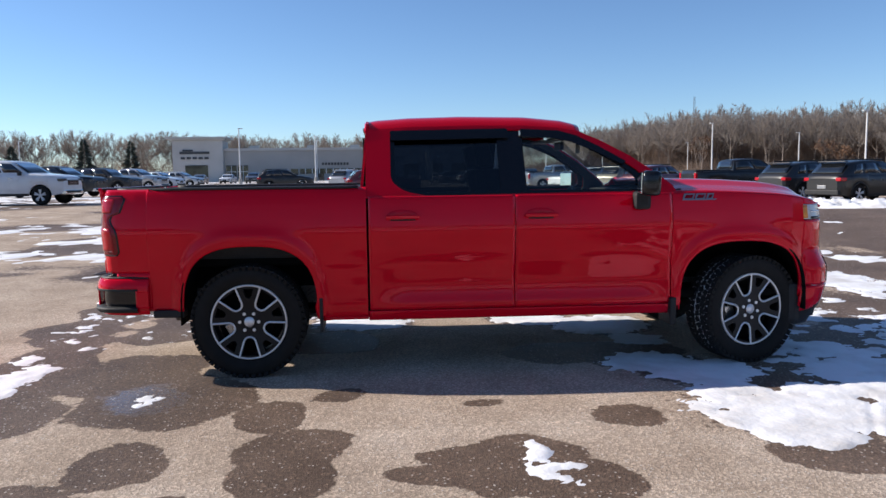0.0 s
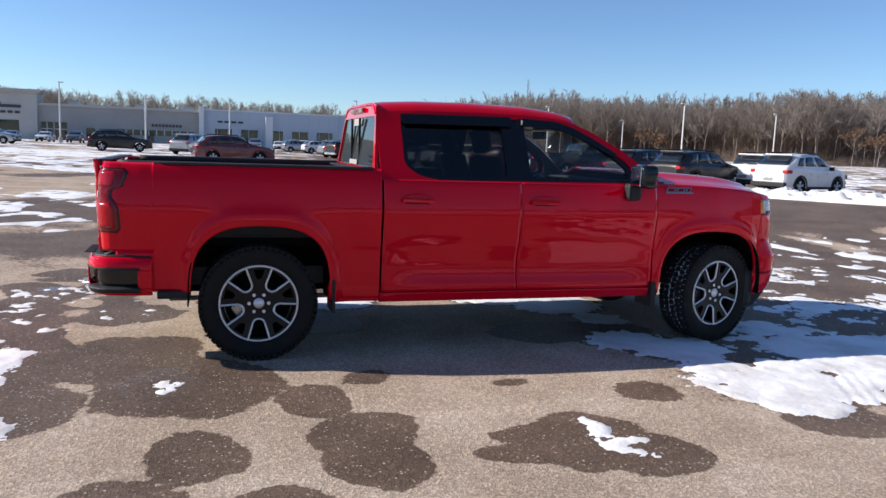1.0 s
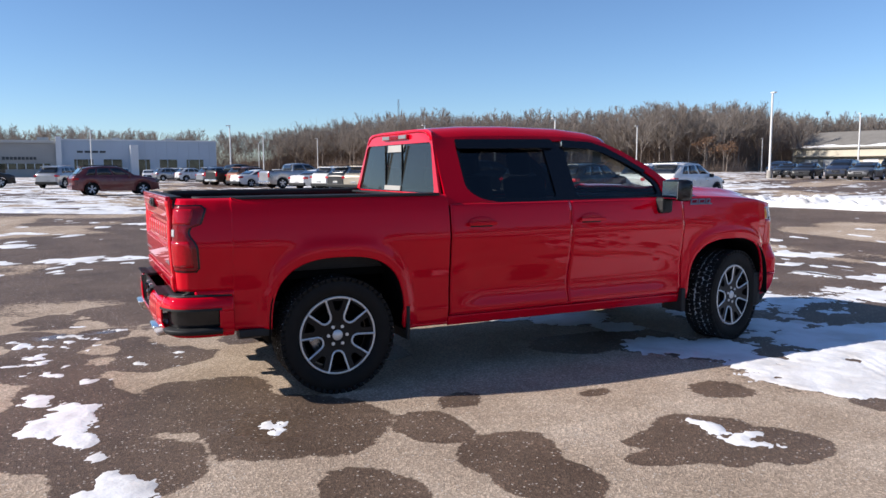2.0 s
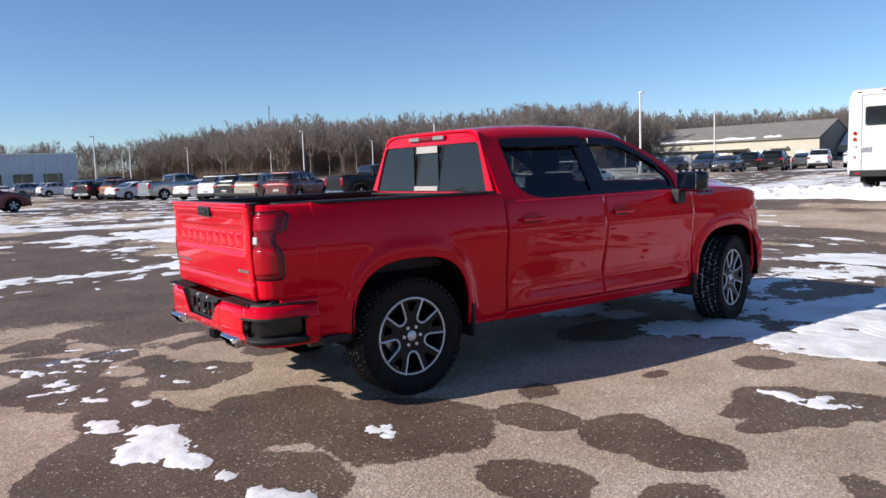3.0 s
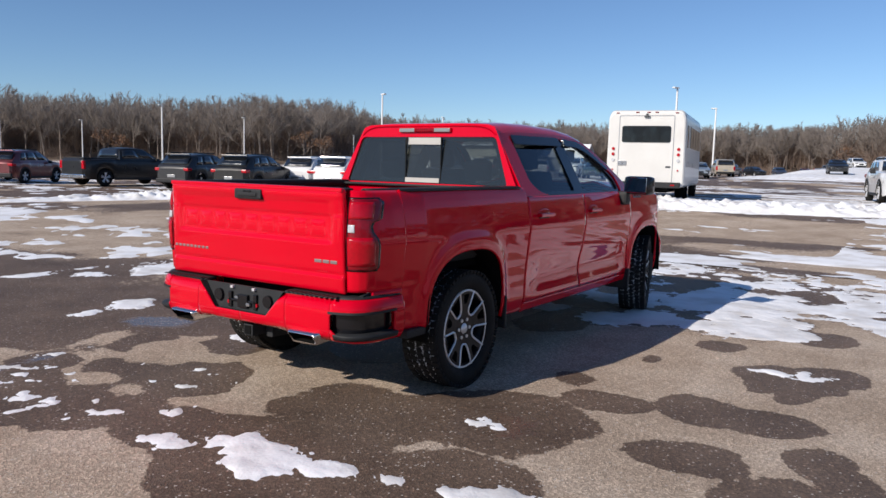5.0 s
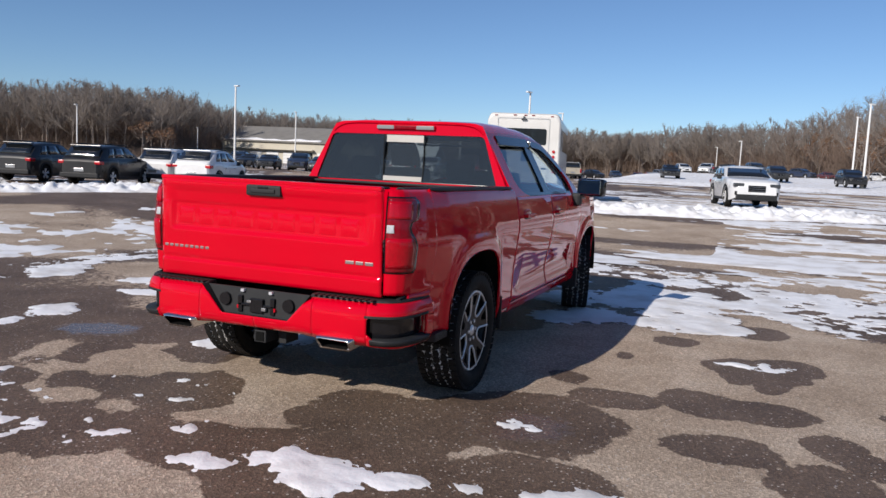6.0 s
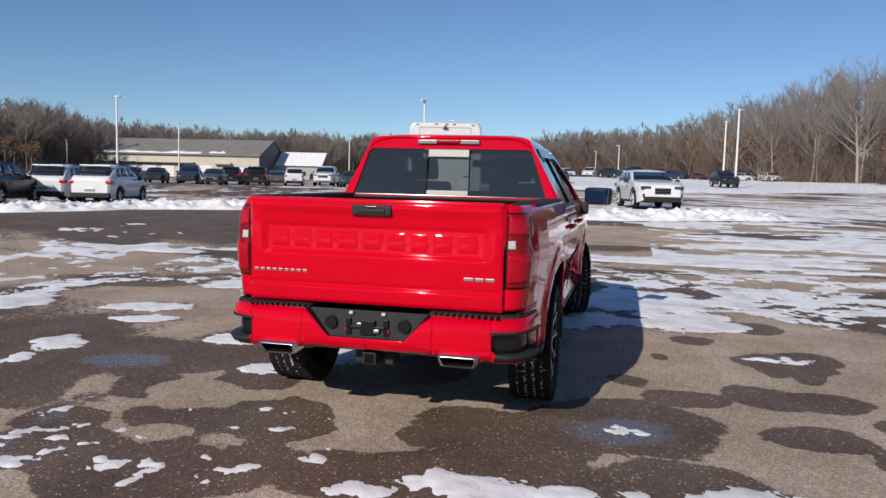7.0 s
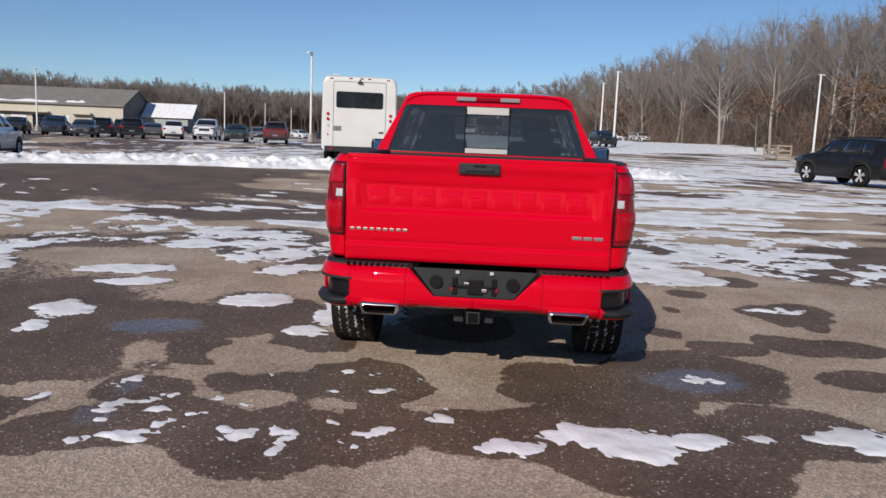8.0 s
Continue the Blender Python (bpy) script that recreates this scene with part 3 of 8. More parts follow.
def build_ground():
    xs, ys = 0.8 + graded(5.8, 0.07, 1500, 1.06), graded(5.8, 0.07, 1500, 1.06)
    x, y = (v.ravel() for v in np.meshgrid(xs, ys, indexing="ij"))
    r = np.hypot(x - 0.5, y + 0.5)
    wob_x, wob_y = (fbm(x * 2.2, y * 2.2, 4, 3) - 0.5) * 0.22, (fbm(x * 2.2, y * 2.2, 4, 8) - 0.5) * 0.22
    near = 0.5 + 2.2 * (blob_field(x + wob_x, y + wob_y, WET, 0.97) - 0.05)
    near = np.minimum(near, 0.5 - 2.2 * (blob_field(x + wob_x, y + wob_y, DRY, 0.92) - 0.05))
    # thaw water round the snow
    near = np.maximum(near, 0.5 + 0.8 * (blob_field(x + wob_x, y + wob_y, SNOWY, 1.12) - 0.05))
    far = 0.5 + 2.6 * (fbm(x * 0.28, y * 0.28, 5, 21) - 0.475)
    # streaks left by the thaw run across the lane before the bank
    lane = smooth01((x - 6) / 3) * smooth01((9 - y) / 4)
    far = far * (1 - lane) + (0.5 + 2.8 * (fbm(x * 0.75, y * 0.22, 5, 27) - 0.49)) * lane
    # damp on unseen ground behind the walk, added to darken the flank's reflections
    far = far + 0.5 * smooth01((-4.8 - y) / 1.0) * smooth01((7 - x) / 2)
    far = far - 0.1 * smooth01((x - 5) / 3) * smooth01((2 - y) / 3) + 0.06 * smooth01((y - 2.5) / 3) * smooth01((x + 3) / 3)
    k = smooth01((r - 4.2) / 3.0)
    k = np.where((y > 0.8) & (x < 6), np.maximum(k, smooth01((y - 0.9) / 1.2) * smooth01((r - 2.0) / 2.0)), k)
    w = np.maximum(np.clip(near, -0.2, 1.3) * (1 - k) + far * k, near * (r < 7))
    w = np.clip(w, -0.2, 0.9)
    pool = 0.5 + 1.2 * blob_field(x + wob_x, y + wob_y, POOLS)
    pool = np.maximum(pool, np.where(far > 1.6, 0.7, 0) * k)
    ob = big_mesh("ground", np.stack([x, y, ground_z(x, y)], 1), quad_index(len(xs), len(ys)), ASPHALT, {"wet": w, "pool": pool})
    tagged(ob, "worn tan asphalt lot with dark damp stains and thaw water", "ground", kind="structure")


def snow_sheet(name, label, x0, x1, y0, y1, step, field, keep=None):
    """Snow as a sheet that rises out of the ground where there is snow and sinks under it elsewhere."""
    xs, ys = np.arange(x0, x1 + step, step), np.arange(y0, y1 + step, step)
    x, y = (v.ravel() for v in np.meshgrid(xs, ys, indexing="ij"))
    h = field(x, y)
    q = quad_index(len(xs), len(ys))
    q = q[(h[q] > 0).any(1)]
    if keep is not None:
        q = q[keep(x[q].mean(1), y[q].mean(1))]
    used = np.unique(q)
    back = np.zeros(len(x), dtype=np.int64)
    back[used] = np.arange(len(used))
    co = np.stack([x, y, ground_z(x, y) + h], 1)[used]
    return tagged(big_mesh(name, co, back[q], SNOW), label, "snow", kind="stuff")


SOLID = [b for b in SNOWY if b[2] * b[3] < 0.3]
LOOSE = [b for b in SNOWY if b[2] * b[3] >= 0.3]


def near_snow(x, y):
    wx, wy = (fbm(x * 5, y * 5, 5, 31, 0.7) - 0.5) * 0.27, (fbm(x * 5, y * 5, 5, 47, 0.7) - 0.5) * 0.27
    rag = fbm(x * 4.5, y * 4.5, 5, 61, 0.62) - 0.5
    f = blob_field(x + wx, y + wy, SOLID, 1.03) + 0.55 * rag * (fbm(x * 0.9, y * 0.9, 2, 77) + 0.3) + 0.40 * (fbm(x * 16, y * 9, 4, 83, 0.62) - 0.5)
    # large patches have thawed into islands and streaks; the one round the front wheel is fuller
    full = np.exp(-((x - 3.9) / 1.5) ** 2 - ((y + 1.4) / 1.5) ** 2)
    isle = fbm(x * 1.8 + 5, y * 2.0, 6, 12, 0.68) - 0.485 + 0.02 * full
    f2 = np.minimum(blob_field(x + wx, y + wy, LOOSE) + 0.1, isle * 3.0) + 0.45 * rag
    f = np.maximum(f, f2)
    h = np.minimum(np.maximum(f, -0.3) * 0.05, 0.009)
    h = h + np.where(f > 0.02, 0.016 * (fbm(x * 11, y * 11, 4, 71, 0.6) - 0.5), 0)
    # ruts of a tyre that ran over the patch ahead of the truck
    u, v = (x - 3.75) * 0.53 + (y + 2.75) * 0.85, -(x - 3.75) * 0.85 + (y + 2.75) * 0.53
    rut = (np.abs(v) < 0.17) & (np.abs(u) < 0.9) & (f > 0)
    return np.where(rut, h - 0.005 * (np.sin(v * 75) > 0.1) + 0.001, h)


def cover(x, y):
    """Share of the far lot that lies under thin snow."""
    r = np.hypot(x - 0.5, y)
    d = bank_distance(x, y)
    c = (0.315 + 0.035 * smooth01((y - 2) / 3)) * smooth01((r - 5.0) / 3.0)
    c = c * (1 - 0.8 * smooth01((d + 9.0) / 3.0) * (d < 0.5))
    c = np.where((d > 0.5) & (x > 0), 0.27, c)
    c = np.where((d > 3.0) & (d < 8.0) & (x > 5) & (y > -9), 0.36, c)
    c = np.where(((x < -3.5) & (y < 7)) | ((y < -4) & (x < 8)), 0.0, c)
    c = np.where((x < 8) & (y < -7.0), 0.43 * smooth01((-7.0 - y) / 2.0), c)
    c = np.where((x > 7) & (y < -2) & (d < 0), 0.36, c)
    c = np.where((x > 16) & (x < 66) & (y < -5), 0.39, c)
    c = np.maximum(c, 0.66 * np.exp(-((x - 3.0) / 2.8) ** 2 - ((y - 14.8) / 2.4) ** 2))
    return c


def far_snow(x, y):
    n = fbm(x * 1.15 + 3, y * 1.15, 6, 91, 0.7)
    lane = smooth01((x - 7) / 3) * smooth01((9 - y) / 4)
    n = n * (1 - lane) + fbm(x * 1.7 + 3, y * 0.6, 6, 91, 0.68) * lane
    n2 = fbm(x * 0.2, y * 0.2, 3, 93)
    lim = 0.70 - cover(x, y) * 0.50
    f = (n * 0.7 + n2 * 0.3) - lim
    h = np.clip(f * 0.4, -0.05, 0.02)
    return h


def bank_snow(x, y):
    """The ploughed bank: broken lumps thrown up along its front edge."""
    d = bank_distance(x, y)
    ridge = smooth01((d + 0.9 * (fbm(x * 0.9, y * 0.9, 4, 5) - 0.5)) / 0.7) * (1 - smooth01((d - 2.6) / 1.8))
    ends = smooth01((x + 12) / 8) * smooth01((y + 8) / 3)
    rough = fbm(x * 2.6, y * 2.6, 5, 15, 0.7)
    lump = 0.11 + 0.62 * np.maximum(rough - 0.38, -0.1) * smooth01(d / 0.8) * (1 - smooth01((d - 1.6) / 2.2))
    low = 0.3 + 0.7 * smooth01((x - 7) / 5)
    return ridge * ends * lump * low - 0.03


def field_snow(x, y):
    """The open snow field in front of the woods."""
    edge = smooth01((x - 65 - 1.25 * np.maximum(0, -11 - y) + 5 * (fbm(x * 0.1, y * 0.1, 3, 4) - 0.5)) / 4)
    lim = smooth01((15 - y + 6 * (fbm(x * 0.15, y * 0.15, 3, 8) - 0.5)) / 7)
    return edge * lim * (0.35 + 0.9 * smooth01((x - 75) / 40)) * (0.85 + 0.3 * fbm(x * 0.5, y * 0.5, 4, 9)) - 0.06


build_ground()
snow_sheet("snow_patches", "thin ragged patches of old snow on the asphalt", -3.2, 8.2, -6.2, 6.2, 0.026, near_snow)
snow_sheet("snow_cover", "thin streaky snow left across the asphalt lot", -30, 46, -24, 60, 0.16, far_snow,
           lambda x, y: ~((x > -3.2) & (x < 8.2) & (y > -6.2) & (y < 6.2)))
snow_sheet("snow_bank", "ploughed bank of broken snow lumps along the lot", -14, 26, -10, 30, 0.09, bank_snow)
snow_sheet("distant_snow", "broken snow cover far out on the lot", -70, 150, -60, 150, 0.9, lambda x, y: np.maximum(far_snow(x, y), field_snow(x, y)),
           lambda x, y: ~((x > -30) & (x < 46) & (y > -24) & (y < 60)))


# ---- woods ----
def tube_points(segments, sides):
    """Tapered prisms for a list of (start, end, radius, radius)."""
    co, fa = [], []
    for p0, p1, r0, r1 in segments:
        d = p1 - p0
        d = d / (np.linalg.norm(d) + 1e-9)
        a = np.cross(d, (0.3, 0.9, 0.1))
        a /= np.linalg.norm(a) + 1e-9
        b = np.cross(d, a)
        k = len(co)
        for p, r in ((p0, r0), (p1, r1)):
            for i in range(sides):
                t = 2 * math.pi * i / sides
                co.append(p + r * (a * math.cos(t) + b * math.sin(t)))
        for i in range(sides):
            j = (i + 1) % sides
            fa.append((k + i, k + j, k + sides + j, k + sides + i))
    return np.array(co), np.array(fa, dtype=np.int64)


def blade_points(segments, rng):
    """Thin tapered slips of twig, each turned its own way."""
    p0 = np.array([q[0] for q in segments])
    p1 = np.array([q[1] for q in segments])
    r0, r1 = np.array([q[2] for q in segments]), np.array([q[3] for q in segments])
    d = p1 - p0
    a = np.cross(d, rng.normal(0, 1, d.shape))
    a /= np.linalg.norm(a, axis=1)[:, None] + 1e-9
    co = np.stack([p0 - a * r0[:, None], p0 + a * r0[:, None], p1 + a * r1[:, None], p1 - a * r1[:, None]], 1).reshape(-1, 3)
    return co, np.arange(len(co)).reshape(-1, 4)


def bare_tree(rng, height, trunk_r, limbs, subs, twigs, spread=0.42, twig_r=0.022):
    """Segments of a leafless tree: a trunk that forks into a rounded crown of limbs, and fine twigs apart."""
    wood, fine, tips = [], [], []

    def grow(p, d, ln, r, bits, sway, lift):
        at_ = [p]
        for i in range(bits):
            d = d + rng.normal(0, sway, 3) + np.array((0, 0, lift))
            d = d / np.linalg.norm(d)
            q = p + d * ln / bits
            k0, k1 = 1 - 0.75 * i / bits, 1 - 0.75 * (i + 1) / bits
            wood.append((p, q, r * k0, r * k1))
            p = q
            at_.append(p)
        return at_, d
    bole, d0 = grow(np.zeros(3), np.array((0, 0, 1.0)), height * rng.uniform(0.50, 0.66), trunk_r, 6, 0.045, 0.03)
    for k in range(limbs):
        f = 1.0 if k < 3 else rng.uniform(0.45, 1.0)
        i = min(int(f * 6), 5)
        s = bole[i] + (bole[i + 1] - bole[i]) * (f * 6 - i)
        az_ = k * 2.4 + rng.uniform(-0.5, 0.5)
        up = rng.uniform(0.25, 1.0) + 0.5 * f
        d = np.array((math.cos(az_), math.sin(az_), up))
        ln = height * spread * rng.uniform(0.75, 1.1) * (1.05 - 0.25 * f)
        limb, dl = grow(s, d / np.linalg.norm(d), ln, trunk_r * (0.36 - 0.22 * f), 4, 0.055, 0.05)
        for j in range(subs):
            g = rng.uniform(0.25, 1.0) * 4
            i = min(int(g), 3)
            s2 = limb[i] + (limb[i + 1] - limb[i]) * (g - i)
            d2 = limb[i + 1] - limb[i]
            d2 = d2 / np.linalg.norm(d2) + rng.normal(0, 0.38, 3) + np.array((0, 0, 0.2))
            d2 /= np.linalg.norm(d2)
            l2 = ln * rng.uniform(0.28, 0.55)
            e2 = s2 + d2 * l2
            fine.append((s2, e2, twig_r * 2.0, twig_r))
            for w in range(twigs):
                h = rng.uniform(0.15, 1.0)
                d3 = d2 + rng.normal(0, 0.36, 3) + np.array((0, 0, 0.12))
                d3 /= np.linalg.norm(d3)
                s3 = s2 + (e2 - s2) * h
                fine.append((s3, s3 + d3 * l2 * rng.uniform(0.3, 0.75), twig_r, twig_r * 0.35))
                tips.append(s3 + d3 * l2 * 0.5)
    # the crown keeps within a rounded dome
    mid, wide, tall = height * 0.60, height * rng.uniform(0.27, 0.34), height * rng.uniform(0.34, 0.40)

    def dome(p):
        q = np.array((p[0] / wide, p[1] / wide, max(0.0, p[2] - mid) / tall))
        k = max(1.0, float(np.linalg.norm(q))) ** 0.72
        return np.array((p[0] / k, p[1] / k, p[2] if p[2] < mid else mid + (p[2] - mid) / k))
    wood = [(dome(a), dome(b), ra, rb) for a, b, ra, rb in wood]
    fine = [(dome(a), dome(b), ra, rb) for a, b, ra, rb in fine]
    return wood, fine, [dome(t) for t in tips]


def scatter(name, protos, spots, material, label, category="trees"):
    """Many turned and scaled copies of a few prototypes, joined into one mesh."""
    cos, fas, k = [], [], 0
    for (x, y, z, turn, s, which) in spots:
        co, fa = protos[which]
        c, sn = math.cos(turn), math.sin(turn)
        m = np.array(((c, -sn, 0), (sn, c, 0), (0, 0, 1))) * s
        cos.append(co @ m.T + (x, y, z))
        fas.append(fa + k)
        k += len(co)
    return tagged(big_mesh(name, np.concatenate(cos), np.concatenate(fas), material), label, category, kind="stuff")


rng = np.random.default_rng(5)
far_wood, far_twig, back_wood, back_twig, near_wood, near_twig, brush = [], [], [], [], [], [], []
for _ in range(8):
    w_, f_, _t = bare_tree(rng, 16.0, 0.15, 13, 8, 12, 0.42, 0.024)
    far_wood.append(tube_points(w_, 3))
    far_twig.append(blade_points(f_, rng))
    w_, f_, _t = bare_tree(rng, 16.0, 0.15, 11, 6, 8, 0.42, 0.045)
    back_wood.append(tube_points(w_, 3))
    back_twig.append(blade_points(f_, rng))
    w_, f_, _t = bare_tree(rng, 16.0, 0.19, 15, 9, 12, 0.46, 0.0095)
    near_wood.append(tube_points(w_, 5))
    near_twig.append(blade_points(f_, rng))
for _ in range(4):
    segs = []
    for _k in range(110):
        b0 = np.array((rng.uniform(-3, 3), rng.uniform(-2, 2), 0))
        top = b0 + (rng.normal(0, 1.0), rng.normal(0, 1.0), rng.uniform(1.0, 3.4))
        segs.append((b0, top, 0.018, 0.008))
        segs.append(((b0 + top) / 2, (b0 + top) / 2 + rng.normal(0, 0.8, 3) + (0, 0, 0.8), 0.013, 0.006))
        segs.append((b0 * 0.3 + top * 0.7, top + rng.normal(0, 0.7, 3), 0.012, 0.006))
    brush.append(blade_points(segs, rng))

# edge of the woods: bearing in degrees, distance and tree height
EDGE = np.array([(125.2, 235, 13), (113.2, 235, 16), (101.2, 240, 15.5), (93.2, 245, 15.5), (83.1, 240, 14.5), (77.0, 240, 14), (73.0, 235, 15), (66.9, 210, 17.5), (55.7, 205, 16.5),
                 (47.5, 188, 17.5), (42.4, 195, 17.5), (38.4, 255, 17.5), (30.3, 300, 18.5), (20.2, 310, 19.5), (12.2, 300, 18), (4.1, 260, 18.5), (-0.9, 210, 17), (-5.9, 150, 16.5),
                 (-11.9, 118, 19), (-16.5, 104, 19.5), (-19.5, 100, 20.5), (-26.0, 98, 23), (-36.0, 100, 23.5)])


def edge_at(az):
    o = np.argsort(EDGE[:, 0])
    return np.interp(az, EDGE[o, 0], EDGE[o, 1]), np.interp(az, EDGE[o, 0], EDGE[o, 2])


def floor_rise(depth, az):
    """The forest floor climbs behind the edge, added to close bright gaps."""
    return 7.5 * float(smooth01(depth / 45)) * (1 - 0.75 * float(smooth01((az - 70) / 12)))


spots, back_spots, near_spots, brush_spots = [], [], [], []
az = -36.0
while az < 122:
    dist, hgt = edge_at(az)
    sparse = 0.8 if az > 96 else (0.75 if 74 < az else 1.0)
    rows = 4 if az > 76 else 7 if az < -2 else 6
    for row in range(rows):
        if rng.uniform() > sparse:
            continue
        depth = row * 6.5 + rng.uniform(-3, 6)
        aj = az + rng.uniform(-0.7, 0.7)
        a = radians(aj)
        x, y = -2 + (dist + depth) * math.cos(a), -4 + (dist + depth) * math.sin(a)
        s = hgt / 16 * rng.uniform(0.86, 1.04)
        spot = (x, y, float(ground_z(x, y)) - 0.2 + floor_rise(depth, aj) * 0.6, rng.uniform(0, 6.28), s, int(rng.integers(8)))
        (near_spots if dist < 170 and row < 3 else back_spots if row > 2 and dist >= 170 else spots).append(spot)
    for row in range(4):
        depth = rng.uniform(-4, 40)
        a = radians(az + rng.uniform(-0.6, 0.6))
        x, y = -2 + (dist + depth) * math.cos(a), -4 + (dist + depth) * math.sin(a)
        brush_spots.append((x, y, float(ground_z(x, y)) - 0.1 + floor_rise(depth, az), rng.uniform(0, 6.28), rng.uniform(0.6, 1.3) * (0.6 if az > 96 else 1), int(rng.integers(4))))
    for row in range(6 if az < 74 else 1):
        depth = rng.uniform(14, 42)
        a = radians(az + rng.uniform(-0.8, 0.8))
        x, y = -2 + (dist + depth) * math.cos(a), -4 + (dist + depth) * math.sin(a)
        brush_spots.append((x, y, float(ground_z(x, y)) - 0.1 + floor_rise(depth, az), rng.uniform(0, 6.28), rng.uniform(1.8, 3.0), int(rng.integers(4))))
    for row in range(4 if az < 2 else 0):
        depth = rng.uniform(3, 22)
        a = radians(az + rng.uniform(-1.2, 1.2))
        x, y = -2 + (dist + depth) * math.cos(a), -4 + (dist + depth) * math.sin(a)
        brush_spots.append((x, y, float(ground_z(x, y)) - 0.1 + floor_rise(depth, az), rng.uniform(0, 6.28), rng.uniform(1.2, 2.4), int(rng.integers(4))))
    az += (4.0 if az > 0 else 6.2) / dist * 57.3
scatter("distant_woods", far_wood, spots, BARK, "leafless grey-brown winter woods round the lot")
scatter("distant_twigs", far_twig, spots, TWIGS, "fine bare branches of the winter woods")
scatter("back_woods", back_wood, back_spots, BARK, "leafless trees deeper in the winter woods")
scatter("back_twigs", back_twig, back_spots, TWIGS, "bare branches deeper in the winter woods")
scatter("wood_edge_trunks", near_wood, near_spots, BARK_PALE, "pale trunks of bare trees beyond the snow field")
scatter("wood_edge_twigs", near_twig, near_spots, TWIGS, "fine bare branches beyond the snow field")
scatter("undergrowth", brush, brush_spots, BRUSH, "bare brown undergrowth along the edge of the woods", "undergrowth")
# plain belt of unseen trees behind the walk, added to darken the truck's reflections
belt, belt_spots = [], []
for _ in range(3):
    w_, f_, _t = bare_tree(rng, 16.0, 0.3, 8, 3, 2, 0.42, 0.2)
    belt.append(blade_points(w_ + f_, rng))
for az in np.arange(126, 322, 1.3):
    for row in range(2):
        a, dist = radians(az + rng.uniform(-0.6, 0.6)), 120 + row * 6 + rng.uniform(-3, 3)
        x, y = -2 + dist * math.cos(a), -4 + dist * math.sin(a)
        belt_spots.append((x, y, float(ground_z(x, y)) - 0.2, rng.uniform(0, 6.28), rng.uniform(0.8, 1.05), int(rng.integers(3))))
scatter("unseen_belt", belt, belt_spots, TWIGS, "unseen bare trees added behind to darken reflections")
# litter-covered floor; its rise is added to block sky between the trunks
azs, deps = np.arange(-42, 124, 0.8), np.array([-5, 0, 8, 20, 35, 55, 90.0])
fv = []
for a_ in azs:
    d0, _h = edge_at(a_)
    for dp in deps:
        x, y = -2 + (d0 + dp) * math.cos(radians(a_)), -4 + (d0 + dp) * math.sin(radians(a_))
        fv.append((x, y, float(ground_z(x, y)) - 0.15 + (0.25 if dp > -4 else -0.3) + floor_rise(max(dp, 0), a_)))
tagged(mesh_ob("forest_floor", fv, grid_faces(len(azs), len(deps), True), LITTER), "brown leaf litter rising under the winter woods", "ground", kind="structure")

# a few oaks that kept their dead leaves
leafy = [(66, 205, 10), (58, 203, 9), (44.5, 192, 9), (43.0, 190, 8), (57, 200, 7), (-3.5, 178, 11), (-6.5, 146, 12), (-8, 140, 10), (-16.5, 104, 9), (-22.5, 98, 11), (-25, 97, 10), (6, 262, 10)]
for az_, dist_, hgt_ in leafy:
    a = radians(az_)
    px, py = -2 + (dist_ - 3) * math.cos(a), -4 + (dist_ - 3) * math.sin(a)
    oak = empty("oak_tree", pose(px, py, float(ground_z(px, py)) - 0.1, 0, 0, az_ * 7))
    tagged(oak, "oak holding its rust-brown dead leaves at the edge of the woods", "tree", "oaks with dead leaves")
    w_, f_, tips = bare_tree(rng, hgt_, 0.16, 12, 4, 3, 0.42, 0.02)
    co, fa = tube_points(w_ + f_, 3)
    trunk = big_mesh("trunk", co, fa, BARK)
    trunk.parent = oak
    tips = np.array(tips)
    tips = tips[rng.integers(0, len(tips), 760)] + rng.normal(0, 0.32, (760, 3))
    u, v = rng.normal(0, 0.085, (760, 3)), rng.normal(0, 0.085, (760, 3))
    lv = np.stack([tips - u, tips + v, tips + u, tips - v], 1).reshape(-1, 3)
    crown = big_mesh("crown", lv, np.arange(len(lv)).reshape(-1, 4), DEAD_LEAF)
    crown.parent = oak

# dark conifers among the bare trees
for px, py, hgt_ in ((-79.4, 206.4, 11.5), (-95.3, 200.1, 9.5), (-68.5, 210.7, 11.0)):
    spruce = empty("conifer_tree", pose(px, py, float(ground_z(px, py)) - 0.1))
    tagged(spruce, "dark green conifer among the bare winter trees", "tree", "conifers")
    co, fa = tube_points([(np.zeros(3), np.array((0.1, 0, hgt_ * 0.95)), 0.2, 0.04)], 6)
    big_mesh("trunk", co, fa, BARK).parent = spruce
    boughs = []
    for _ in range(700):
        f = rng.uniform(0.12, 1.0)
        rad = hgt_ * 0.30 * (1.03 - f) ** 0.55 * rng.uniform(0.5, 1.15)
        a = rng.uniform(0, 2 * math.pi)
        root = np.array((0, 0, hgt_ * f))
        tip = root + np.array((rad * math.cos(a), rad * math.sin(a), rng.uniform(-0.35, 0.25)))
        boughs.append((root + (tip - root) * 0.35, tip, 0.22, 0.05))
    co, fa = blade_points(boughs, rng)
    big_mesh("crown", co, fa, NEEDLES).parent = spruce

# ---- other vehicles ----
PAINTS = {}


def paint(name, color, metal=0.3):
    if name not in PAINTS:
        PAINTS[name] = surf(name + "_vehicle_paint", color, 0.3, metal if max(color) > 0.1 else 0.0, 0.7 if max(color) > 0.1 else 0.15, 0.08, 2.5, 0, 80, dirt=(0.25, 0.22, 0.19), dirt_amount=0.22 if max(color) > 0.1 else 0.04)
    return PAINTS[name]


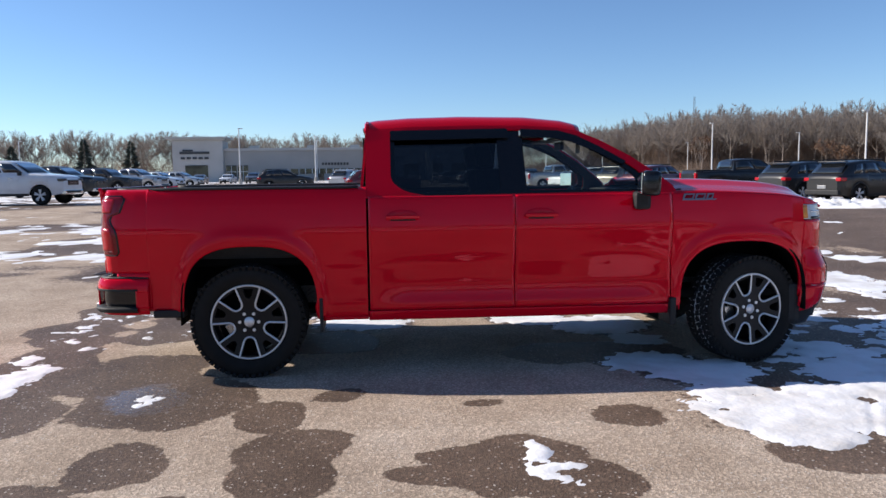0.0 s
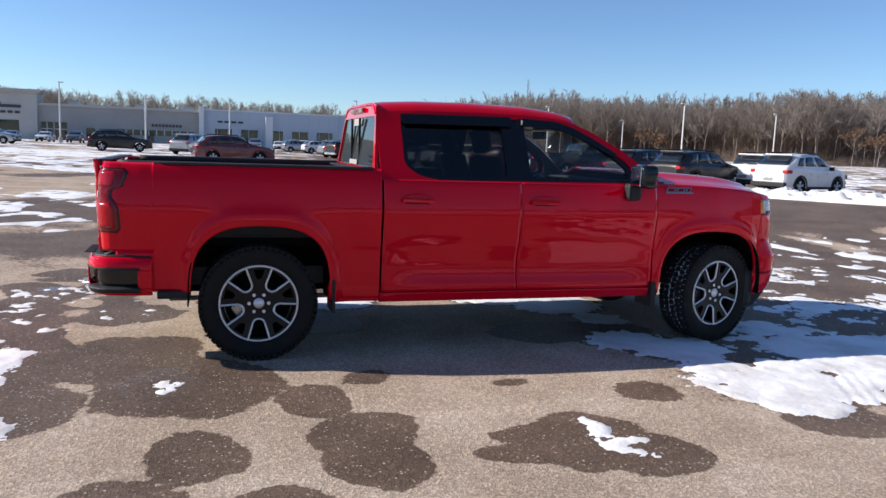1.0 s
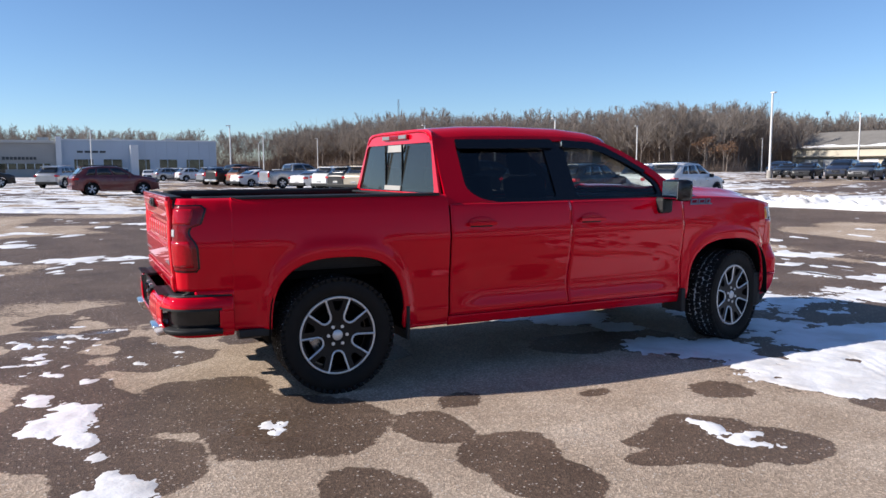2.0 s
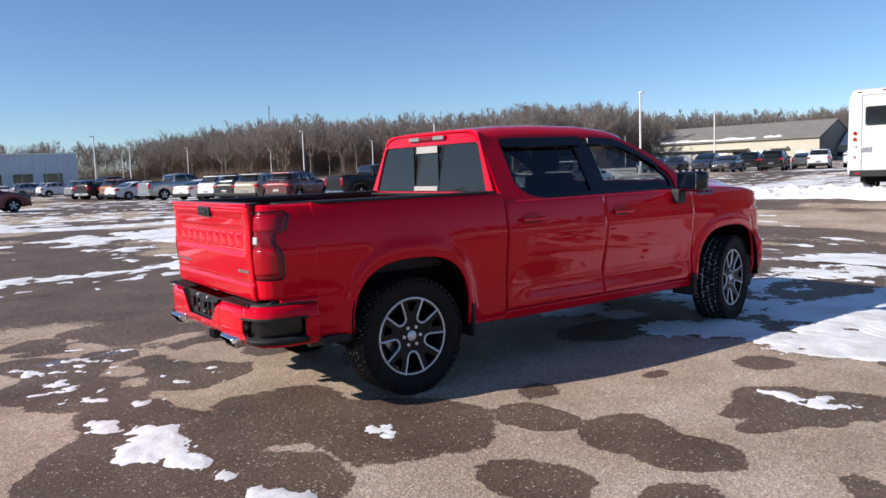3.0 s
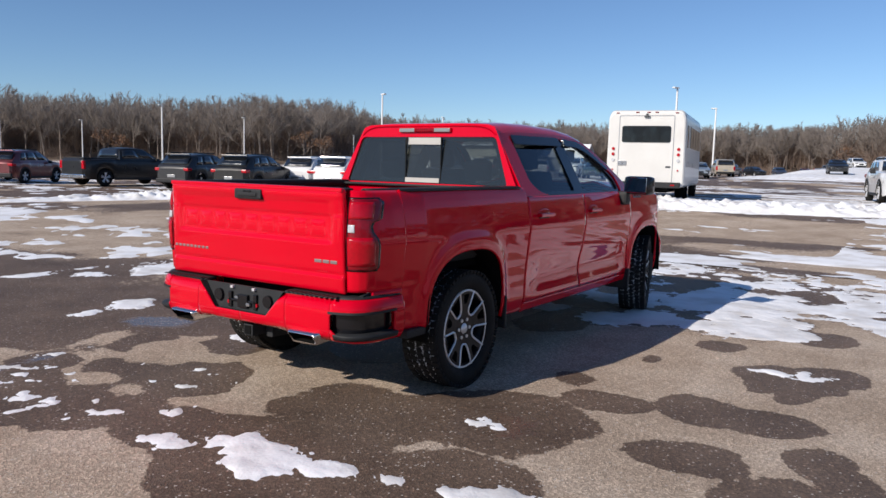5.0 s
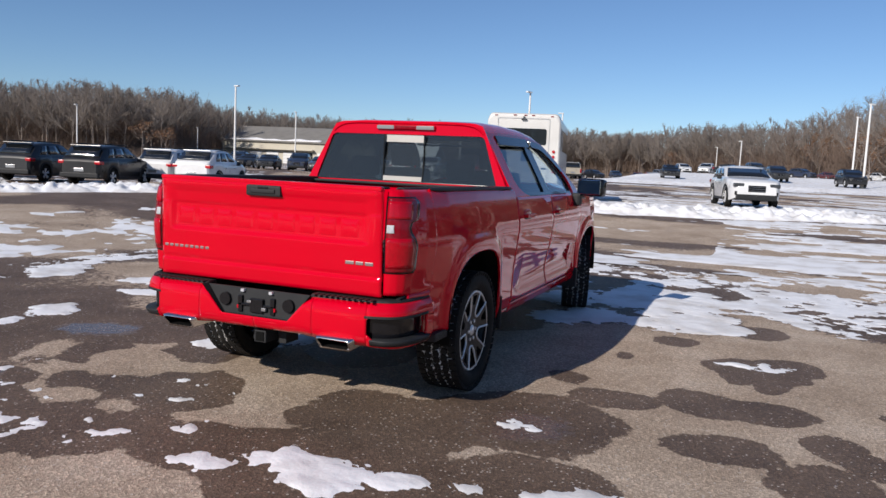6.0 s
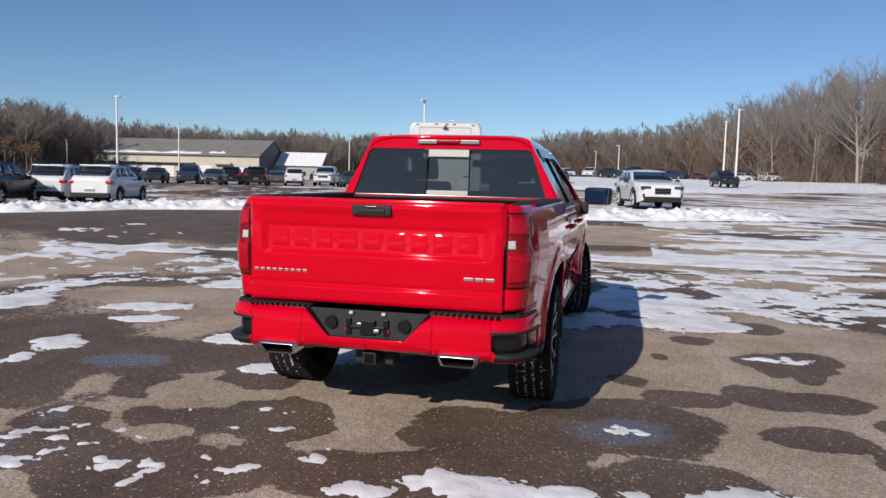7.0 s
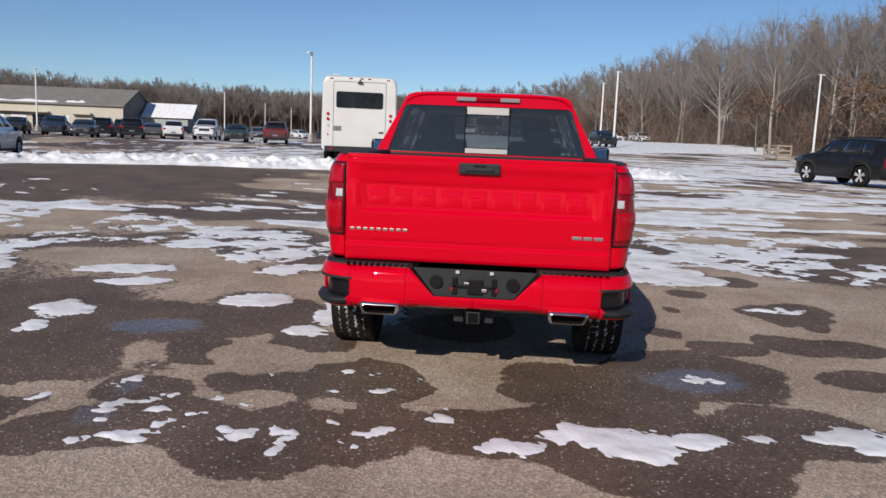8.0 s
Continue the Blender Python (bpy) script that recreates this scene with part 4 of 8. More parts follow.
PAINTS["white"] = WHITE_PAINT
paint("black", (0.006, 0.006, 0.007))
paint("charcoal", (0.018, 0.019, 0.022))
paint("maroon", (0.13, 0.008, 0.014))
paint("silver", (0.42, 0.43, 0.45), 0.7)
paint("grey", (0.14, 0.145, 0.155), 0.6)
paint("navy", (0.02, 0.03, 0.06))
paint("beige", (0.42, 0.37, 0.29), 0.2)
paint("copper", (0.30, 0.12, 0.06))
paint("green", (0.03, 0.05, 0.04))
paint("pale_blue", (0.36, 0.42, 0.48), 0.5)

# length, width, height, wheelbase, front overhang, wheel radius, belt, bonnet, bonnet end, roof front, roof rear, rear glass base, tail height
FORMS = {
    "suv": dict(L=4.75, W=1.88, H=1.70, wb=2.80, fo=0.95, r=0.36, belt=1.04, nose=0.92, cowl=1.16, xa=1.0, xr=0.25, xe=-1.82, xt=-2.28, tail=1.12),
    "small_suv": dict(L=4.28, W=1.78, H=1.66, wb=2.55, fo=0.87, r=0.34, belt=1.02, nose=0.90, cowl=1.12, xa=0.95, xr=0.20, xe=-1.50, xt=-2.04, tail=1.13),
    "big_suv": dict(L=5.30, W=2.04, H=1.90, wb=3.05, fo=1.02, r=0.41, belt=1.20, nose=1.08, cowl=1.30, xa=1.05, xr=0.45, xe=-2.45, xt=-2.62, tail=1.20),
    "wagon": dict(L=4.82, W=1.84, H=1.56, wb=2.74, fo=0.98, r=0.36, belt=1.03, nose=0.95, cowl=1.12, xa=0.90, xr=0.15, xe=-1.95, xt=-2.32, tail=1.04),
    "sedan": dict(L=4.80, W=1.83, H=1.45, wb=2.78, fo=0.95, r=0.33, belt=0.93, nose=0.78, cowl=0.98, xa=0.95, xr=0.12, xe=-0.95, xt=-1.70, tail=1.02),
    "minivan": dict(L=5.10, W=1.98, H=1.75, wb=3.05, fo=0.98, r=0.34, belt=1.05, nose=0.88, cowl=1.12, xa=1.45, xr=0.45, xe=-2.25, xt=-2.45, tail=1.05),
    "pickup": dict(L=5.88, W=2.04, H=1.92, wb=3.75, fo=1.0, r=0.41, belt=1.26, nose=1.16, cowl=1.34, xa=1.40, xr=0.62, xe=-0.92, xt=-1.02, tail=1.34),
}


def vehicle(form, color, x, y, heading, label, category, lift=0.0, dark_trim=True, group=""):
    """A parked vehicle: shell with wheel arches, glasshouse with panes, wheels, lamps, bumpers and mirrors."""
    f = FORMS[form]
    L, W, H, wb, fo, r = f["L"], f["W"], f["H"] + lift, f["wb"], f["fo"], f["r"] + lift * 0.3
    name = {"pickup": "parked_pickup", "sedan": "parked_car", "minivan": "parked_van"}.get(form, "parked_suv")
    car = empty(name, pose(x, y, float(ground_z(x, y) + max(0.0, float(field_snow(np.array(x), np.array(y))))) + 0.02, 0, 0, heading))
    tagged(car, label, category, group)
    body_mat = PAINTS[color]
    xf, xb = wb / 2 + fo, wb / 2 + fo - L
    wx = (wb / 2, -wb / 2)
    zb = 0.24 + r - 0.34 + lift
    hw = W / 2
    belt, nose, cowl, tail = (f[k] + lift for k in ("belt", "nose", "cowl", "tail"))
    xa, xr, xe, xt = f["xa"], f["xr"], f["xe"], f["xt"]
    pick = form == "pickup"

    def top(px):
        """Height of the shell's upper edge without the glasshouse."""
        ks = [xb, xb + 0.06, xt, xa, xf - 0.28, xf - 0.06, xf]
        vs = [tail - 0.16, tail - 0.03, tail, cowl, nose + 0.06, nose - 0.04, nose - 0.22]
        return float(np.interp(px, ks, vs))

    def width(px):
        return hw * float(np.interp(px, [xb, xb + 0.12, xb + 0.5, xf - 0.75, xf - 0.2, xf], [0.78, 0.90, 1.0, 1.0, 0.90, 0.72]))

    def sill(px):
        z = zb + 0.10 * float(smooth01((abs(px - (xf + xb) / 2) - L * 0.40) / (L * 0.1)))
        for c in wx:
            d = abs(px - c) / (r * 1.17)
            if d < 1:
                z = max(z, r + r * 1.13 * math.sqrt(1 - d * d))
        return z
    xs = sorted(set([xb, xb + 0.03, xb + 0.07] + list(np.linspace(xb + 0.12, xf - 0.12, 24)) + [xf - 0.07, xf - 0.03, xf] + [c + r * 1.17 * k for c in wx for k in (-1.01, -0.99, -0.93, -0.8, -0.55, -0.25, 0, 0.25, 0.55, 0.8, 0.93, 0.99, 1.01)]))
    prof = [(0.955, 0.0), (0.985, 0.12), (1.0, 0.42), (0.995, 0.68), (0.975, 0.86), (0.945, 0.95), (0.86, 1.0), (0.5, 1.022), (0.0, 1.03)]
    ring = [(-a, b) for a, b in prof] + [(a, b) for a, b in prof[-2::-1]]
    verts, n = [], len(ring)
    for px in xs:
        w, z0, z1 = width(px), sill(px), top(px)
        for a, b in ring:
            verts.append((px, w * a, z0 + (z1 - z0) * b))
    faces = grid_faces(len(xs), n, True)
    faces.append(tuple(range(n)))
    faces.append(tuple((len(xs) - 1) * n + i for i in range(n))[::-1])
    body = mesh_ob("body", verts, faces, body_mat, car, smooth="auto")
    lower_mat = BLACK_PLASTIC if dark_trim else body_mat
    # dark lower cladding and wheel wells
    boxes("underbody", [(xb + 0.25, xf - 0.25, -hw * 0.86, hw * 0.86, zb + 0.02, zb + 0.3)], WELL, car, bevel=0.03)
    boxes("rear_bumper", [(xb - 0.045, xb + 0.22, -hw * 0.87, hw * 0.87, zb + 0.06, zb + (0.26 if dark_trim else 0.34))], lower_mat if not pick else CHROME, car, bevel=0.04)
    boxes("front_bumper", [(xf - 0.2, xf + 0.03, -hw * 0.76, hw * 0.76, zb + 0.04, zb + 0.24)], lower_mat if not pick else CHROME, car, bevel=0.04)
    for sy in (-1, 1):
        boxes("side_skirt", [(wx[1] + r * 1.2, wx[0] - r * 1.2, sy * hw * 0.93, sy * hw * 0.985, zb - 0.01, zb + 0.11)], lower_mat, car, bevel=0.02)
    if dark_trim and not pick and form != "sedan":
        for sy in (-1, 1):
            for c in wx:
                tv, tf = [], []
                for i in range(15):
                    ang = math.pi * i / 14
                    for rad, out in ((1.14, 0.0), (1.15, 0.018), (1.34, 0.012), (1.36, -0.02)):
                        tx_ = c + r * rad * math.cos(ang)
                        tv.append((tx_, sy * (width(tx_) * 0.995 + out), max(zb, r + r * rad * math.sin(ang))))
                mesh_ob("arch_trim", tv, grid_faces(15, 4, sy > 0), BLACK_PLASTIC, car)
    # glasshouse
    gt = 0.80 * hw
    gb = 0.93 * hw
    corners = {"b": [(xt, tail - 0.03), (xa, cowl - 0.03)], "t": [(xe, H - 0.055), (xr, H - 0.05)]}
    gx = np.linspace(0, 1, 14)
    rings = []
    base_z = lambda u: (tail - 0.04) * (1 - u) + (cowl - 0.04) * u
    hv, hf = [], []
    for u in gx:
        bx, tx = xt + (xa - xt) * u, xe + (xr - xe) * u
        zt_ = H - 0.06 * (2 * u - 1) ** 2 - (0 if pick else 0.07) * (1 - u) ** 2 - (0.05 if u < 0.02 or u > 0.98 else 0)
        zbot = top(bx) - 0.05
        gbw, gtw = min(gb, width(bx) * 0.95), gt * (0.96 if u < 0.1 or u > 0.9 else 1)
        for k, (yy, zz, tt) in enumerate(((-gbw, zbot, 0), (-gtw - 0.015, zt_ - 0.085, 0.93), (-gtw + 0.06, zt_ - 0.028, 1), (-gtw * 0.5, zt_, 1), (0, zt_ + 0.01, 1), (gtw * 0.5, zt_, 1), (gtw - 0.06, zt_ - 0.028, 1), (gtw + 0.015, zt_ - 0.085, 0.93), (gbw, zbot, 0))):
            hv.append((bx + (tx - bx) * tt, yy, zz))
    hf = grid_faces(14, 9, True) + [tuple(range(9)), tuple(13 * 9 + i for i in range(9))[::-1]]
    mesh_ob("cabin", hv, hf, body_mat, car, smooth="auto")

    def on_side(u, v, sy, out=0.006):
        bx, tx = xt + (xa - xt) * u, xe + (xr - xe) * u
        zbot, zt_ = top(bx) - 0.05, H - 0.06 * (2 * u - 1) ** 2 - (0 if pick else 0.07) * (1 - u) ** 2 - 0.085
        gbw = min(gb, width(bx) * 0.95)
        return (bx + (tx - bx) * 0.93 * v, sy * (gbw + (gt + 0.015 - gbw) * v + out), zbot + (zt_ - zbot) * v + out * 0.4)
    panes = ((0.53, 0.93), (0.06, 0.49)) if pick else ((0.66, 0.93), (0.36, 0.63), (0.17, 0.33))
    if form == "sedan":
        panes = ((0.52, 0.90), (0.12, 0.49))
    for sy in (-1, 1):
        for u0, u1 in panes:
            us, vs = list(np.linspace(u0, u1, 5)), [0.16, 0.5, 0.93]
            lean = 0.05 if u0 == panes[0][0] else 0.0
            grid_ob("side_window", lambda u, v: on_side(u - (lean * v if u > u1 - 0.02 else 0), v, sy), us, vs, GLASS_FAR, car, flip=(sy > 0), thick=0.01)
    rear_z0, rear_z1 = tail + 0.02, H - 0.10

    def end_glass(x0, z0, x1, z1, w0, w1, sgn):
        nrm = Vector((z1 - z0, 0, x0 - x1)).normalized() * sgn * (1 if z1 > z0 else -1)
        return lambda u, v: (x0 + (x1 - x0) * v + nrm.x * 0.012, (w0 + (w1 - w0) * v) * u, z0 + (z1 - z0) * v + nrm.z * 0.012)
    us, vs = list(np.linspace(-1, 1, 7)), [0.06, 0.5, 0.88]
    grid_ob("rear_window", end_glass(xt, top(xt) - 0.05, xe, H - 0.11, gb * 0.86, gt * 0.86, -1), us, [0.22, 0.5, 0.96], GLASS_FAR, car, flip=True, thick=0.01)
    grid_ob("windscreen", end_glass(xa, top(xa) - 0.05, xr, H - 0.11, gb * 0.92, gt * 0.9, 1), us, [0.1, 0.5, 0.98], GLASS_FAR, car, flip=False, thick=0.01)
    # lamps
    for sy in (-1, 1):
        if pick or form in ("big_suv", "minivan"):
            spec = (xb - 0.012, xb + 0.10, sy * hw * 0.74, sy * hw * 0.925, belt - 0.42, belt - 0.03)
        else:
            spec = (xb - 0.004, xb + 0.34, sy * hw * 0.68, sy * hw * 0.952, belt - 0.17, belt - 0.03)
        boxes("tail_lamp", [spec], LAMP_RED, car, "red tail lamp", 0.03)
        boxes("headlamp", [(xf - 0.30, xf - 0.015, sy * hw * 0.47, sy * hw * 0.86, nose - 0.20, nose - 0.06)], LAMP_FAR, car, "clear headlamp", 0.03)
        mir = boxes("door_mirror", [(xa - 0.42, xa - 0.28, sy * (hw + 0.005), sy * (hw + 0.17), belt - 0.02, belt + 0.13)], body_mat if not dark_trim else BLACK_PLASTIC, car, bevel=0.03)
        for hx in ((0.35, -0.65) if not pick else (0.55, -0.4)):
            boxes("door_handle", [(hx - 0.1, hx + 0.1, sy * hw * 0.985, sy * (hw * 1.0 + 0.02), belt - 0.16, belt - 0.125)], body_mat if color != "white" else CHROME, car, bevel=0.008)
    boxes("grille", [(xf - 0.08, xf + 0.012, -hw * (0.44 if pick else 0.33), hw * (0.44 if pick else 0.33), nose - 0.37, nose - 0.13)], BLACK_GLOSS, car, "dark front grille", 0.03)
    if dark_trim and not pick:
        for sy in (-1, 1):
            boxes("fog_surround", [(xf - 0.20, xf - 0.005, sy * hw * 0.50, sy * hw * 0.80, zb + 0.20, zb + 0.34)], BLACK_PLASTIC, car, bevel=0.02)
    boxes("lower_grille", [(xf - 0.10, xf + 0.035, -hw * 0.60, hw * 0.60, zb + 0.10, zb + 0.22)], BLACK_PLASTIC, car, "black lower grille", 0.03)
    for k in range(3):
        boxes("grille_bar", [(xf, xf + 0.018, -hw * 0.31, hw * 0.31, nose - 0.33 + k * 0.07, nose - 0.32 + k * 0.07)], PLATE_GREY, car, bevel=0.004)
    boxes("number_plate", [(xb - 0.055 if pick else xb - 0.02, xb + 0.02, -0.2, 0.2, belt - 0.47 if not pick else zb + 0.12, belt - 0.34 if not pick else zb + 0.24)], PLATE_GREY, car, "plain grey plate", 0.004)
    if not pick and form != "sedan":
        for sy in (-1, 1):
            boxes("roof_rail", [(xe + 0.25, xr - 0.15, sy * gt * 0.84 - 0.02, sy * gt * 0.84 + 0.02, H - 0.02, H + 0.035)], BLACK_PLASTIC if color != "silver" else CHROME, car, bevel=0.01)
        boxes("rear_spoiler", [(xe - 0.12, xe + 0.06, -gt * 0.86, gt * 0.86, H - 0.085, H - 0.045)], body_mat, car, bevel=0.015)
    if pick:
        boxes("cargo_bed", [(xb + 0.08, xt - 0.05, -hw * 0.80, hw * 0.80, tail - 0.02, tail + 0.045)], BLACK_PLASTIC, car, "black bed cover", 0.015)
    # wheels, built once and turned to each corner
    for cx in wx:
        for sy in (-1, 1):
            bm = bmesh.new()
            spin_bm(bm, [(r * 0.64, -0.09), (r * 0.80, -0.115), (r * 0.96, -0.10), (r, -0.06), (r, 0.06), (r * 0.96, 0.10), (r * 0.80, 0.115), (r * 0.64, 0.09)], 22)
            bmesh.ops.translate(bm, vec=(cx, sy * (hw - 0.125), r), verts=bm.verts)
            bmesh.ops.recalc_face_normals(bm, faces=bm.faces)
            wh = part("wheel", bm, RUBBER, car, "black tyre on an alloy rim", True)
            bm = bmesh.new()
            yo = sy * (hw - 0.125 + 0.085)
            for k in range(5):
                a = 2 * math.pi * k / 5 + 0.3
                for da in (-0.16, 0.16):
                    p0, p1 = Vector((cx + r * 0.1 * math.cos(a), yo, r + r * 0.1 * math.sin(a))), Vector((cx + r * 0.62 * math.cos(a + da), yo + sy * 0.015, r + r * 0.62 * math.sin(a + da)))
                    cyl_bm(bm, p0, p1, r * 0.06, r * 0.075, 6)
            cyl_bm(bm, (cx, yo - sy * 0.03, r), (cx, yo + sy * 0.012, r), r * 0.17, r * 0.14, 12)
            part("rim", bm, RIM_SILVER, wh, "silver alloy spokes")
            bm = bmesh.new()
            cyl_bm(bm, (cx, yo - sy * 0.09, r), (cx, yo - sy * 0.035, r), r * 0.64, r * 0.64, 20)
            part("rim_back", bm, RIM_DARK, wh)
    return car


# the row beyond the snow bank, tails towards the truck
ROW = "vehicles parked along the snow bank"
vehicle("small_suv", "white", 23.1, 19.9, 15, "white small crossover with dark glass behind the snow bank", "car", group=ROW)
vehicle("suv", "white", 24.8, 23.5, 17, "white crossover with red tail lamps and dirty flanks", "car", group=ROW)
vehicle("suv", "black", 20.7, 23.5, 17, "black crossover with a dirty grey tail", "car", group=ROW)
vehicle("suv", "charcoal", 20.3, 26.9, 17, "charcoal crossover behind the snow bank", "car", group=ROW)
vehicle("pickup", "black", 19.5, 31.9, 3, "black crew-cab pickup with chrome bumper", "pickup truck", group=ROW)
vehicle("suv", "maroon", 16.9, 36.8, 30, "maroon crossover in the parked row", "car", group=ROW)
vehicle("suv", "beige", 16.3, 40.4, 34, "beige mud-caked crossover in the parked row", "car", group=ROW)
vehicle("small_suv", "charcoal", 16.0, 43.2, 30, "charcoal hatchback in the parked row", "car", group=ROW)
vehicle("small_suv", "white", 15.8, 46.0, 28, "white hatchback in the parked row", "car", group=ROW)
vehicle("sedan", "white", 15.4, 49.3, 28, "white sedan in the parked row", "car", group=ROW)
vehicle("pickup", "silver", 14.8, 53.2, 12, "silver crew-cab pickup in the parked row", "pickup truck", group=ROW)
vehicle("sedan", "white", 13.1, 58.9, 18, "white sedan farther down the row", "car", group=ROW)
vehicle("suv", "copper", 13.4, 62.9, 25, "copper-coloured crossover farther down the row", "car", group=ROW)
vehicle("pickup", "black", 12.7, 66.2, 25, "black pickup farther down the row", "pickup truck", group=ROW)
vehicle("suv", "silver", 11.9, 69.4, 15, "silver crossover farther down the row", "car", group=ROW)
vehicle("small_suv", "white", 12.5, 92.3, 12, "white hatchback far down the row", "car", group=ROW)
vehicle("small_suv", "silver", 10.5, 98.3, 12, "silver hatchback far down the row", "car", group=ROW)
# cars in front of the showroom
vehicle("suv", "maroon", 0.9, 43.1, 8, "maroon crossover seen from its flank", "car", dark_trim=False)
vehicle("suv", "black", -7.5, 60.4, 5, "black crossover parked by the showroom", "car")
vehicle("suv", "silver", -1.9, 60.0, 62, "silver crossover parked nose-in", "car")
vehicle("suv", "white", 1.3, 58.6, 70, "white crossover parked nose-in", "car")
vehicle("pickup", "white", -16.0, 29.9, -8, "white lifted pickup with dark wheels on snow", "pickup truck", 0.08)
vehicle("pickup", "black", -19.3, 42.6, -10, "black pickup parked nose towards the lane", "pickup truck")
vehicle("big_suv", "charcoal", -20.4, 54.1, -12, "charcoal full-size utility vehicle", "car")
vehicle("pickup", "silver", -21.0, 62.6, -12, "silver pickup in the side row", "pickup truck")
vehicle("suv", "white", -21.4, 71.6, -12, "white crossover in the side row", "car")
vehicle("suv", "silver", -21.8, 81.6, -12, "silver crossover in the side row", "car")
FRONT = "cars in front of the showroom"
for i, (fm, col, px, py, hd) in enumerate((("sedan", "silver", -42.4, 111.2, -80), ("pickup", "white", -36.3, 107.3, -85), ("suv", "white", -30.9, 111.4, -88), ("sedan", "silver", -26.9, 111.5, -90), ("sedan", "white", -22.9, 112.6, -92),
                                         ("suv", "grey", -18.9, 111.7, -90), ("sedan", "white", -14.9, 113.8, -90), ("suv", "silver", 5.6, 112.2, -95), ("sedan", "white", 9.2, 113.2, -95), ("suv", "white", 12.7, 113.3, -95), ("sedan", "silver", 16.7, 114.4, -95),
                                         ("suv", "white", 20.3, 114.4, -95), ("pickup", "charcoal", 23.9, 112.5, -95), ("sedan", "white", 27.9, 112.5, -95), ("suv", "maroon", 31.9, 112.6, -95))):
    vehicle(fm, col, px, py, hd, f"{col.replace('_', ' ')} {fm.replace('_', ' ')} parked before the showroom wall", "car", group=FRONT)
# beyond the bus, before the long shed
SHED = "vehicles before the long shed"
for fm, col, px, py, hd in (("sedan", "charcoal", 58.2, 41.4, 205), ("suv", "navy", 57.7, 37.6, 205), ("sedan", "grey", 55.3, 33.7, 200), ("suv", "black", 57.0, 30.5, 25), ("sedan", "grey", 65.8, 32.8, 25), ("suv", "charcoal", 63.2, 40.9, 25),
                            ("pickup", "white", 64.4, 26.9, 195), ("sedan", "green", 57.9, 21.9, 195), ("suv", "maroon", 54.4, 17.5, 15), ("suv", "silver", 71.8, 30.3, 200), ("sedan", "silver", 77.9, 26.3, 200), ("sedan", "charcoal", 61.7, 46.4, 205), ("suv", "navy", 66.1, 51.0, 205), ("sedan", "silver", 72.6, 55.5, 205), ("suv", "black", 61.8, 35.6, 25), ("small_suv", "white", 61.3, 28.9, 25), ("suv", "charcoal", 69.3, 37.4, 25)):
    vehicle(fm, col, px, py, hd, f"{col.replace('_', ' ')} {fm.replace('_', ' ')} parked before the shed", "car", group=SHED)
vehicle("sedan", "pale_blue", 65.9, 15.4, 200, "pale blue sedan beyond the bus", "car")
vehicle("minivan", "beige", 76.9, 15.9, 20, "beige minivan beyond the bus", "van")
vehicle("wagon", "white", 26.8, -2.3, 192, "white wagon with black cladding, nose towards the truck", "car")
vehicle("sedan", "black", 80.5, 5.8, 190, "black car at the edge of the snow field", "car")
vehicle("suv", "charcoal", 86.0, -4.8, 190, "charcoal utility vehicle at the snow field", "car")
vehicle("suv", "black", 77.0, -11.1, 190, "black car by the lamp posts", "car")
vehicle("big_suv", "black", 27.2, -14.7, 17, "black full-size utility vehicle with chrome wheels", "car", dark_trim=False)
FARROW = "far row beyond the snow field"
for k in range(22):
    col = ("white", "black", "silver", "charcoal", "navy", "white", "grey", "maroon")[(k * 5) % 8]
    fm = ("suv", "sedan", "pickup", "suv")[(k * 3) % 4]
    ang = radians(-9 + k * 1.55)
    dd = 135 + 22 * math.sin(k * 0.7) + (30 if k > 14 else 0)
    vehicle(fm, col, -5 + dd * math.cos(ang), -3 + dd * math.sin(ang), 200 + 30 * math.sin(k * 2.1), f"{col} {fm} far off across the snow", "car", group=FARROW)


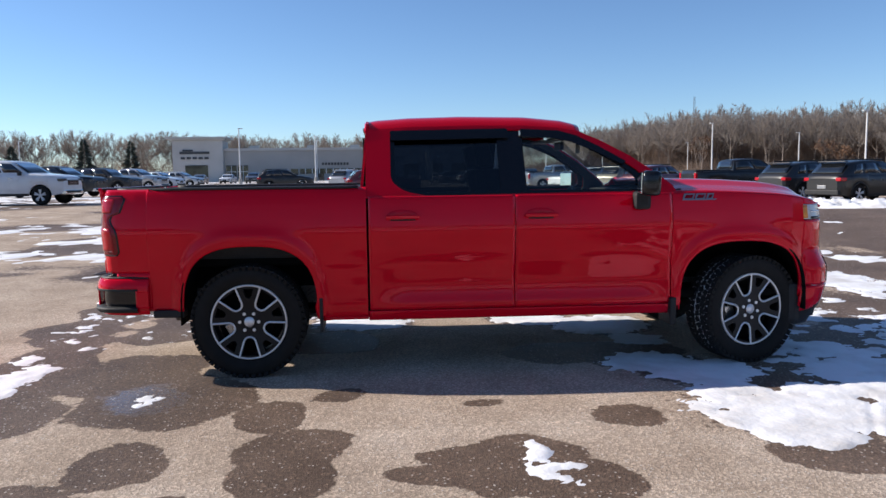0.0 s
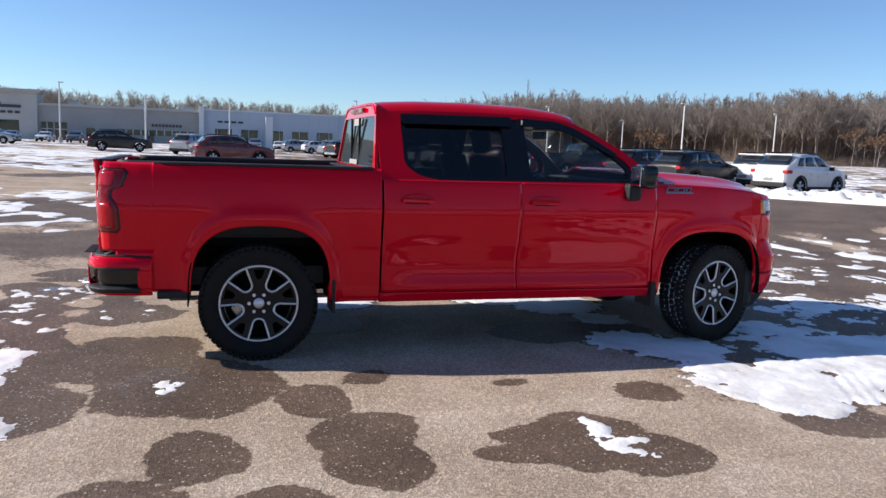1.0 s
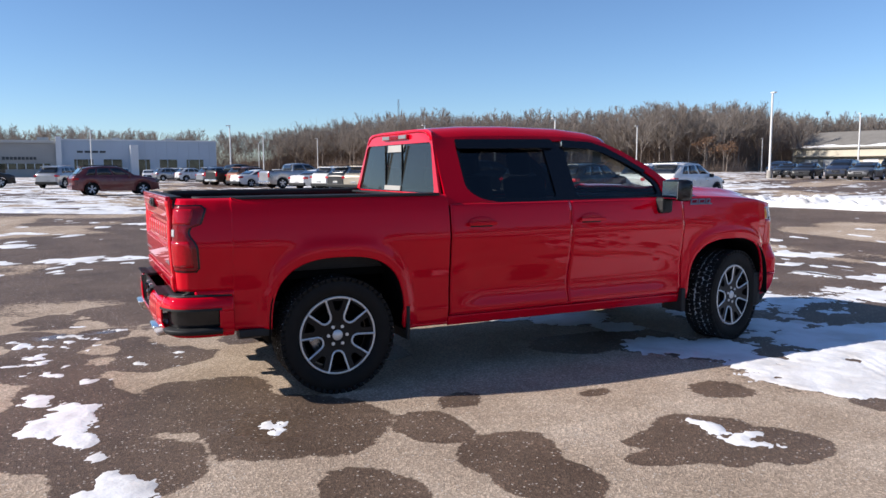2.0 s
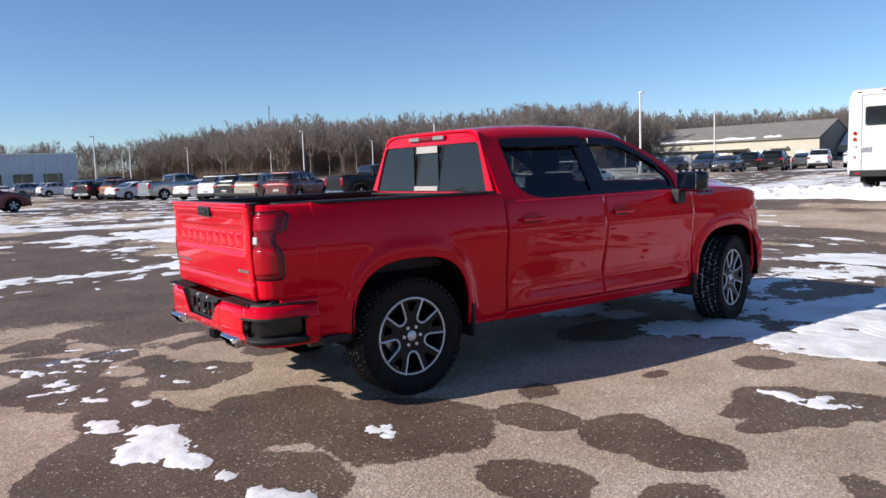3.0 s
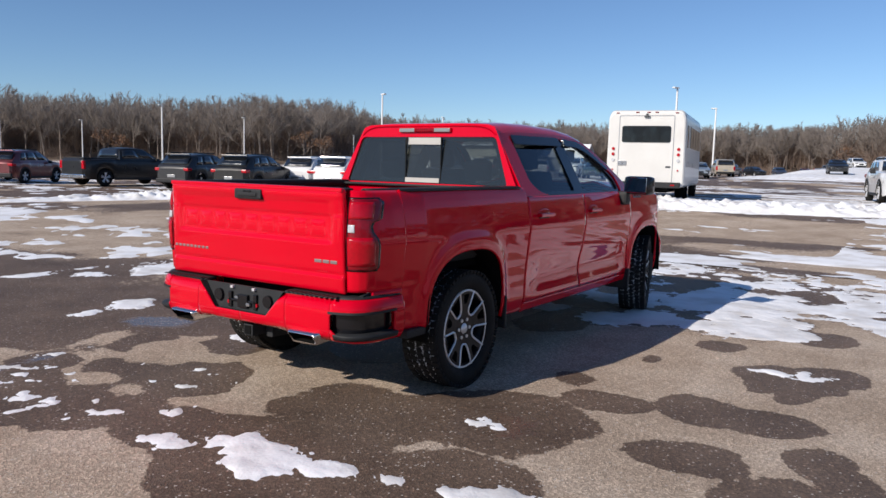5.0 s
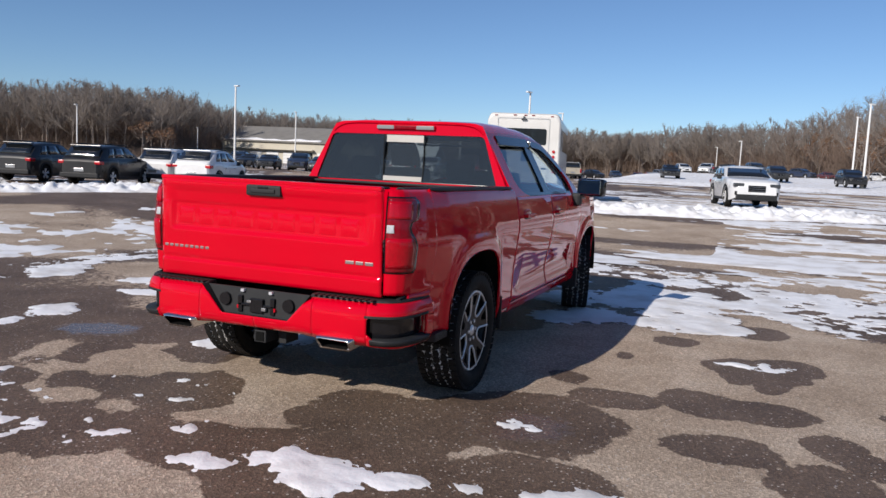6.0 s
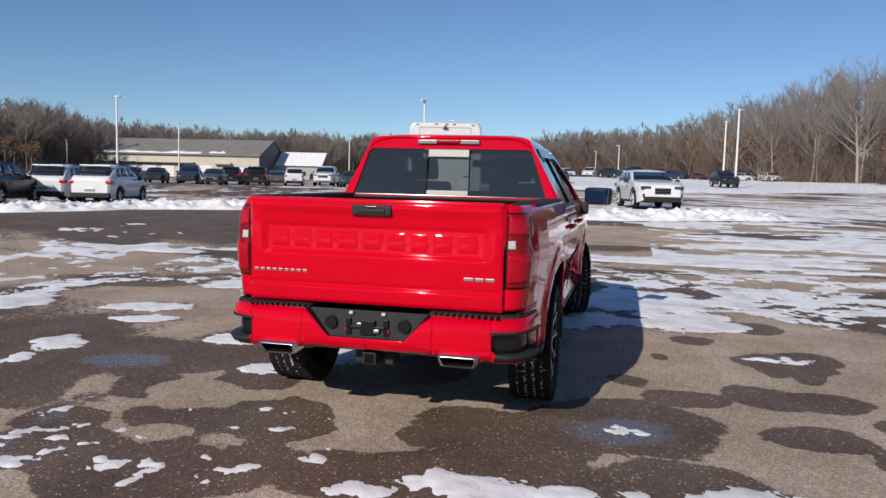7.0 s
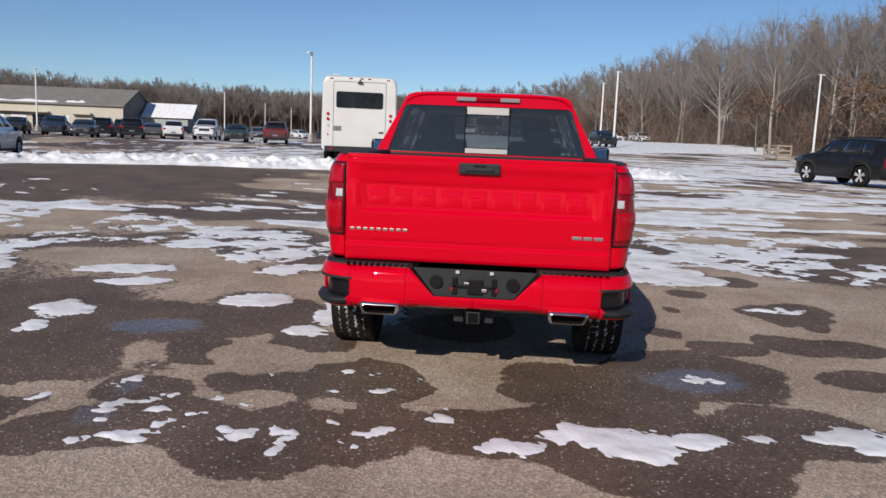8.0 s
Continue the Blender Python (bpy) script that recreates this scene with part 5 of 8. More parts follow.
# ---- shuttle bus ----
def shuttle_bus(m):
    bus = empty("shuttle_bus", m)
    tagged(bus, "white shuttle bus seen from its dark-windowed rear", "bus")
    W2, L, Hh = 1.23, 7.4, 2.95
    ring = round_poly([(-W2, 0.52), (-W2 * 1.0, 1.3), (-W2 * 0.985, 2.75), (-W2 * 0.90, Hh), (W2 * 0.90, Hh), (W2 * 0.985, 2.75), (W2, 1.3), (W2, 0.52)], 0.16, 4)
    xs = [0, 0.03, 0.12] + list(np.linspace(0.6, L - 2.0, 8)) + [L - 1.7]
    verts = []
    for px in xs:
        k = 0.955 if px == 0 else (0.985 if px == 0.03 else 1.0)
        for a, b in ring:
            verts.append((px, a * k, 0.52 + (b - 0.52) * (k if b > 1.5 else 1)))
    n = len(ring)
    faces = [(i * n + j, i * n + (j + 1) % n, (i + 1) * n + (j + 1) % n, (i + 1) * n + j) for i in range(len(xs) - 1) for j in range(n)]
    faces += [tuple(range(n))[::-1], tuple((len(xs) - 1) * n + j for j in range(n))]
    body = mesh_ob("bus_body", verts, faces, BUS_WHITE, bus, smooth=False)
    boxes("cab_nose", [(L - 1.9, L - 0.9, -0.98, 0.98, 0.55, 2.1), (L - 1.1, L, -0.92, 0.92, 0.55, 1.35)], BUS_WHITE, bus, "white van cab", 0.12)
    boxes("windscreen", [(L - 0.95, L - 0.88, -0.85, 0.85, 1.35, 2.0)], GLASS_FAR, bus, bevel=0.03)
    plate("rear_window", round_poly([(-0.76, 1.93), (0.76, 1.93), (0.76, 2.45), (-0.76, 2.45)], 0.07), [], lambda y, z: (-0.012, y, z), GLASS_FAR, bus, 0.02, "dark rear window")
    plate("rear_door_seam", round_poly([(-0.86, 0.62), (0.86, 0.62), (0.86, 2.78), (-0.86, 2.78)], 0.05), [round_poly([(-0.845, 0.635), (0.845, 0.635), (0.845, 2.765), (-0.845, 2.765)], 0.05)], lambda y, z: (-0.006, y, z), PLATE_GREY, bus, 0.01)
    for sy in (-1, 1):
        for z, mt, lb in ((1.72, LAMP_RED, "round red lamp"), (1.55, LAMP_RED, "round red lamp"), (1.36, LAMP_CLEAR, "round clear lamp"), (1.05, LAMP_RED, "small red lamp")):
            bm = bmesh.new()
            rr = 0.055 if z > 1.2 else 0.03
            cyl_bm(bm, (0.02, sy * 1.02, z), (-0.03, sy * 1.02, z), rr, rr * 0.9, 14)
            part("bus_lamp", bm, mt, bus, lb)
        boxes("marker_lamp", [(-0.02, 0.04, sy * 0.92 - 0.05, sy * 0.92 + 0.05, 2.845, 2.875)], LAMP_DARK, bus, bevel=0.008)
        for k in range(5):
            x0 = 0.55 + k * 1.0
            boxes("side_window", [(x0, x0 + (0.36 if k == 0 else 0.86), sy * (W2 * 0.985), sy * (W2 * 0.985 + 0.02), 1.78, 2.5)], GLASS_FAR, bus, "dark side window", 0.006)
        for cx in (1.6, L - 0.95):
            bm = bmesh.new()
            spin_bm(bm, [(0.25, -0.1), (0.36, -0.12), (0.40, -0.08), (0.40, 0.08), (0.36, 0.12), (0.25, 0.1)], 26)
            bmesh.ops.translate(bm, vec=(cx, sy * 0.95, 0.40), verts=bm.verts)
            bmesh.ops.recalc_face_normals(bm, faces=bm.faces)
            w = part("wheel", bm, RUBBER, bus, "black bus tyre", True)
            bm = bmesh.new()
            cyl_bm(bm, (cx, sy * 0.93, 0.4), (cx, sy * 1.03, 0.4), 0.25, 0.18, 16)
            part("rim", bm, RIM_SILVER, w)
        bm = bmesh.new()
        spin_bm(bm, [(0.40, -0.14), (0.46, -0.14), (0.46, 0.14), (0.40, 0.14)], 26)
        bmesh.ops.translate(bm, vec=(1.6, sy * 1.03, 0.40), verts=bm.verts)
        part("wheel_arch", bm, WELL, bus)
    bm = bmesh.new()
    for k in (-0.3, -0.05, 0.3):
        box_bm(bm, -0.02, 0.04, k - 0.05, k + 0.05, 2.865, 2.895, 0.008)
    part("marker_lamp", bm, LAMP_DARK, bus)
    boxes("camera_housing", [(-0.09, 0.02, -0.08, 0.08, 2.72, 2.78), (-0.06, 0.02, -0.03, 0.03, 2.78, 2.84)], SIGN_DARK, bus, "dark rear camera housing", 0.012)
    boxes("vent_panel", [(-0.015, 0.02, 0.58, 0.84, 1.18, 1.34)], PLATE_GREY, bus, "grey vent panel", 0.008)
    boxes("badge_bar", [(-0.012, 0.02, -0.80, -0.64, 1.13, 1.19)], SIGN_DARK, bus, bevel=0.01)
    boxes("bus_bumper", [(-0.14, 0.06, -1.12, 1.12, 0.50, 0.68)], BLACK_PLASTIC, bus, "black rear bumper", 0.02)
    for sy in (-1, 1):
        boxes("bumper_reflector", [(-0.15, -0.135, sy * 0.9 - 0.06, sy * 0.9 + 0.06, 0.57, 0.61)], LAMP_RED, bus, bevel=0.004)
    boxes("bus_chassis", [(0.2, L - 0.5, -0.7, 0.7, 0.34, 0.56)], WELL, bus, bevel=0.04)
    boxes("tow_hitch", [(-0.12, 0.3, -0.05, 0.05, 0.40, 0.5)], STEEL, bus, bevel=0.01)
    boxes("side_letter_bar", [(0.6 + k * 0.55, 1.0 + k * 0.55, -W2 * 1.002 - 0.006, -W2 * 1.0, 1.18, 1.36) for k in range(6)], PLATE_GREY, bus, bevel=0.01)


shuttle_bus(pose(19.6, 4.5, float(ground_z(19.6, 4.5)) + 0.02, 0, 0, 10.8))


# ---- lamp posts ----
def lamp_post(x, y, h=8.1, lean=0.0, arm=0.0, turn=0.0):
    post = empty("lamp_post", pose(x, y, float(ground_z(x, y)), lean, 0, turn))
    tagged(post, "white painted steel lamp post with a flat lamp head", "lamp post", "lamp posts")
    bm = bmesh.new()
    cyl_bm(bm, (0, 0, 0.4), (0, 0, h), 0.11, 0.085, 10)
    part("pole", bm, POLE_WHITE, post)
    bm = bmesh.new()
    cyl_bm(bm, (0, 0, -0.2), (0, 0, 0.75), 0.28, 0.26, 14)
    part("concrete_base", bm, CONCRETE, post, "round concrete base")
    boxes("lamp_head", [(-0.12, 0.55 + arm, -0.14, 0.14, h - 0.02, h + 0.09)], POLE_WHITE, post, "flat lamp head", 0.02)
    boxes("lamp_glass", [(0.05, 0.5 + arm, -0.11, 0.11, h - 0.035, h - 0.015)], LAMP_CLEAR, post, bevel=0.004)
    return post


for px, py, turn in ((51.3, 108.3, 200), (83.0, 140.2, 180), (60.9, 85.1, 180), (85.0, 96.0, 190), (92.1, 60.6, 200), (58.4, 45.7, 250), (64.6, 17.25, 160), (75.8, -12.0, 320), (92.0, -12.7, 330), (71.4, -30.5, 310)):
    lamp_post(px, py, 8.0, 0, 0, turn)
for px, py, turn in ((89.4, 20.1, 100), (79.4, 187.3, 180), (148.8, 192.7, 180), (150.1, 127.1, 200), (179.6, 266.3, 180), (205.8, 57.7, 180), (181.8, 57.7, 200), (133.8, 50.5, 120), (186.0, 6.1, 90), (154.0, 0.3, 90), (-20.1, 107.6, 0), (-12.6, 149.8, 30), (-67.1, 142.7, 20), (20.8, 112.4, 160),
                     (31.4, 136.6, 160), (45.3, 201.9, 170), (51.0, 166.9, 170), (-11.4, 132.8, 0), (2.3, 135.1, 0)):
    lamp_post(px, py, 8.0, 2.5 if 19 < py < 21 else 0, 0, turn)

# ---- showroom ----
show = empty("showroom_building", pose(-3.11, 150.0, 0.3, 0, 0, 1.15))
tagged(show, "long low grey stucco showroom with a tall entrance portal", "building")
boxes("entrance_portal", [(-37.8, -28.0, 0.0, 6.0, -0.5, 8.2)], STUCCO, show, "grey stucco entrance portal", 0.05)
boxes("portal_cornice", [(-38.4, -27.5, -0.5, 6.4, 8.2, 8.5), (-39.0, -27.0, -0.9, 6.8, 8.5, 8.9)], STUCCO, show, "stepped cornice", 0.06)
boxes("entrance_glass", [(-35.4, -31.0, -0.12, 0.1, 0.0, 3.3)], GLASS_FAR, show, "dark entrance glazing", 0.03)
boxes("sign_bar", [(-36.4, -30.6, -0.18, 0.05, 5.5, 6.0), (-35.8, -33.8, -0.18, 0.05, 6.05, 6.4)], SIGN_DARK, show, "dark sign bars", 0.06)
for k in range(5):
    boxes("letter_bar", [(-36.2 + k * 1.15, -35.4 + k * 1.15, -0.18, 0.05, 4.5, 4.95)], SIGN_DARK, show, bevel=0.04)
boxes("long_wall", [(-28.0, 0.0, 1.0, 30, -0.5, 6.1)], STUCCO_DARK, show, "taupe stucco wall", 0.05)
boxes("parapet", [(-28.0, 0.3, 0.6, 30.3, 6.1, 6.6)], STUCCO, show, "pale parapet", 0.05)
for k in range(2):
    fx = boxes("shop_window", [(-27.6 + k * 2.3, -25.6 + k * 2.3, 0.9, 1.1, 0.0, 3.2)], GLASS_FAR, show, "dark shop window", 0.02)
    boxes("window_frame", [(-27.6 + k * 2.3, -25.6 + k * 2.3, 0.82, 0.92, 1.9, 2.0), (-26.65 + k * 2.3, -26.55 + k * 2.3, 0.82, 0.92, 0.0, 3.2)], WHITE_PANEL, fx, bevel=0.01)
for k in range(3):
    boxes("service_door", [(-20.0 + k * 5.2, -18.6 + k * 5.2, 0.9, 1.1, 0.0, 2.4)], GLASS_FAR, show, "dark service door", 0.02)
for k in range(9):
    boxes("letter_bar", [(-8.6 + k * 0.62, -8.15 + k * 0.62, 0.9, 1.05, 3.1, 3.6)], SIGN_DARK, show, bevel=0.03)
boxes("strip_window", [(-13, -1.0, 0.9, 1.1, 1.4, 2.4)], GLASS_FAR, show, "row of dark windows", 0.02)
for k in range(8):
    boxes("mullion", [(-12.0 + k * 1.4, -11.85 + k * 1.4, 0.82, 0.95, 1.4, 2.4)], WHITE_PANEL, show, bevel=0.01)
for x0 in (-24, -12, -3):
    boxes("roof_unit", [(x0, x0 + 2, 8, 10, 6.6, 7.4)], PLATE_GREY, show, "grey roof unit", 0.03)
boxes("roof", [(-28, 0, 1, 30, 6.58, 6.62)], CONCRETE, show, bevel=0.0)
blue = empty("blue_service_building", pose(-3.11, 150.0, 0.3, 0, 0, 1.15))
tagged(blue, "pale blue metal-panelled service building with a white pylon", "building")
boxes("panel_wall", [(0.35, 28.8, 2.0, 32, -0.5, 6.7)], BLUE_PANEL, blue, "pale blue metal wall", 0.05)
for k in range(14):
    boxes("panel_rib", [(1.4 + k * 2.0, 1.5 + k * 2.0, 1.93, 2.02, 0, 6.7)], BLUE_PANEL, blue, bevel=0.01)
boxes("wall_cap", [(0.3, 28.9, 1.85, 32.1, 6.7, 6.95)], WHITE_PANEL, blue, bevel=0.03)
boxes("white_pylon", [(0.0, 0.9, 0.2, 2.2, -0.5, 7.3)], WHITE_PANEL, blue, "white pylon", 0.04)
boxes("white_pylon", [(12.6, 14.0, 0.2, 2.2, -0.5, 5.9)], WHITE_PANEL, blue, "white pylon", 0.04)
for k in range(4):
    boxes("letter_bar", [(3.5 + k * 1.3, 4.5 + k * 1.3, 1.9, 2.0, 4.4, 4.8)], SIGN_DARK, blue, bevel=0.03)
for k in range(5):
    boxes("overhead_door", [(3.0 + k * 5, 6.2 + k * 5, 1.94, 2.05, 0, 3.2)], GLASS_FAR, blue, "dark overhead door", 0.02)
for x0 in (10, 20):
    boxes("roof_unit", [(x0, x0 + 1.5, 8, 10, 6.9, 7.5)], PLATE_GREY, blue, bevel=0.03)

# ---- long shed ----
shed = empty("long_shed", pose(190.7, 124.6, 0.3, 0, 0, -83.6))
tagged(shed, "long cream metal shed with a snowy grey shingled roof", "building")
SL, SD = 25.0, 22.0  # half length along x, depth along y
boxes("shed_wall", [(-SL, SL, 0, SD, -0.5, 6.6)], BARN_WALL, shed, "cream siding", 0.03)


def gable_roof(name, half, depth, eave, ridge, mat_, parent, over=0.7):
    bm = bmesh.new()
    prof = [(-over, eave - 0.25), (depth / 2, ridge), (depth + over, eave - 0.25), (depth + over, eave + 0.05), (depth / 2, ridge + 0.32), (-over, eave + 0.05)]
    a = [bm.verts.new((-half - 0.5, y, z)) for y, z in prof]
    b = [bm.verts.new((half + 0.5, y, z)) for y, z in prof]
    n = len(prof)
    for i in range(n):
        bm.faces.new((a[i], a[(i + 1) % n], b[(i + 1) % n], b[i]))
    bm.faces.new(a[::-1])
    bm.faces.new(b)
    bmesh.ops.recalc_face_normals(bm, faces=bm.faces)
    return part(name, bm, mat_, parent)


gable_roof("shed_roof", SL, SD, 6.7, 11.2, BARN_ROOF, shed)["label"] = "weathered grey shingle roof"
for sx in (-1, 1):
    bm = bmesh.new()
    tri = [(0, -0.5), (SD, -0.5), (SD, 6.6), (SD / 2, 11.1), (0, 6.6)]
    a = [bm.verts.new((sx * (SL + 0.05), y, z)) for y, z in tri]
    bm.faces.new(a if sx > 0 else a[::-1])
    bmesh.ops.solidify(bm, geom=bm.faces[:], thickness=0.1)
    part("gable_wall", bm, BARN_GREY, shed, "grey-green gable end")
for k in range(6):
    d = boxes("garage_door", [(-21 + k * 5.6, -17 + k * 5.6, -0.12, 0.1, 0, 3.6)], WHITE_PANEL if k != 4 else GLASS_FAR, shed, "pale overhead door", 0.03)
    for j in range(3):
        boxes("door_groove", [(-21 + k * 5.6, -17 + k * 5.6, -0.14, -0.11, 0.85 + j * 0.9, 0.9 + j * 0.9)], PLATE_GREY, d, bevel=0.0)
boxes("awning", [(-24, 6, -1.6, 0, 4.2, 4.5), (12, 17, -1.4, 0, 4.0, 4.5)], BARN_WALL, shed, "cream awning", 0.08)
boxes("shed_door", [(19, 21.5, -0.1, 0.1, 0, 3.2)], WHITE_PANEL, shed, bevel=0.03)
for x0, x1, y0, y1, sn in ((-22, 8, -0.3, 2.6, 24), (10, 15, 0.2, 3.0, 8)):
    sl = (11.2 - 6.7) / (SD / 2)

    def slab(u, v, x0=x0, x1=x1, y0=y0, y1=y1):
        y = y0 + (y1 - y0) * v * (0.62 + 0.38 * math.sin(u * 19 + x0) * math.sin(u * 7))
        return (x0 + (x1 - x0) * u, y, 6.98 + sl * y + 0.2 * (1 - v))
    grid_ob("roof_snow", slab, list(np.linspace(0, 1, sn)), [0, 0.3, 0.7, 1.0], SNOW, shed, thick=0.2, label="sliding snow on the roof")
annex = empty("shed_annex", pose(206.6, 93.4, 0.5, 0, 0, -79.7))
tagged(annex, "grey annex shed under a snow-covered roof", "building")
boxes("annex_wall", [(-9, 5.5, 0, 12, -0.8, 4.2)], BARN_GREY, annex, "grey-green siding", 0.03)
gable_roof("annex_roof", 6.5, 12, 4.3, 7.9, SNOW, annex)
for x0 in (-8, 0):
    boxes("annex_window", [(x0, x0 + 2, -0.1, 0.1, 1.2, 2.4)], GLASS_FAR, annex, bevel=0.02)

# ---- edge of the snow field ----
hut = empty("white_outbuilding", pose(118.8, -44.6, 3.9, 0, 0, -70))
tagged(hut, "pale weathered outbuilding half hidden among the trees", "building")
boxes("hut_wall", [(-9, 9, 0, 5, -0.5, 3.2)], WHITE_PANEL, hut, bevel=0.03)
gable_roof("hut_roof", 9, 5, 3.2, 4.3, BARN_ROOF, hut, 0.3)
for k in range(4):
    boxes("hut_window", [(-7 + k * 4, -5.6 + k * 4, -0.08, 0.05, 1.2, 2.3)], GLASS_FAR, hut, bevel=0.02)
crate = empty("pallet_crate", pose(63, -24.2, float(ground_z(63, -24.2)), 0, 0, 15))
tagged(crate, "pale slatted wooden crate at the edge of the snow", "crate")
for cx in (-1.0, 1.0):
    for cy in (-0.6, 0.6):
        boxes("crate_post", [(cx - 0.05, cx + 0.05, cy - 0.05, cy + 0.05, 0, 1.35)], WOOD_PALE, crate, bevel=0.01)
for z in (0.15, 0.5, 0.85, 1.25):
    for cy in (-0.6, 0.6):
        boxes("crate_slat", [(-1.05, 1.05, cy - 0.02, cy + 0.02, z - 0.06, z + 0.06)], WOOD_PALE, crate, bevel=0.006)
    for cx in (-1.0, 1.0):
        boxes("crate_slat", [(cx - 0.02, cx + 0.02, -0.6, 0.6, z - 0.06, z + 0.06)], WOOD_PALE, crate, bevel=0.006)
boxes("crate_floor", [(-1.05, 1.05, -0.6, 0.6, 0.06, 0.12)], WOOD_PALE, crate, bevel=0.01)

# a thin radio mast far behind the woods
mast = empty("radio_mast", pose(113.7, 266.9, 0))
tagged(mast, "thin lattice radio mast far behind the woods", "mast")
bm = bmesh.new()
for k in range(3):
    a = 2 * math.pi * k / 3
    cyl_bm(bm, (0.5 * math.cos(a), 0.5 * math.sin(a), 0), (0.3 * math.cos(a), 0.3 * math.sin(a), 28), 0.05, 0.04, 6)
for z in range(0, 28, 2):
    for k in range(3):
        a, b = 2 * math.pi * k / 3, 2 * math.pi * (k + 1) / 3
        cyl_bm(bm, (0.45 * math.cos(a), 0.45 * math.sin(a), z), (0.43 * math.cos(b), 0.43 * math.sin(b), z + 2), 0.025, 0.025, 4)
part("lattice", bm, STEEL, mast)

# ---- the red pickup truck ----
WB = 3.765  # wheelbase
TRUCK = empty("pickup_truck")
tagged(TRUCK, "glossy red crew-cab pickup truck with black trim, parked on damp asphalt", "pickup truck")


def plan_curve():
    """The body's outline seen from above, from the tailgate's edge round the rear corner to the nose."""
    pts = [(-1.058, 0.792), (-1.055, 0.83), (-1.035, 0.872), (-0.995, 0.908), (-0.93, 0.934), (-0.80, 0.957), (-0.5, 0.99), (0.0, 1.005), (0.9, 1.012), (2.0, 1.015),
           (3.0, 1.012), (3.75, 1.0), (4.1, 0.975), (4.3, 0.93), (4.45, 0.86), (4.56, 0.74)]
    return np.array(pts)


PLAN = plan_curve()


def half_width(x):
    return float(np.interp(x, PLAN[4:, 0], PLAN[4:, 1]))


def z_inset(z):
    """How far the flank falls in from its widest line at a height."""
    return float(np.interp(z, [0.36, 0.43, 0.52, 0.66, 0.79, 0.81, 0.83, 0.95, 1.02, 1.05, 1.075, 1.11, 1.16, 1.22, 1.27, 1.31, 1.36, 1.40], [0.085, 0.058, 0.040, 0.038, 0.031, 0.0272, 0.0255, 0.013, 0.0055, 0.001, 0.0, 0.003, 0.009, 0.018, 0.027, 0.038, 0.057, 0.09]))


ARCHES = [(0.02, 0.482, 0.42, 0.968), (WB - 0.055, 0.488, 0.42, 0.94)]


def arch_z(x, cx, a, zc, zt):
    u = abs((x - cx) / a)
    return zc + (zt - zc) * (1 - min(u, 1) ** 2.6) ** 0.3


def flank(x, z):
    """Distance of the body's side from the middle plane."""
    w = half_width(x) - z_inset(z)
    for cx, a, zc, zt in ARCHES:
        u, v = abs(x - cx) / a, max(0.0, (z - 0.3)) / (zt - 0.3)
        r = (u ** 3 + v ** 3) ** (1 / 3)
        # the flare: a flat band round the arch with a soft outer step
        w += 0.030 / (1 + math.exp((r - 1.145) / 0.028)) * min(1, max(0.0, (r - 0.9) / 0.06)) * (1 if z > 0.4 else 0.7)
    if 0.9 < x < 3.16:
        s = min(1, (x - 0.9) / 0.25, (3.16 - x) / 0.25)
        w -= 0.024 * s * math.exp(-((z - 0.66) / 0.13) ** 2)
        w += 0.008 * s * math.exp(-((z - 0.50) / 0.05) ** 2)
    return w


def cos_space(a, b, n):
    return [a + (b - a) * (1 - math.cos(math.pi * i / (n - 1))) / 2 for i in range(n)]


def side_panel(name, x0, x1, zb, zt, nx, nz, sy, breaks=(), edge=0.006, material=None):
    """One panel of the flank between x0 and x1, from zb(x) up to zt(x)."""
    xs = []
    stops = [x0, *breaks, x1]
    for a, b in zip(stops, stops[1:]):
        k = max(4, int(nx * (b - a) / (x1 - x0)))
        seg = cos_space(a, b, k) if breaks else list(np.linspace(a, b, k))
        xs += seg if not xs else seg[1:]
    vs = np.linspace(0, 1, nz)
    us = xs

    def fn(x, v):
        xx = min(max(x, x0 + 1e-4), x1 - 1e-4)
        z = zb(xx) + (zt(xx) - zb(xx)) * v
        return (x, sy * flank(x, z), z)
    return grid_ob(name, fn, us, vs, material or RED, TRUCK, flip=(sy > 0), thick=0.02)


def bed_bottom(x):
    cx, a, zc, zt = ARCHES[0]
    if abs(x - cx) < a:
        return arch_z(x, cx, a, zc, zt)
    return 0.50 if x < cx else 0.42


def fender_bottom(x):
    cx, a, zc, zt = ARCHES[1]
    if abs(x - cx) < a:
        return arch_z(x, cx, a, zc, zt)
    return 0.42 if x < cx else 0.62


def fender_top(x):
    return float(np.interp(x, [3.1, 3.45, 3.7, 4.0, 4.15, 4.3, 4.4, 4.5], [1.318, 1.315, 1.305, 1.285, 1.265, 1.235, 1.20, 1.15]))


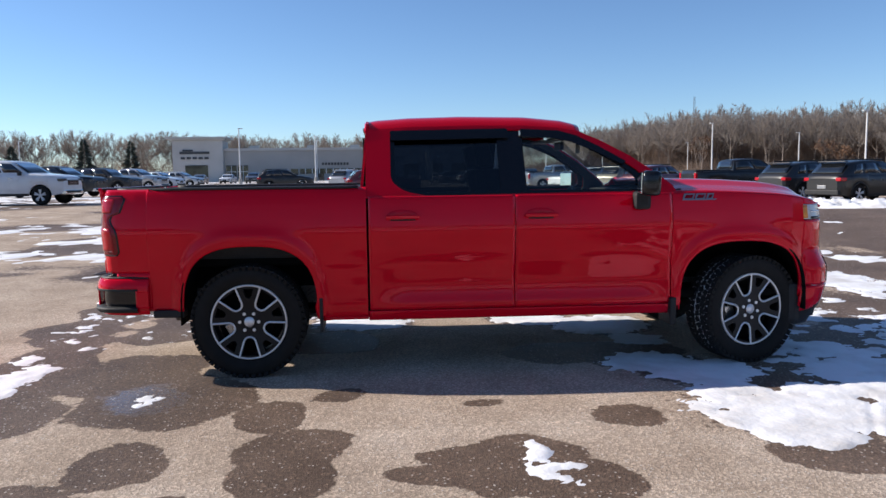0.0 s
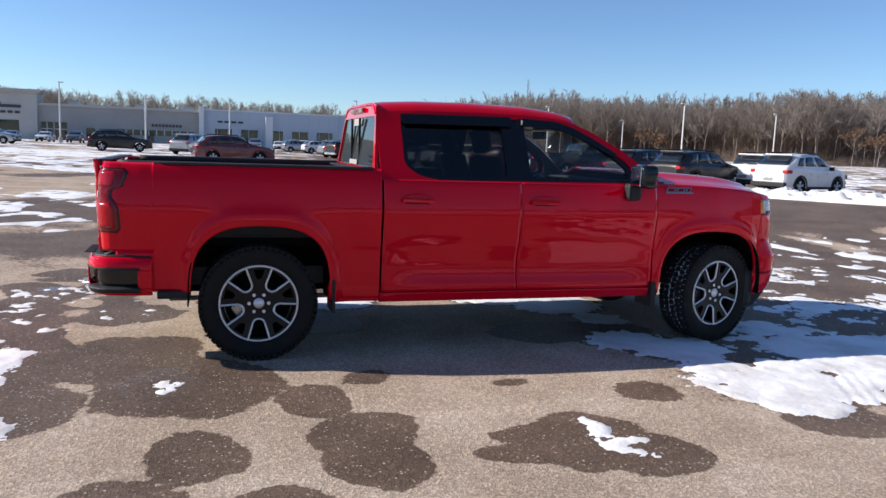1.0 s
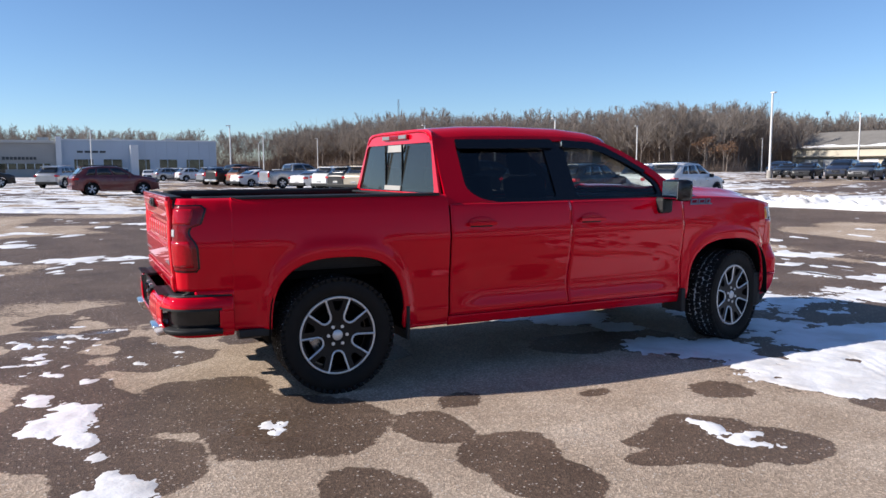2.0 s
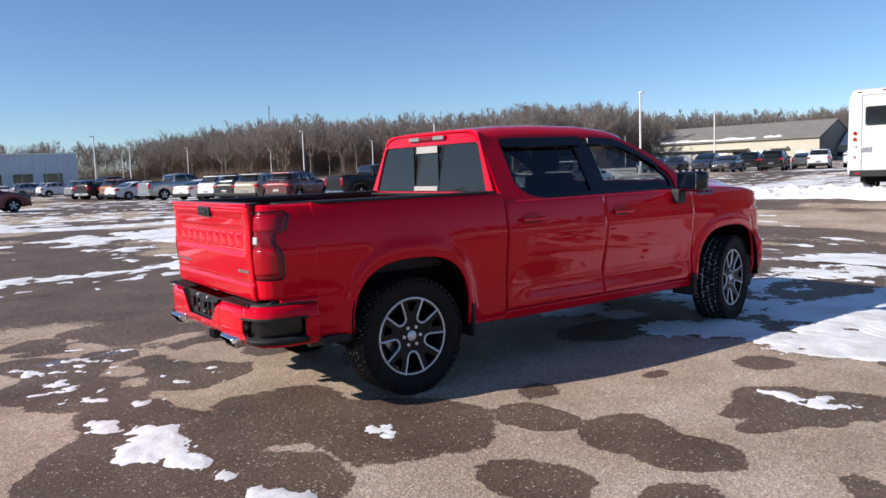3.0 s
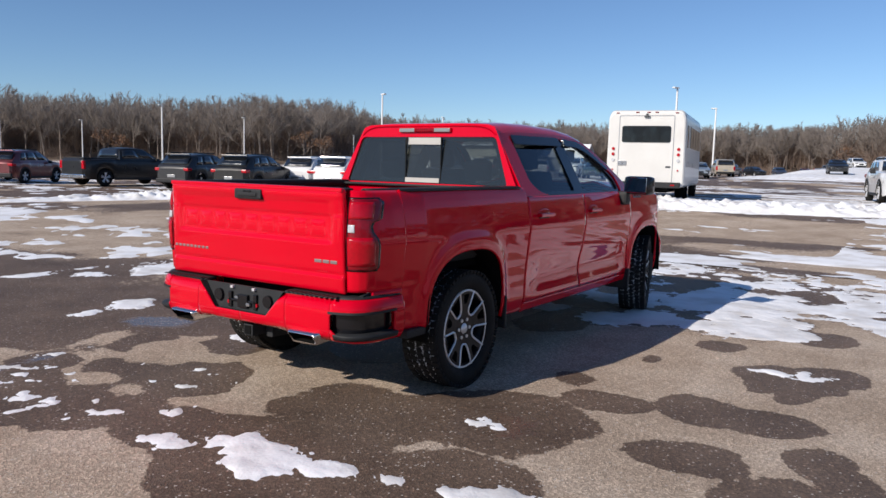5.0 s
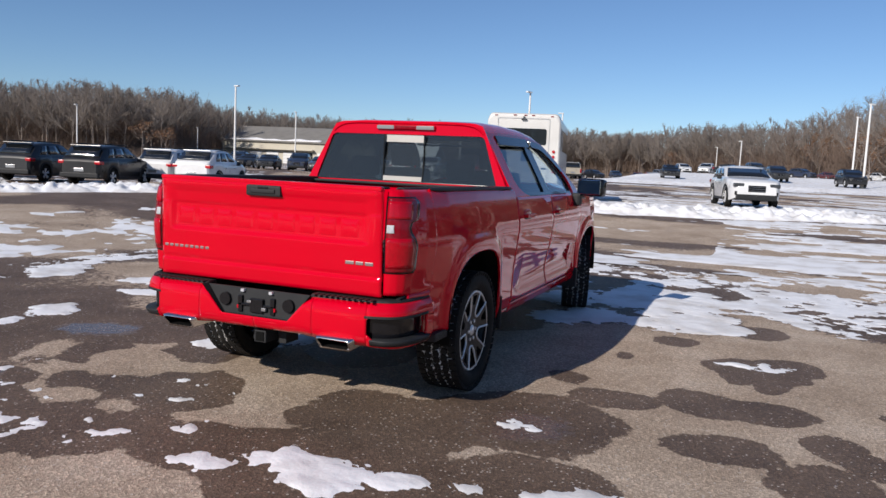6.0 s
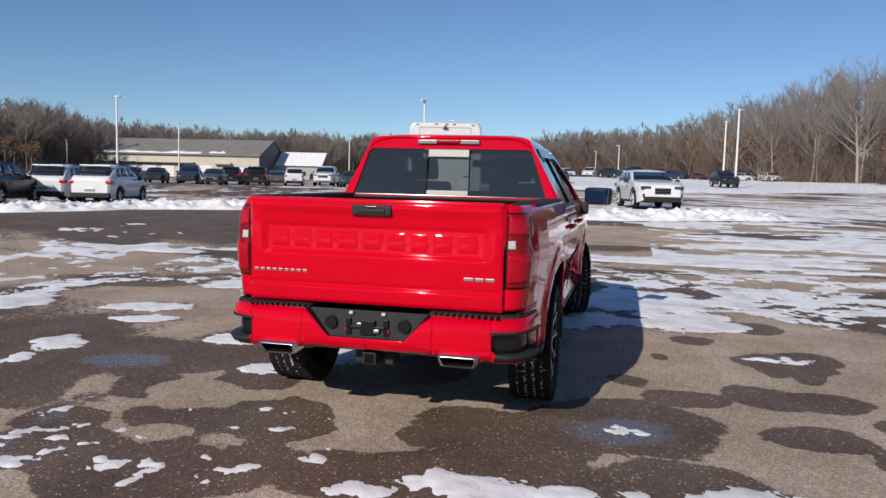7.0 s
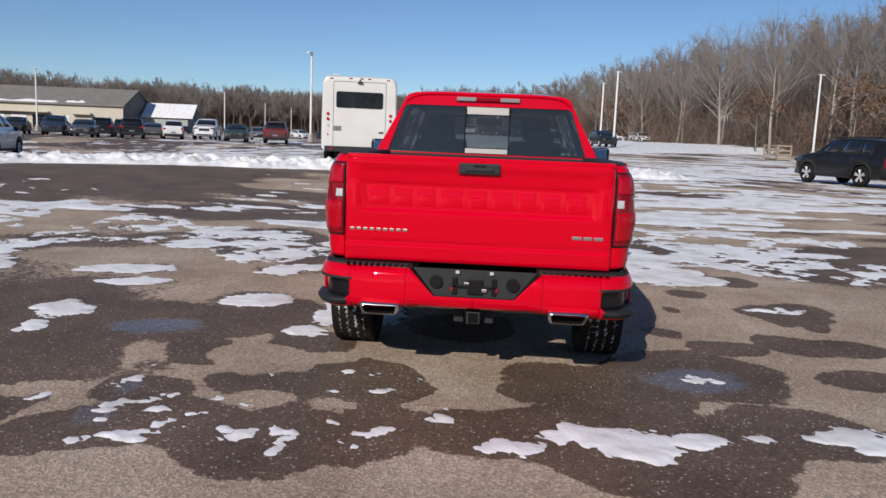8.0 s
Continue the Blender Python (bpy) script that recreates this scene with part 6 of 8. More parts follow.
BED_TOP = 1.384
for sy in (-1, 1):
    c0, a0 = ARCHES[0][0], ARCHES[0][1]
    side_panel("bed_side", -0.70, 0.868, bed_bottom, lambda x: BED_TOP, 110, 40, sy, (c0 - a0, c0 + a0))
    # the rear corner wraps round to the tailgate
    seg = np.concatenate([[0], np.cumsum(np.hypot(*np.diff(PLAN, axis=0).T))])
    s_side = float(np.interp(-0.70, PLAN[4:, 0], seg[4:]))
    fine_s = np.linspace(0, s_side, 60)
    sm_x, sm_y = np.interp(fine_s, seg, PLAN[:, 0]), np.interp(fine_s, seg, PLAN[:, 1])
    for _ in range(3):
        sm_x[1:-1] = (sm_x[:-2] + 2 * sm_x[1:-1] + sm_x[2:]) / 4
        sm_y[1:-1] = (sm_y[:-2] + 2 * sm_y[1:-1] + sm_y[2:]) / 4

    def corner(s, z, out=0.0, sy=sy):
        x, y = float(np.interp(s, fine_s, sm_x)), float(np.interp(s, fine_s, sm_y))
        k = min(1.0, s / 0.22)
        dx, dy = float(np.interp(s + 0.01, fine_s, sm_x)) - x, float(np.interp(s + 0.01, fine_s, sm_y)) - y
        if dx == 0 and dy == 0:
            dx, dy = 0.01, 0
        n = math.hypot(dx, dy)
        nx_, ny_ = -dy / n, dx / n
        ins = z_inset(z) * (0.45 + 0.55 * k)
        return (x + nx_ * (out - ins), sy * (y + ny_ * (out - ins)), z)
    cz = list(np.linspace(0.78, BED_TOP, 30))
    grid_ob("rear_quarter", lambda s, z: corner(s, z), list(np.linspace(0, s_side + 0.004, 44)), cz, RED, TRUCK, flip=(sy > 0), thick=0.015)
    grid_ob("quarter_skirt", lambda s, z: corner(s, z), list(np.linspace(s_side - 0.26, s_side + 0.004, 16)), list(np.linspace(0.50, 0.78, 12)), RED, TRUCK, flip=(sy > 0), thick=0.015)

    # tail lamp: tall, pinched in the middle, wrapping round the corner
    def lamp_edge(z):
        return 0.89 * float(np.interp(z, [0.915, 0.93, 1.06, 1.10, 1.14, 1.17, 1.20, 1.215, 1.31, 1.325, 1.335], [0.225, 0.245, 0.24, 0.225, 0.188, 0.178, 0.195, 0.265, 0.30, 0.296, 0.27]))
    grid_ob("lamp_trim", lambda u, z: corner(u * (lamp_edge(min(max(z, 0.915), 1.335)) + 0.011), z, 0.003), list(np.linspace(0, 1, 20)), list(np.linspace(0.906, 1.344, 40)), BLACK_GLOSS, TRUCK,
            flip=(sy > 0), thick=0.008, label="black gap round the tail lamp")
    lamp = grid_ob("tail_lamp", lambda u, z: corner(0.006 + u * (lamp_edge(z) - 0.006), z, 0.008 * min(1, 8 * min(u, 1 - u) + 0.25)), list(np.linspace(0, 1, 26)),
                   list(np.linspace(0.915, 1.335, 40)), LAMP_DARK, TRUCK, flip=(sy > 0), thick=0.02, label="smoked red tail lamp lens")
    for nm, mt, za, zb_, ua, ub, lb in (("upper_lens", LAMP_RED, 1.218, 1.318, 0.03, 0.72, "bright red upper lens"), ("reverse_lens", LAMP_CLEAR, 1.138, 1.184, 0.05, 0.31, "clear reversing lens"),
                                        ("lower_lens", LAMP_RED, 0.938, 1.11, 0.03, 0.86, "bright red lower lens")):
        grid_ob(nm, lambda u, z, ua=ua, ub=ub: corner(0.006 + (ua + u * (ub - ua)) * (lamp_edge(z) - 0.006), z, 0.0115), list(np.linspace(0, 1, 12)), list(np.linspace(za, zb_, 8)), mt, lamp,
                flip=(sy > 0), thick=0.008, label=lb)
    # cab doors, rocker and front fender
    for nm, xa, xb in (("rear_door", 0.884, 1.9605), ("front_door", 1.9655, 3.1485)):
        side_panel(nm, xa, xb, lambda x: 0.474, lambda x: 1.312, 46, 44, sy)
    side_panel("rocker_panel", 0.874, 3.20, lambda x: 0.395, lambda x: 0.466, 60, 8, sy)
    side_panel("cab_corner", 0.52, 0.872, lambda x: 0.405, lambda x: 0.425, 8, 3, sy)
    c1, a1 = ARCHES[1][0], ARCHES[1][1]
    side_panel("front_fender", 3.1535, 4.199, fender_bottom, fender_top, 100, 36, sy, (c1 - a1, c1 + a1))
    # handles with their painted cups
    for xa in (1.01, 2.03):
        bm = bmesh.new()
        yy = flank(xa + 0.12, 1.16)
        box_bm(bm, xa, xa + 0.245, sy * (yy + 0.022), sy * (yy + 0.040), 1.148, 1.178, 0.008)
        box_bm(bm, xa + 0.005, xa + 0.03, sy * (yy - 0.005), sy * (yy + 0.03), 1.150, 1.176, 0.005)
        box_bm(bm, xa + 0.215, xa + 0.24, sy * (yy - 0.005), sy * (yy + 0.03), 1.150, 1.176, 0.005)
        part("door_handle", bm, RED, TRUCK, "body-coloured pull handle")
        # black strip put in for the shade under the handle
        boxes("handle_shade_strip", [(xa + 0.03, xa + 0.215, sy * (yy + 0.002), sy * (yy + 0.007), 1.135, 1.150)], BLACK_PLASTIC, TRUCK, bevel=0.002)
        bm = bmesh.new()
        bmesh.ops.create_uvsphere(bm, u_segments=20, v_segments=10, radius=1)
        bmesh.ops.transform(bm, matrix=Matrix.Translation((xa + 0.12, sy * (yy - 0.004), 1.165)) @ Matrix.Diagonal((0.115, 0.008, 0.05, 1)), verts=bm.verts)
        part("handle_cup", bm, RED, TRUCK, smooth=True)
    # wheel wells
    for cx, a, zc, zt in ARCHES:
        us = np.linspace(0, math.pi, 26)

        def well(u, v, cx=cx, a=a, zt=zt, sy=sy):
            x = cx - math.cos(u) * (a + 0.012)
            e = abs(math.cos(u))
            z = 0.40 + (zt + 0.012 - 0.40) * (1 - e ** 2.6) ** 0.3
            return (x, sy * (0.985 - 0.46 * v), z)
        grid_ob("wheel_well", well, list(us), [0, 0.25, 0.5, 0.75, 1.0], WELL, TRUCK, flip=(sy < 0), thick=0.01, label="black wheel-well liner")
        boxes("inner_fender", [(cx - a - 0.02, cx + a + 0.02, sy * 0.50, sy * 0.53, 0.42, zt + 0.02)], WELL, TRUCK, bevel=0.01)
    # mud flaps ahead of the rear wheel and behind the front wheel
    boxes("mud_flap", [(0.515, 0.54, sy * 0.74, sy * 1.01, 0.33, 0.58)], BLACK_PLASTIC, TRUCK, bevel=0.01)
    boxes("mud_flap", [(3.14, 3.19, sy * 0.76, sy * 1.01, 0.31, 0.52)], BLACK_PLASTIC, TRUCK, bevel=0.012)
    boxes("rear_valance", [(-0.68, -0.46, sy * 0.86, sy * 0.975, 0.455, 0.51)], BLACK_PLASTIC, TRUCK, bevel=0.012)
    boxes("air_dam", [(4.10, 4.215, sy * 0.60, sy * 0.93, 0.265, 0.60)], BLACK_PLASTIC, TRUCK, bevel=0.05)

# black backing behind the panel seams and bed gap, added to stop light showing through
for sy in (-1, 1):
    for sx, zt in ((0.876, 1.30), (1.963, 1.295), (3.151, 1.29)):
        boxes("seam_backing", [(sx - 0.03, sx + 0.03, sy * 0.90, sy * 0.935, 0.42, zt)], WELL, TRUCK, "black backing strip behind the gap between body panels", 0.004)
boxes("bed_gap_filler", [(0.80, 0.85, -0.93, 0.93, 0.45, 1.36)], WELL, TRUCK, bevel=0.004)
# tailgate
TG_X = -1.056


def tailgate_x(y, z):
    """Depth of the tailgate's sculpted outer face."""
    k = float(np.interp(z, [0.765, 0.785, 0.862, 0.876, 0.90, 1.06, 1.075, 1.225, 1.24, 1.30, 1.325, 1.345, 1.375, 1.388], [0.0, 0.012, 0.019, 0.004, 0.014, 0.024, 0.010, 0.004, 0.012, 0.020, 0.030, 0.036, 0.034, 0.018]))
    flat = float(np.interp(z, [0.9, 1.06, 1.075, 1.225, 1.24, 1.32], [0.014, 0.024, 0.026, 0.026, 0.022, 0.030]))
    e = smooth01((abs(y) - 0.66) / 0.06)
    if 0.9 < z < 1.32:
        k = float(k * (1 - e) + flat * e)
    return TG_X - k * (1 - 0.5 * float(smooth01((abs(y) - 0.74) / 0.05)))


tailgate = grid_ob("tailgate", lambda y, z: (tailgate_x(y, z), y, z), list(np.linspace(-0.784, 0.784, 90)), list(np.linspace(0.765, 1.388, 70)), RED, TRUCK, flip=True, thick=0.03,
                   label="sunlit red tailgate with embossed plain bars")
boxes("tailgate_cap", [(-1.062, -0.985, -0.782, 0.782, 1.382, 1.396)], BLACK_PLASTIC, tailgate, "black plastic top cap", 0.007)
bm = bmesh.new()
box_bm(bm, -1.104, -1.06, -0.122, 0.122, 1.300, 1.366, 0.012)
part("handle_bezel", bm, BLACK_PLASTIC, tailgate, "black tailgate handle housing")
boxes("tailgate_latch", [(-1.112, -1.09, -0.085, 0.085, 1.318, 1.343)], BLACK_PLASTIC, tailgate, "black pull", 0.006)
boxes("lock_badge", [(-1.109, -1.10, -0.035, 0.035, 1.346, 1.357)], BLACK_GLOSS, tailgate, bevel=0.002)
# embossed row and the small badges, as plain shapes
y0 = 0.648
for wdt in (0.118, 0.110, 0.104, 0.128, 0.112, 0.120, 0.104, 0.112, 0.118):
    grid_ob("embossed_bar", lambda u, z, y0=y0, wdt=wdt: (tailgate_x(y0 - wdt * u, z) - 0.0005 - 0.0034 * min(1, 9 * min(u, 1 - u), (z - 1.098) / 0.012, (1.203 - z) / 0.012), y0 - wdt * u, z),
            [0, 0.07, 0.145, 0.5, 0.855, 0.93, 1], [1.098, 1.104, 1.11, 1.15, 1.191, 1.197, 1.203], RED, tailgate, flip=False)
    y0 -= wdt + 0.0315
for i in range(9):
    y0 = 0.755 - i * 0.0395
    boxes("badge_bar", [(-1.077, -1.06, y0 - 0.027, y0, 0.945, 0.962)], BADGE_GREY, tailgate, bevel=0.003)
for i, (ya, yb) in enumerate(((-0.555, -0.612), (-0.622, -0.672), (-0.682, -0.735))):
    boxes("trim_badge", [(-1.077, -1.06, yb, ya, 0.944, 0.964)], BADGE_GREY, tailgate, bevel=0.003)
boxes("spoiler_lip", [(-1.090, -1.055, -0.778, 0.778, 1.370, 1.397)], RED, tailgate, bevel=0.009)

# bed
BED_IN = 0.80
bed = boxes("bed_floor", [(-0.98, 0.78, -BED_IN, BED_IN, 0.86, 0.90)], BED_LINER, TRUCK, "black sprayed bed floor")
for i in range(9):
    boxes("floor_rib", [(-0.95, 0.76, -0.68 + i * 0.17 - 0.04, -0.68 + i * 0.17 + 0.04, 0.90, 0.912)], BED_LINER, bed, bevel=0.004)
for sy in (-1, 1):
    boxes("bed_inner_wall", [(-0.985, 0.80, sy * BED_IN, sy * (BED_IN + 0.03), 0.88, 1.375)], BED_LINER, TRUCK, bevel=0.01)
    boxes("wheel_box", [(-0.50, 0.52, sy * 0.60, sy * 0.80, 0.90, 1.08)], BED_LINER, TRUCK, bevel=0.05)

    def rail(u, v, sy=sy):
        x = -0.93 + u * 1.74
        w0, w1 = BED_IN - 0.012, half_width(max(x, -0.93)) - 0.066 - 0.03 * float(smooth01((-0.6 - x) / 0.2))
        prof = [(w0, 1.345), (w0 + 0.004, 1.388), (w0 + 0.02, 1.395), (w1 - 0.02, 1.395), (w1, 1.39), (w1 + 0.004, 1.376)]
        y, z = prof[v]
        return (x, sy * y, z)
    grid_ob("bed_rail_cap", rail, list(np.linspace(0, 1, 24)), list(range(6)), BLACK_PLASTIC, TRUCK, flip=(sy < 0), thick=0.01, label="black plastic bed rail cap")
    # tie-down hooks
    for x in (-0.8, 0.6):
        bm = bmesh.new()
        cyl_bm(bm, (x - 0.04, sy * 0.785, 1.25), (x + 0.04, sy * 0.785, 1.25), 0.01, seg=8)
        part("tie_down", bm, STEEL, TRUCK)
boxes("bed_front_wall", [(0.78, 0.80, -0.93, 0.93, 0.88, 1.375)], RED, TRUCK, bevel=0.006)
boxes("front_rail_cap", [(0.74, 0.812, -0.80, 0.80, 1.358, 1.378)], BLACK_PLASTIC, TRUCK, bevel=0.008)

# cab: upper sides
BELT = 1.306


def cab_y(z):
    return 0.958 - 0.548 * (z - 1.30)


def cab_side(sy, off=0.0):
    c = math.atan(0.548)
    return lambda x, z: (x, sy * (cab_y(z) - 0.012 * float(smooth01((1.25 - x) / 0.5)) + off * math.cos(c)), z + off * math.sin(c))


OUTER = [(0.868, BELT), (0.868, 1.55), (0.885, 1.80), (1.2, 1.822), (1.7, 1.830), (2.1, 1.826), (2.35, 1.808), (2.5, 1.778), (2.66, 1.71), (2.88, 1.585), (3.06, 1.452), (3.17, 1.36), (3.19, BELT)]
DLO = [(1.052, 1.415), (1.052, 1.782), (2.05, 1.795), (2.34, 1.778), (2.47, 1.742), (2.64, 1.658), (2.83, 1.545), (2.95, 1.455), (2.965, 1.318), (1.26, 1.318), (1.15, 1.34)]
REAR_PANE = [(1.085, 1.425), (1.085, 1.755), (1.865, 1.768), (1.865, 1.342), (1.27, 1.342), (1.17, 1.362)]
FRONT_PANE = [(2.062, 1.342), (2.062, 1.77), (2.32, 1.752), (2.45, 1.715), (2.62, 1.633), (2.80, 1.52), (2.90, 1.44), (2.915, 1.342)]
for sy in (-1, 1):
    plate("cab_side_frame", OUTER, [round_poly(DLO, 0.05)], cab_side(sy), RED, TRUCK, 0.03)
    plate("pillar_trim", OUTER, [round_poly(DLO, 0.05)], cab_side(sy, -0.055), INTERIOR, TRUCK, 0.008, "dark pillar trim")
    wf = plate("window_surround", round_poly(DLO, 0.05), [round_poly(REAR_PANE, 0.04), round_poly(FRONT_PANE, 0.04)], cab_side(sy, -0.008), BLACK_GLOSS, TRUCK, 0.02, "gloss black window surround")
    plate("rear_window", round_poly(REAR_PANE, 0.04), [], cab_side(sy, -0.014), GLASS_DARK, wf, 0, "dark privacy glass")
    plate("front_window", round_poly(FRONT_PANE, 0.04), [], cab_side(sy, -0.014), GLASS_CLEAR, wf, 0, "lightly tinted side glass")
    # smoked rain visors over the windows
    plate("rain_visor", round_poly([(1.06, 1.715), (1.05, 1.788), (1.95, 1.800), (1.96, 1.728)], 0.02), [], cab_side(sy, 0.022), BLACK_GLOSS, TRUCK, 0.006, "smoked plastic rain visor")
    plate("rain_visor", round_poly([(2.05, 1.735), (2.05, 1.798), (2.34, 1.782), (2.48, 1.742), (2.65, 1.655), (2.84, 1.54), (2.80, 1.52), (2.60, 1.625), (2.43, 1.695), (2.30, 1.725)], 0.01), [], cab_side(sy, 0.02),
          BLACK_GLOSS, TRUCK, 0.006, "smoked plastic rain visor")
    boxes("visor_clip", [(2.035, 2.047, sy * (cab_y(1.775) + 0.004), sy * (cab_y(1.775) + 0.03), 1.755, 1.795)], CHROME, TRUCK, bevel=0.003)
    # belt moulding
    boxes("belt_moulding", [(1.2, 2.97, sy * (cab_y(1.31) - 0.012), sy * (cab_y(1.31) + 0.012), 1.300, 1.318)], BLACK_GLOSS, TRUCK, bevel=0.004)
    # shoulder between door top and glass
    grid_ob("shoulder", lambda x, v, sy=sy: (x, sy * (flank(x, 1.312) * (1 - v) + (cab_y(BELT) - 0.004) * v), 1.312 - 0.006 * v + 0.004 * math.sin(v * math.pi)), list(np.linspace(0.868, 3.2, 30)), [0, 0.25, 0.5, 0.75, 1.0], RED, TRUCK,
            flip=(sy > 0), thick=0.01)
    # door mirror
    mir = boxes("mirror_arm", [(2.85, 2.97, sy * 0.90, sy * 1.06, 1.19, 1.325)], BLACK_PLASTIC, TRUCK, "black mirror foot", 0.03)
    mirror_m = pose(2.90, sy * 1.155, 1.388, 0, 2, 13 * sy)
    bm = bmesh.new()
    box_bm(bm, -0.05, 0.085, -0.142, 0.142, -0.09, 0.09, 0.038, m=mirror_m)
    part("mirror_shell", bm, BLACK_GLOSS, mir, "gloss black mirror housing", True)
    bm = bmesh.new()
    box_bm(bm, -0.056, -0.048, -0.122, 0.122, -0.074, 0.074, 0.0035, m=mirror_m)
    part("mirror_glass", bm, MIRROR, mir, "silvered mirror glass")


def roof_z(x):
    return float(np.interp(x, [0.86, 0.95, 1.2, 1.6, 2.1, 2.4, 2.55], [1.878, 1.895, 1.913, 1.923, 1.915, 1.885, 1.845]))


def roof_edge(x):
    return float(np.interp(x, [p[0] for p in OUTER[2:9]], [p[1] for p in OUTER[2:9]]))


def roof(x, v):
    ze = roof_edge(max(x, 0.885))
    ye = cab_y(ze) + 0.004
    y = ye * v
    k = 1 - abs(v) ** 10
    # two shallow ribs along the roof
    rib = -0.006 * math.exp(-((abs(y) - 0.33) / 0.05) ** 2)
    return (x, y, ze + (roof_z(x) - ze + rib * min(1, max(0, (x - 0.95) / 0.1))) * k)


grid_ob("roof", roof, list(np.linspace(0.862, 2.52, 40)), [math.sin(math.pi / 2 * t) for t in np.linspace(-1, 1, 41)], RED, TRUCK, flip=False, thick=0.02, label="red cab roof")

# windscreen


def screen(u, v):
    z = 1.34 + (roof_z(2.53) - 1.34) * u
    x = 3.34 - (3.34 - 2.52) * u
    half = (cab_y(z) - 0.02)
    return (x - 0.17 * (1 - u) * v * v - 0.03 * u * v * v, half * v, z - 0.03 * u * v * v)


grid_ob("windscreen", screen, list(np.linspace(0, 1, 10)), list(np.linspace(-1, 1, 17)), GLASS_CLEAR, TRUCK, flip=True, label="clear windscreen")

# cab rear


def rear_plane(y, z):
    return (0.838 + 0.05 * (z - 1.39) / 0.45 + 0.03 * (1 - abs(y)) * 0 - 0.014 * (1 - (y / 0.9) ** 2), y, z)


REAR_OUT = [(-0.955, 0.95), (-0.955, 1.31), (-0.89, 1.40), (-0.69, 1.81), (-0.665, 1.855), (-0.60, 1.876), (-0.35, 1.886), (0.35, 1.886), (0.60, 1.876), (0.665, 1.855), (0.69, 1.81), (0.89, 1.40), (0.955, 1.31), (0.955, 0.95)]
REAR_GLASS = [(-0.82, 1.385), (-0.69, 1.755), (-0.66, 1.775), (0.66, 1.775), (0.69, 1.755), (0.82, 1.385)]
plate("cab_back_trim", REAR_OUT, [round_poly(REAR_GLASS, 0.03)], lambda y, z: (rear_plane(y, z)[0] + 0.045, y * 0.93, z - 0.015), INTERIOR, TRUCK, 0.01)
plate("cab_back", REAR_OUT, [round_poly(REAR_GLASS, 0.03)], rear_plane, RED, TRUCK, 0.02)


def rp(off):
    return lambda y, z: (rear_plane(y, z)[0] + off, y, z)


for sy in (-1, 1):
    plate("back_window", [(sy * 0.82, 1.385), (sy * 0.69, 1.755), (sy * 0.66, 1.775), (sy * 0.18, 1.775), (sy * 0.18, 1.385)], [], rp(0.004), GLASS_BACK, TRUCK, 0, "grey-tinted rear glass with a pale sheen mixed in")
    boxes("slider_rail", [(0.832, 0.852, sy * 0.176, sy * 0.186, 1.385, 1.772)], BLACK_GLOSS, TRUCK, bevel=0.003)
plate("sliding_window", [(-0.176, 1.385), (-0.176, 1.775), (0.176, 1.775), (0.176, 1.385)], [], rp(0.012), GLASS_MID, TRUCK, 0, "lighter centre sliding pane")
boxes("window_gasket", [(0.826, 0.85, -0.825, 0.825, 1.376, 1.392)], BLACK_GLOSS, TRUCK, bevel=0.004)
# pale strips laid on; the upper paints brightness seen through the pane
PALE_BAND = surf("pale_band", (0.42, 0.40, 0.37), 0.4)
plate("slider_top_band", [(-0.174, 1.712), (-0.174, 1.770), (0.174, 1.770), (0.174, 1.712)], [], rp(-0.004), PALE_BAND, TRUCK, 0.003, "pale strip added over the sliding pane")
plate("slider_low_band", [(-0.174, 1.394), (-0.174, 1.432), (0.174, 1.432), (0.174, 1.394)], [], rp(-0.004), PALE_BAND, TRUCK, 0.003, "pale strip added over the sliding pane")
LENS_GREY = surf("grey_clear_lens", (0.24, 0.245, 0.25), 0.2, 0.0, 0.4)
lampbar = boxes("high_brake_lamp", [(0.845, 0.90, -0.265, 0.265, 1.812, 1.852)], RED, TRUCK, "high brake lamp bar", 0.012)
boxes("brake_lens", [(0.838, 0.86, -0.095, 0.095, 1.817, 1.847)], LAMP_DARK, lampbar, "smoked red lens", 0.006)
for sy in (-1, 1):
    boxes("cargo_lens", [(0.838, 0.86, sy * 0.10, sy * 0.258, 1.816, 1.848)], LENS_GREY, lampbar, "clear cargo light lens", 0.006)

# hood, grille and front


def hood(x, v):
    w = half_width(x) - 0.075
    y = w * v
    ze = fender_top(x) + 0.0
    crown = 0.075 * (1 - abs(v) ** 2.5) + 0.03 * math.exp(-((abs(v) - 0.62) / 0.1) ** 2)
    return (x, y, ze + crown * float(smooth01((4.50 - x) / 0.25)) + 0.012 * (1 - abs(v) ** 8))


grid_ob("hood", hood, list(np.linspace(3.16, 4.42, 36)), list(np.linspace(-1, 1, 41)), RED, TRUCK, thick=0.02, label="red hood with raised sides")
grid_ob("cowl", lambda u, v: (3.12 + 0.24 * u - 0.12 * v * v, 0.93 * v, 1.315 + 0.025 * u), [0, 0.5, 1], list(np.linspace(-1, 1, 13)), BLACK_PLASTIC, TRUCK, thick=0.02)
front = boxes("grille", [(4.24, 4.47, -0.62, 0.62, 0.60, 1.20)], BLACK_GLOSS, TRUCK, "black front grille", 0.05)
for i in range(5):
    boxes("grille_bar", [(4.46, 4.51, -0.62, 0.62, 0.78 + i * 0.07, 0.80 + i * 0.07)], BLACK_PLASTIC, front, bevel=0.006)
NOSE = np.array([(4.19, 0.957), (4.27, 0.935), (4.33, 0.905), (4.38, 0.865), (4.425, 0.80), (4.46, 0.70), (4.50, 0.50), (4.53, 0.25), (4.535, 0.0)])
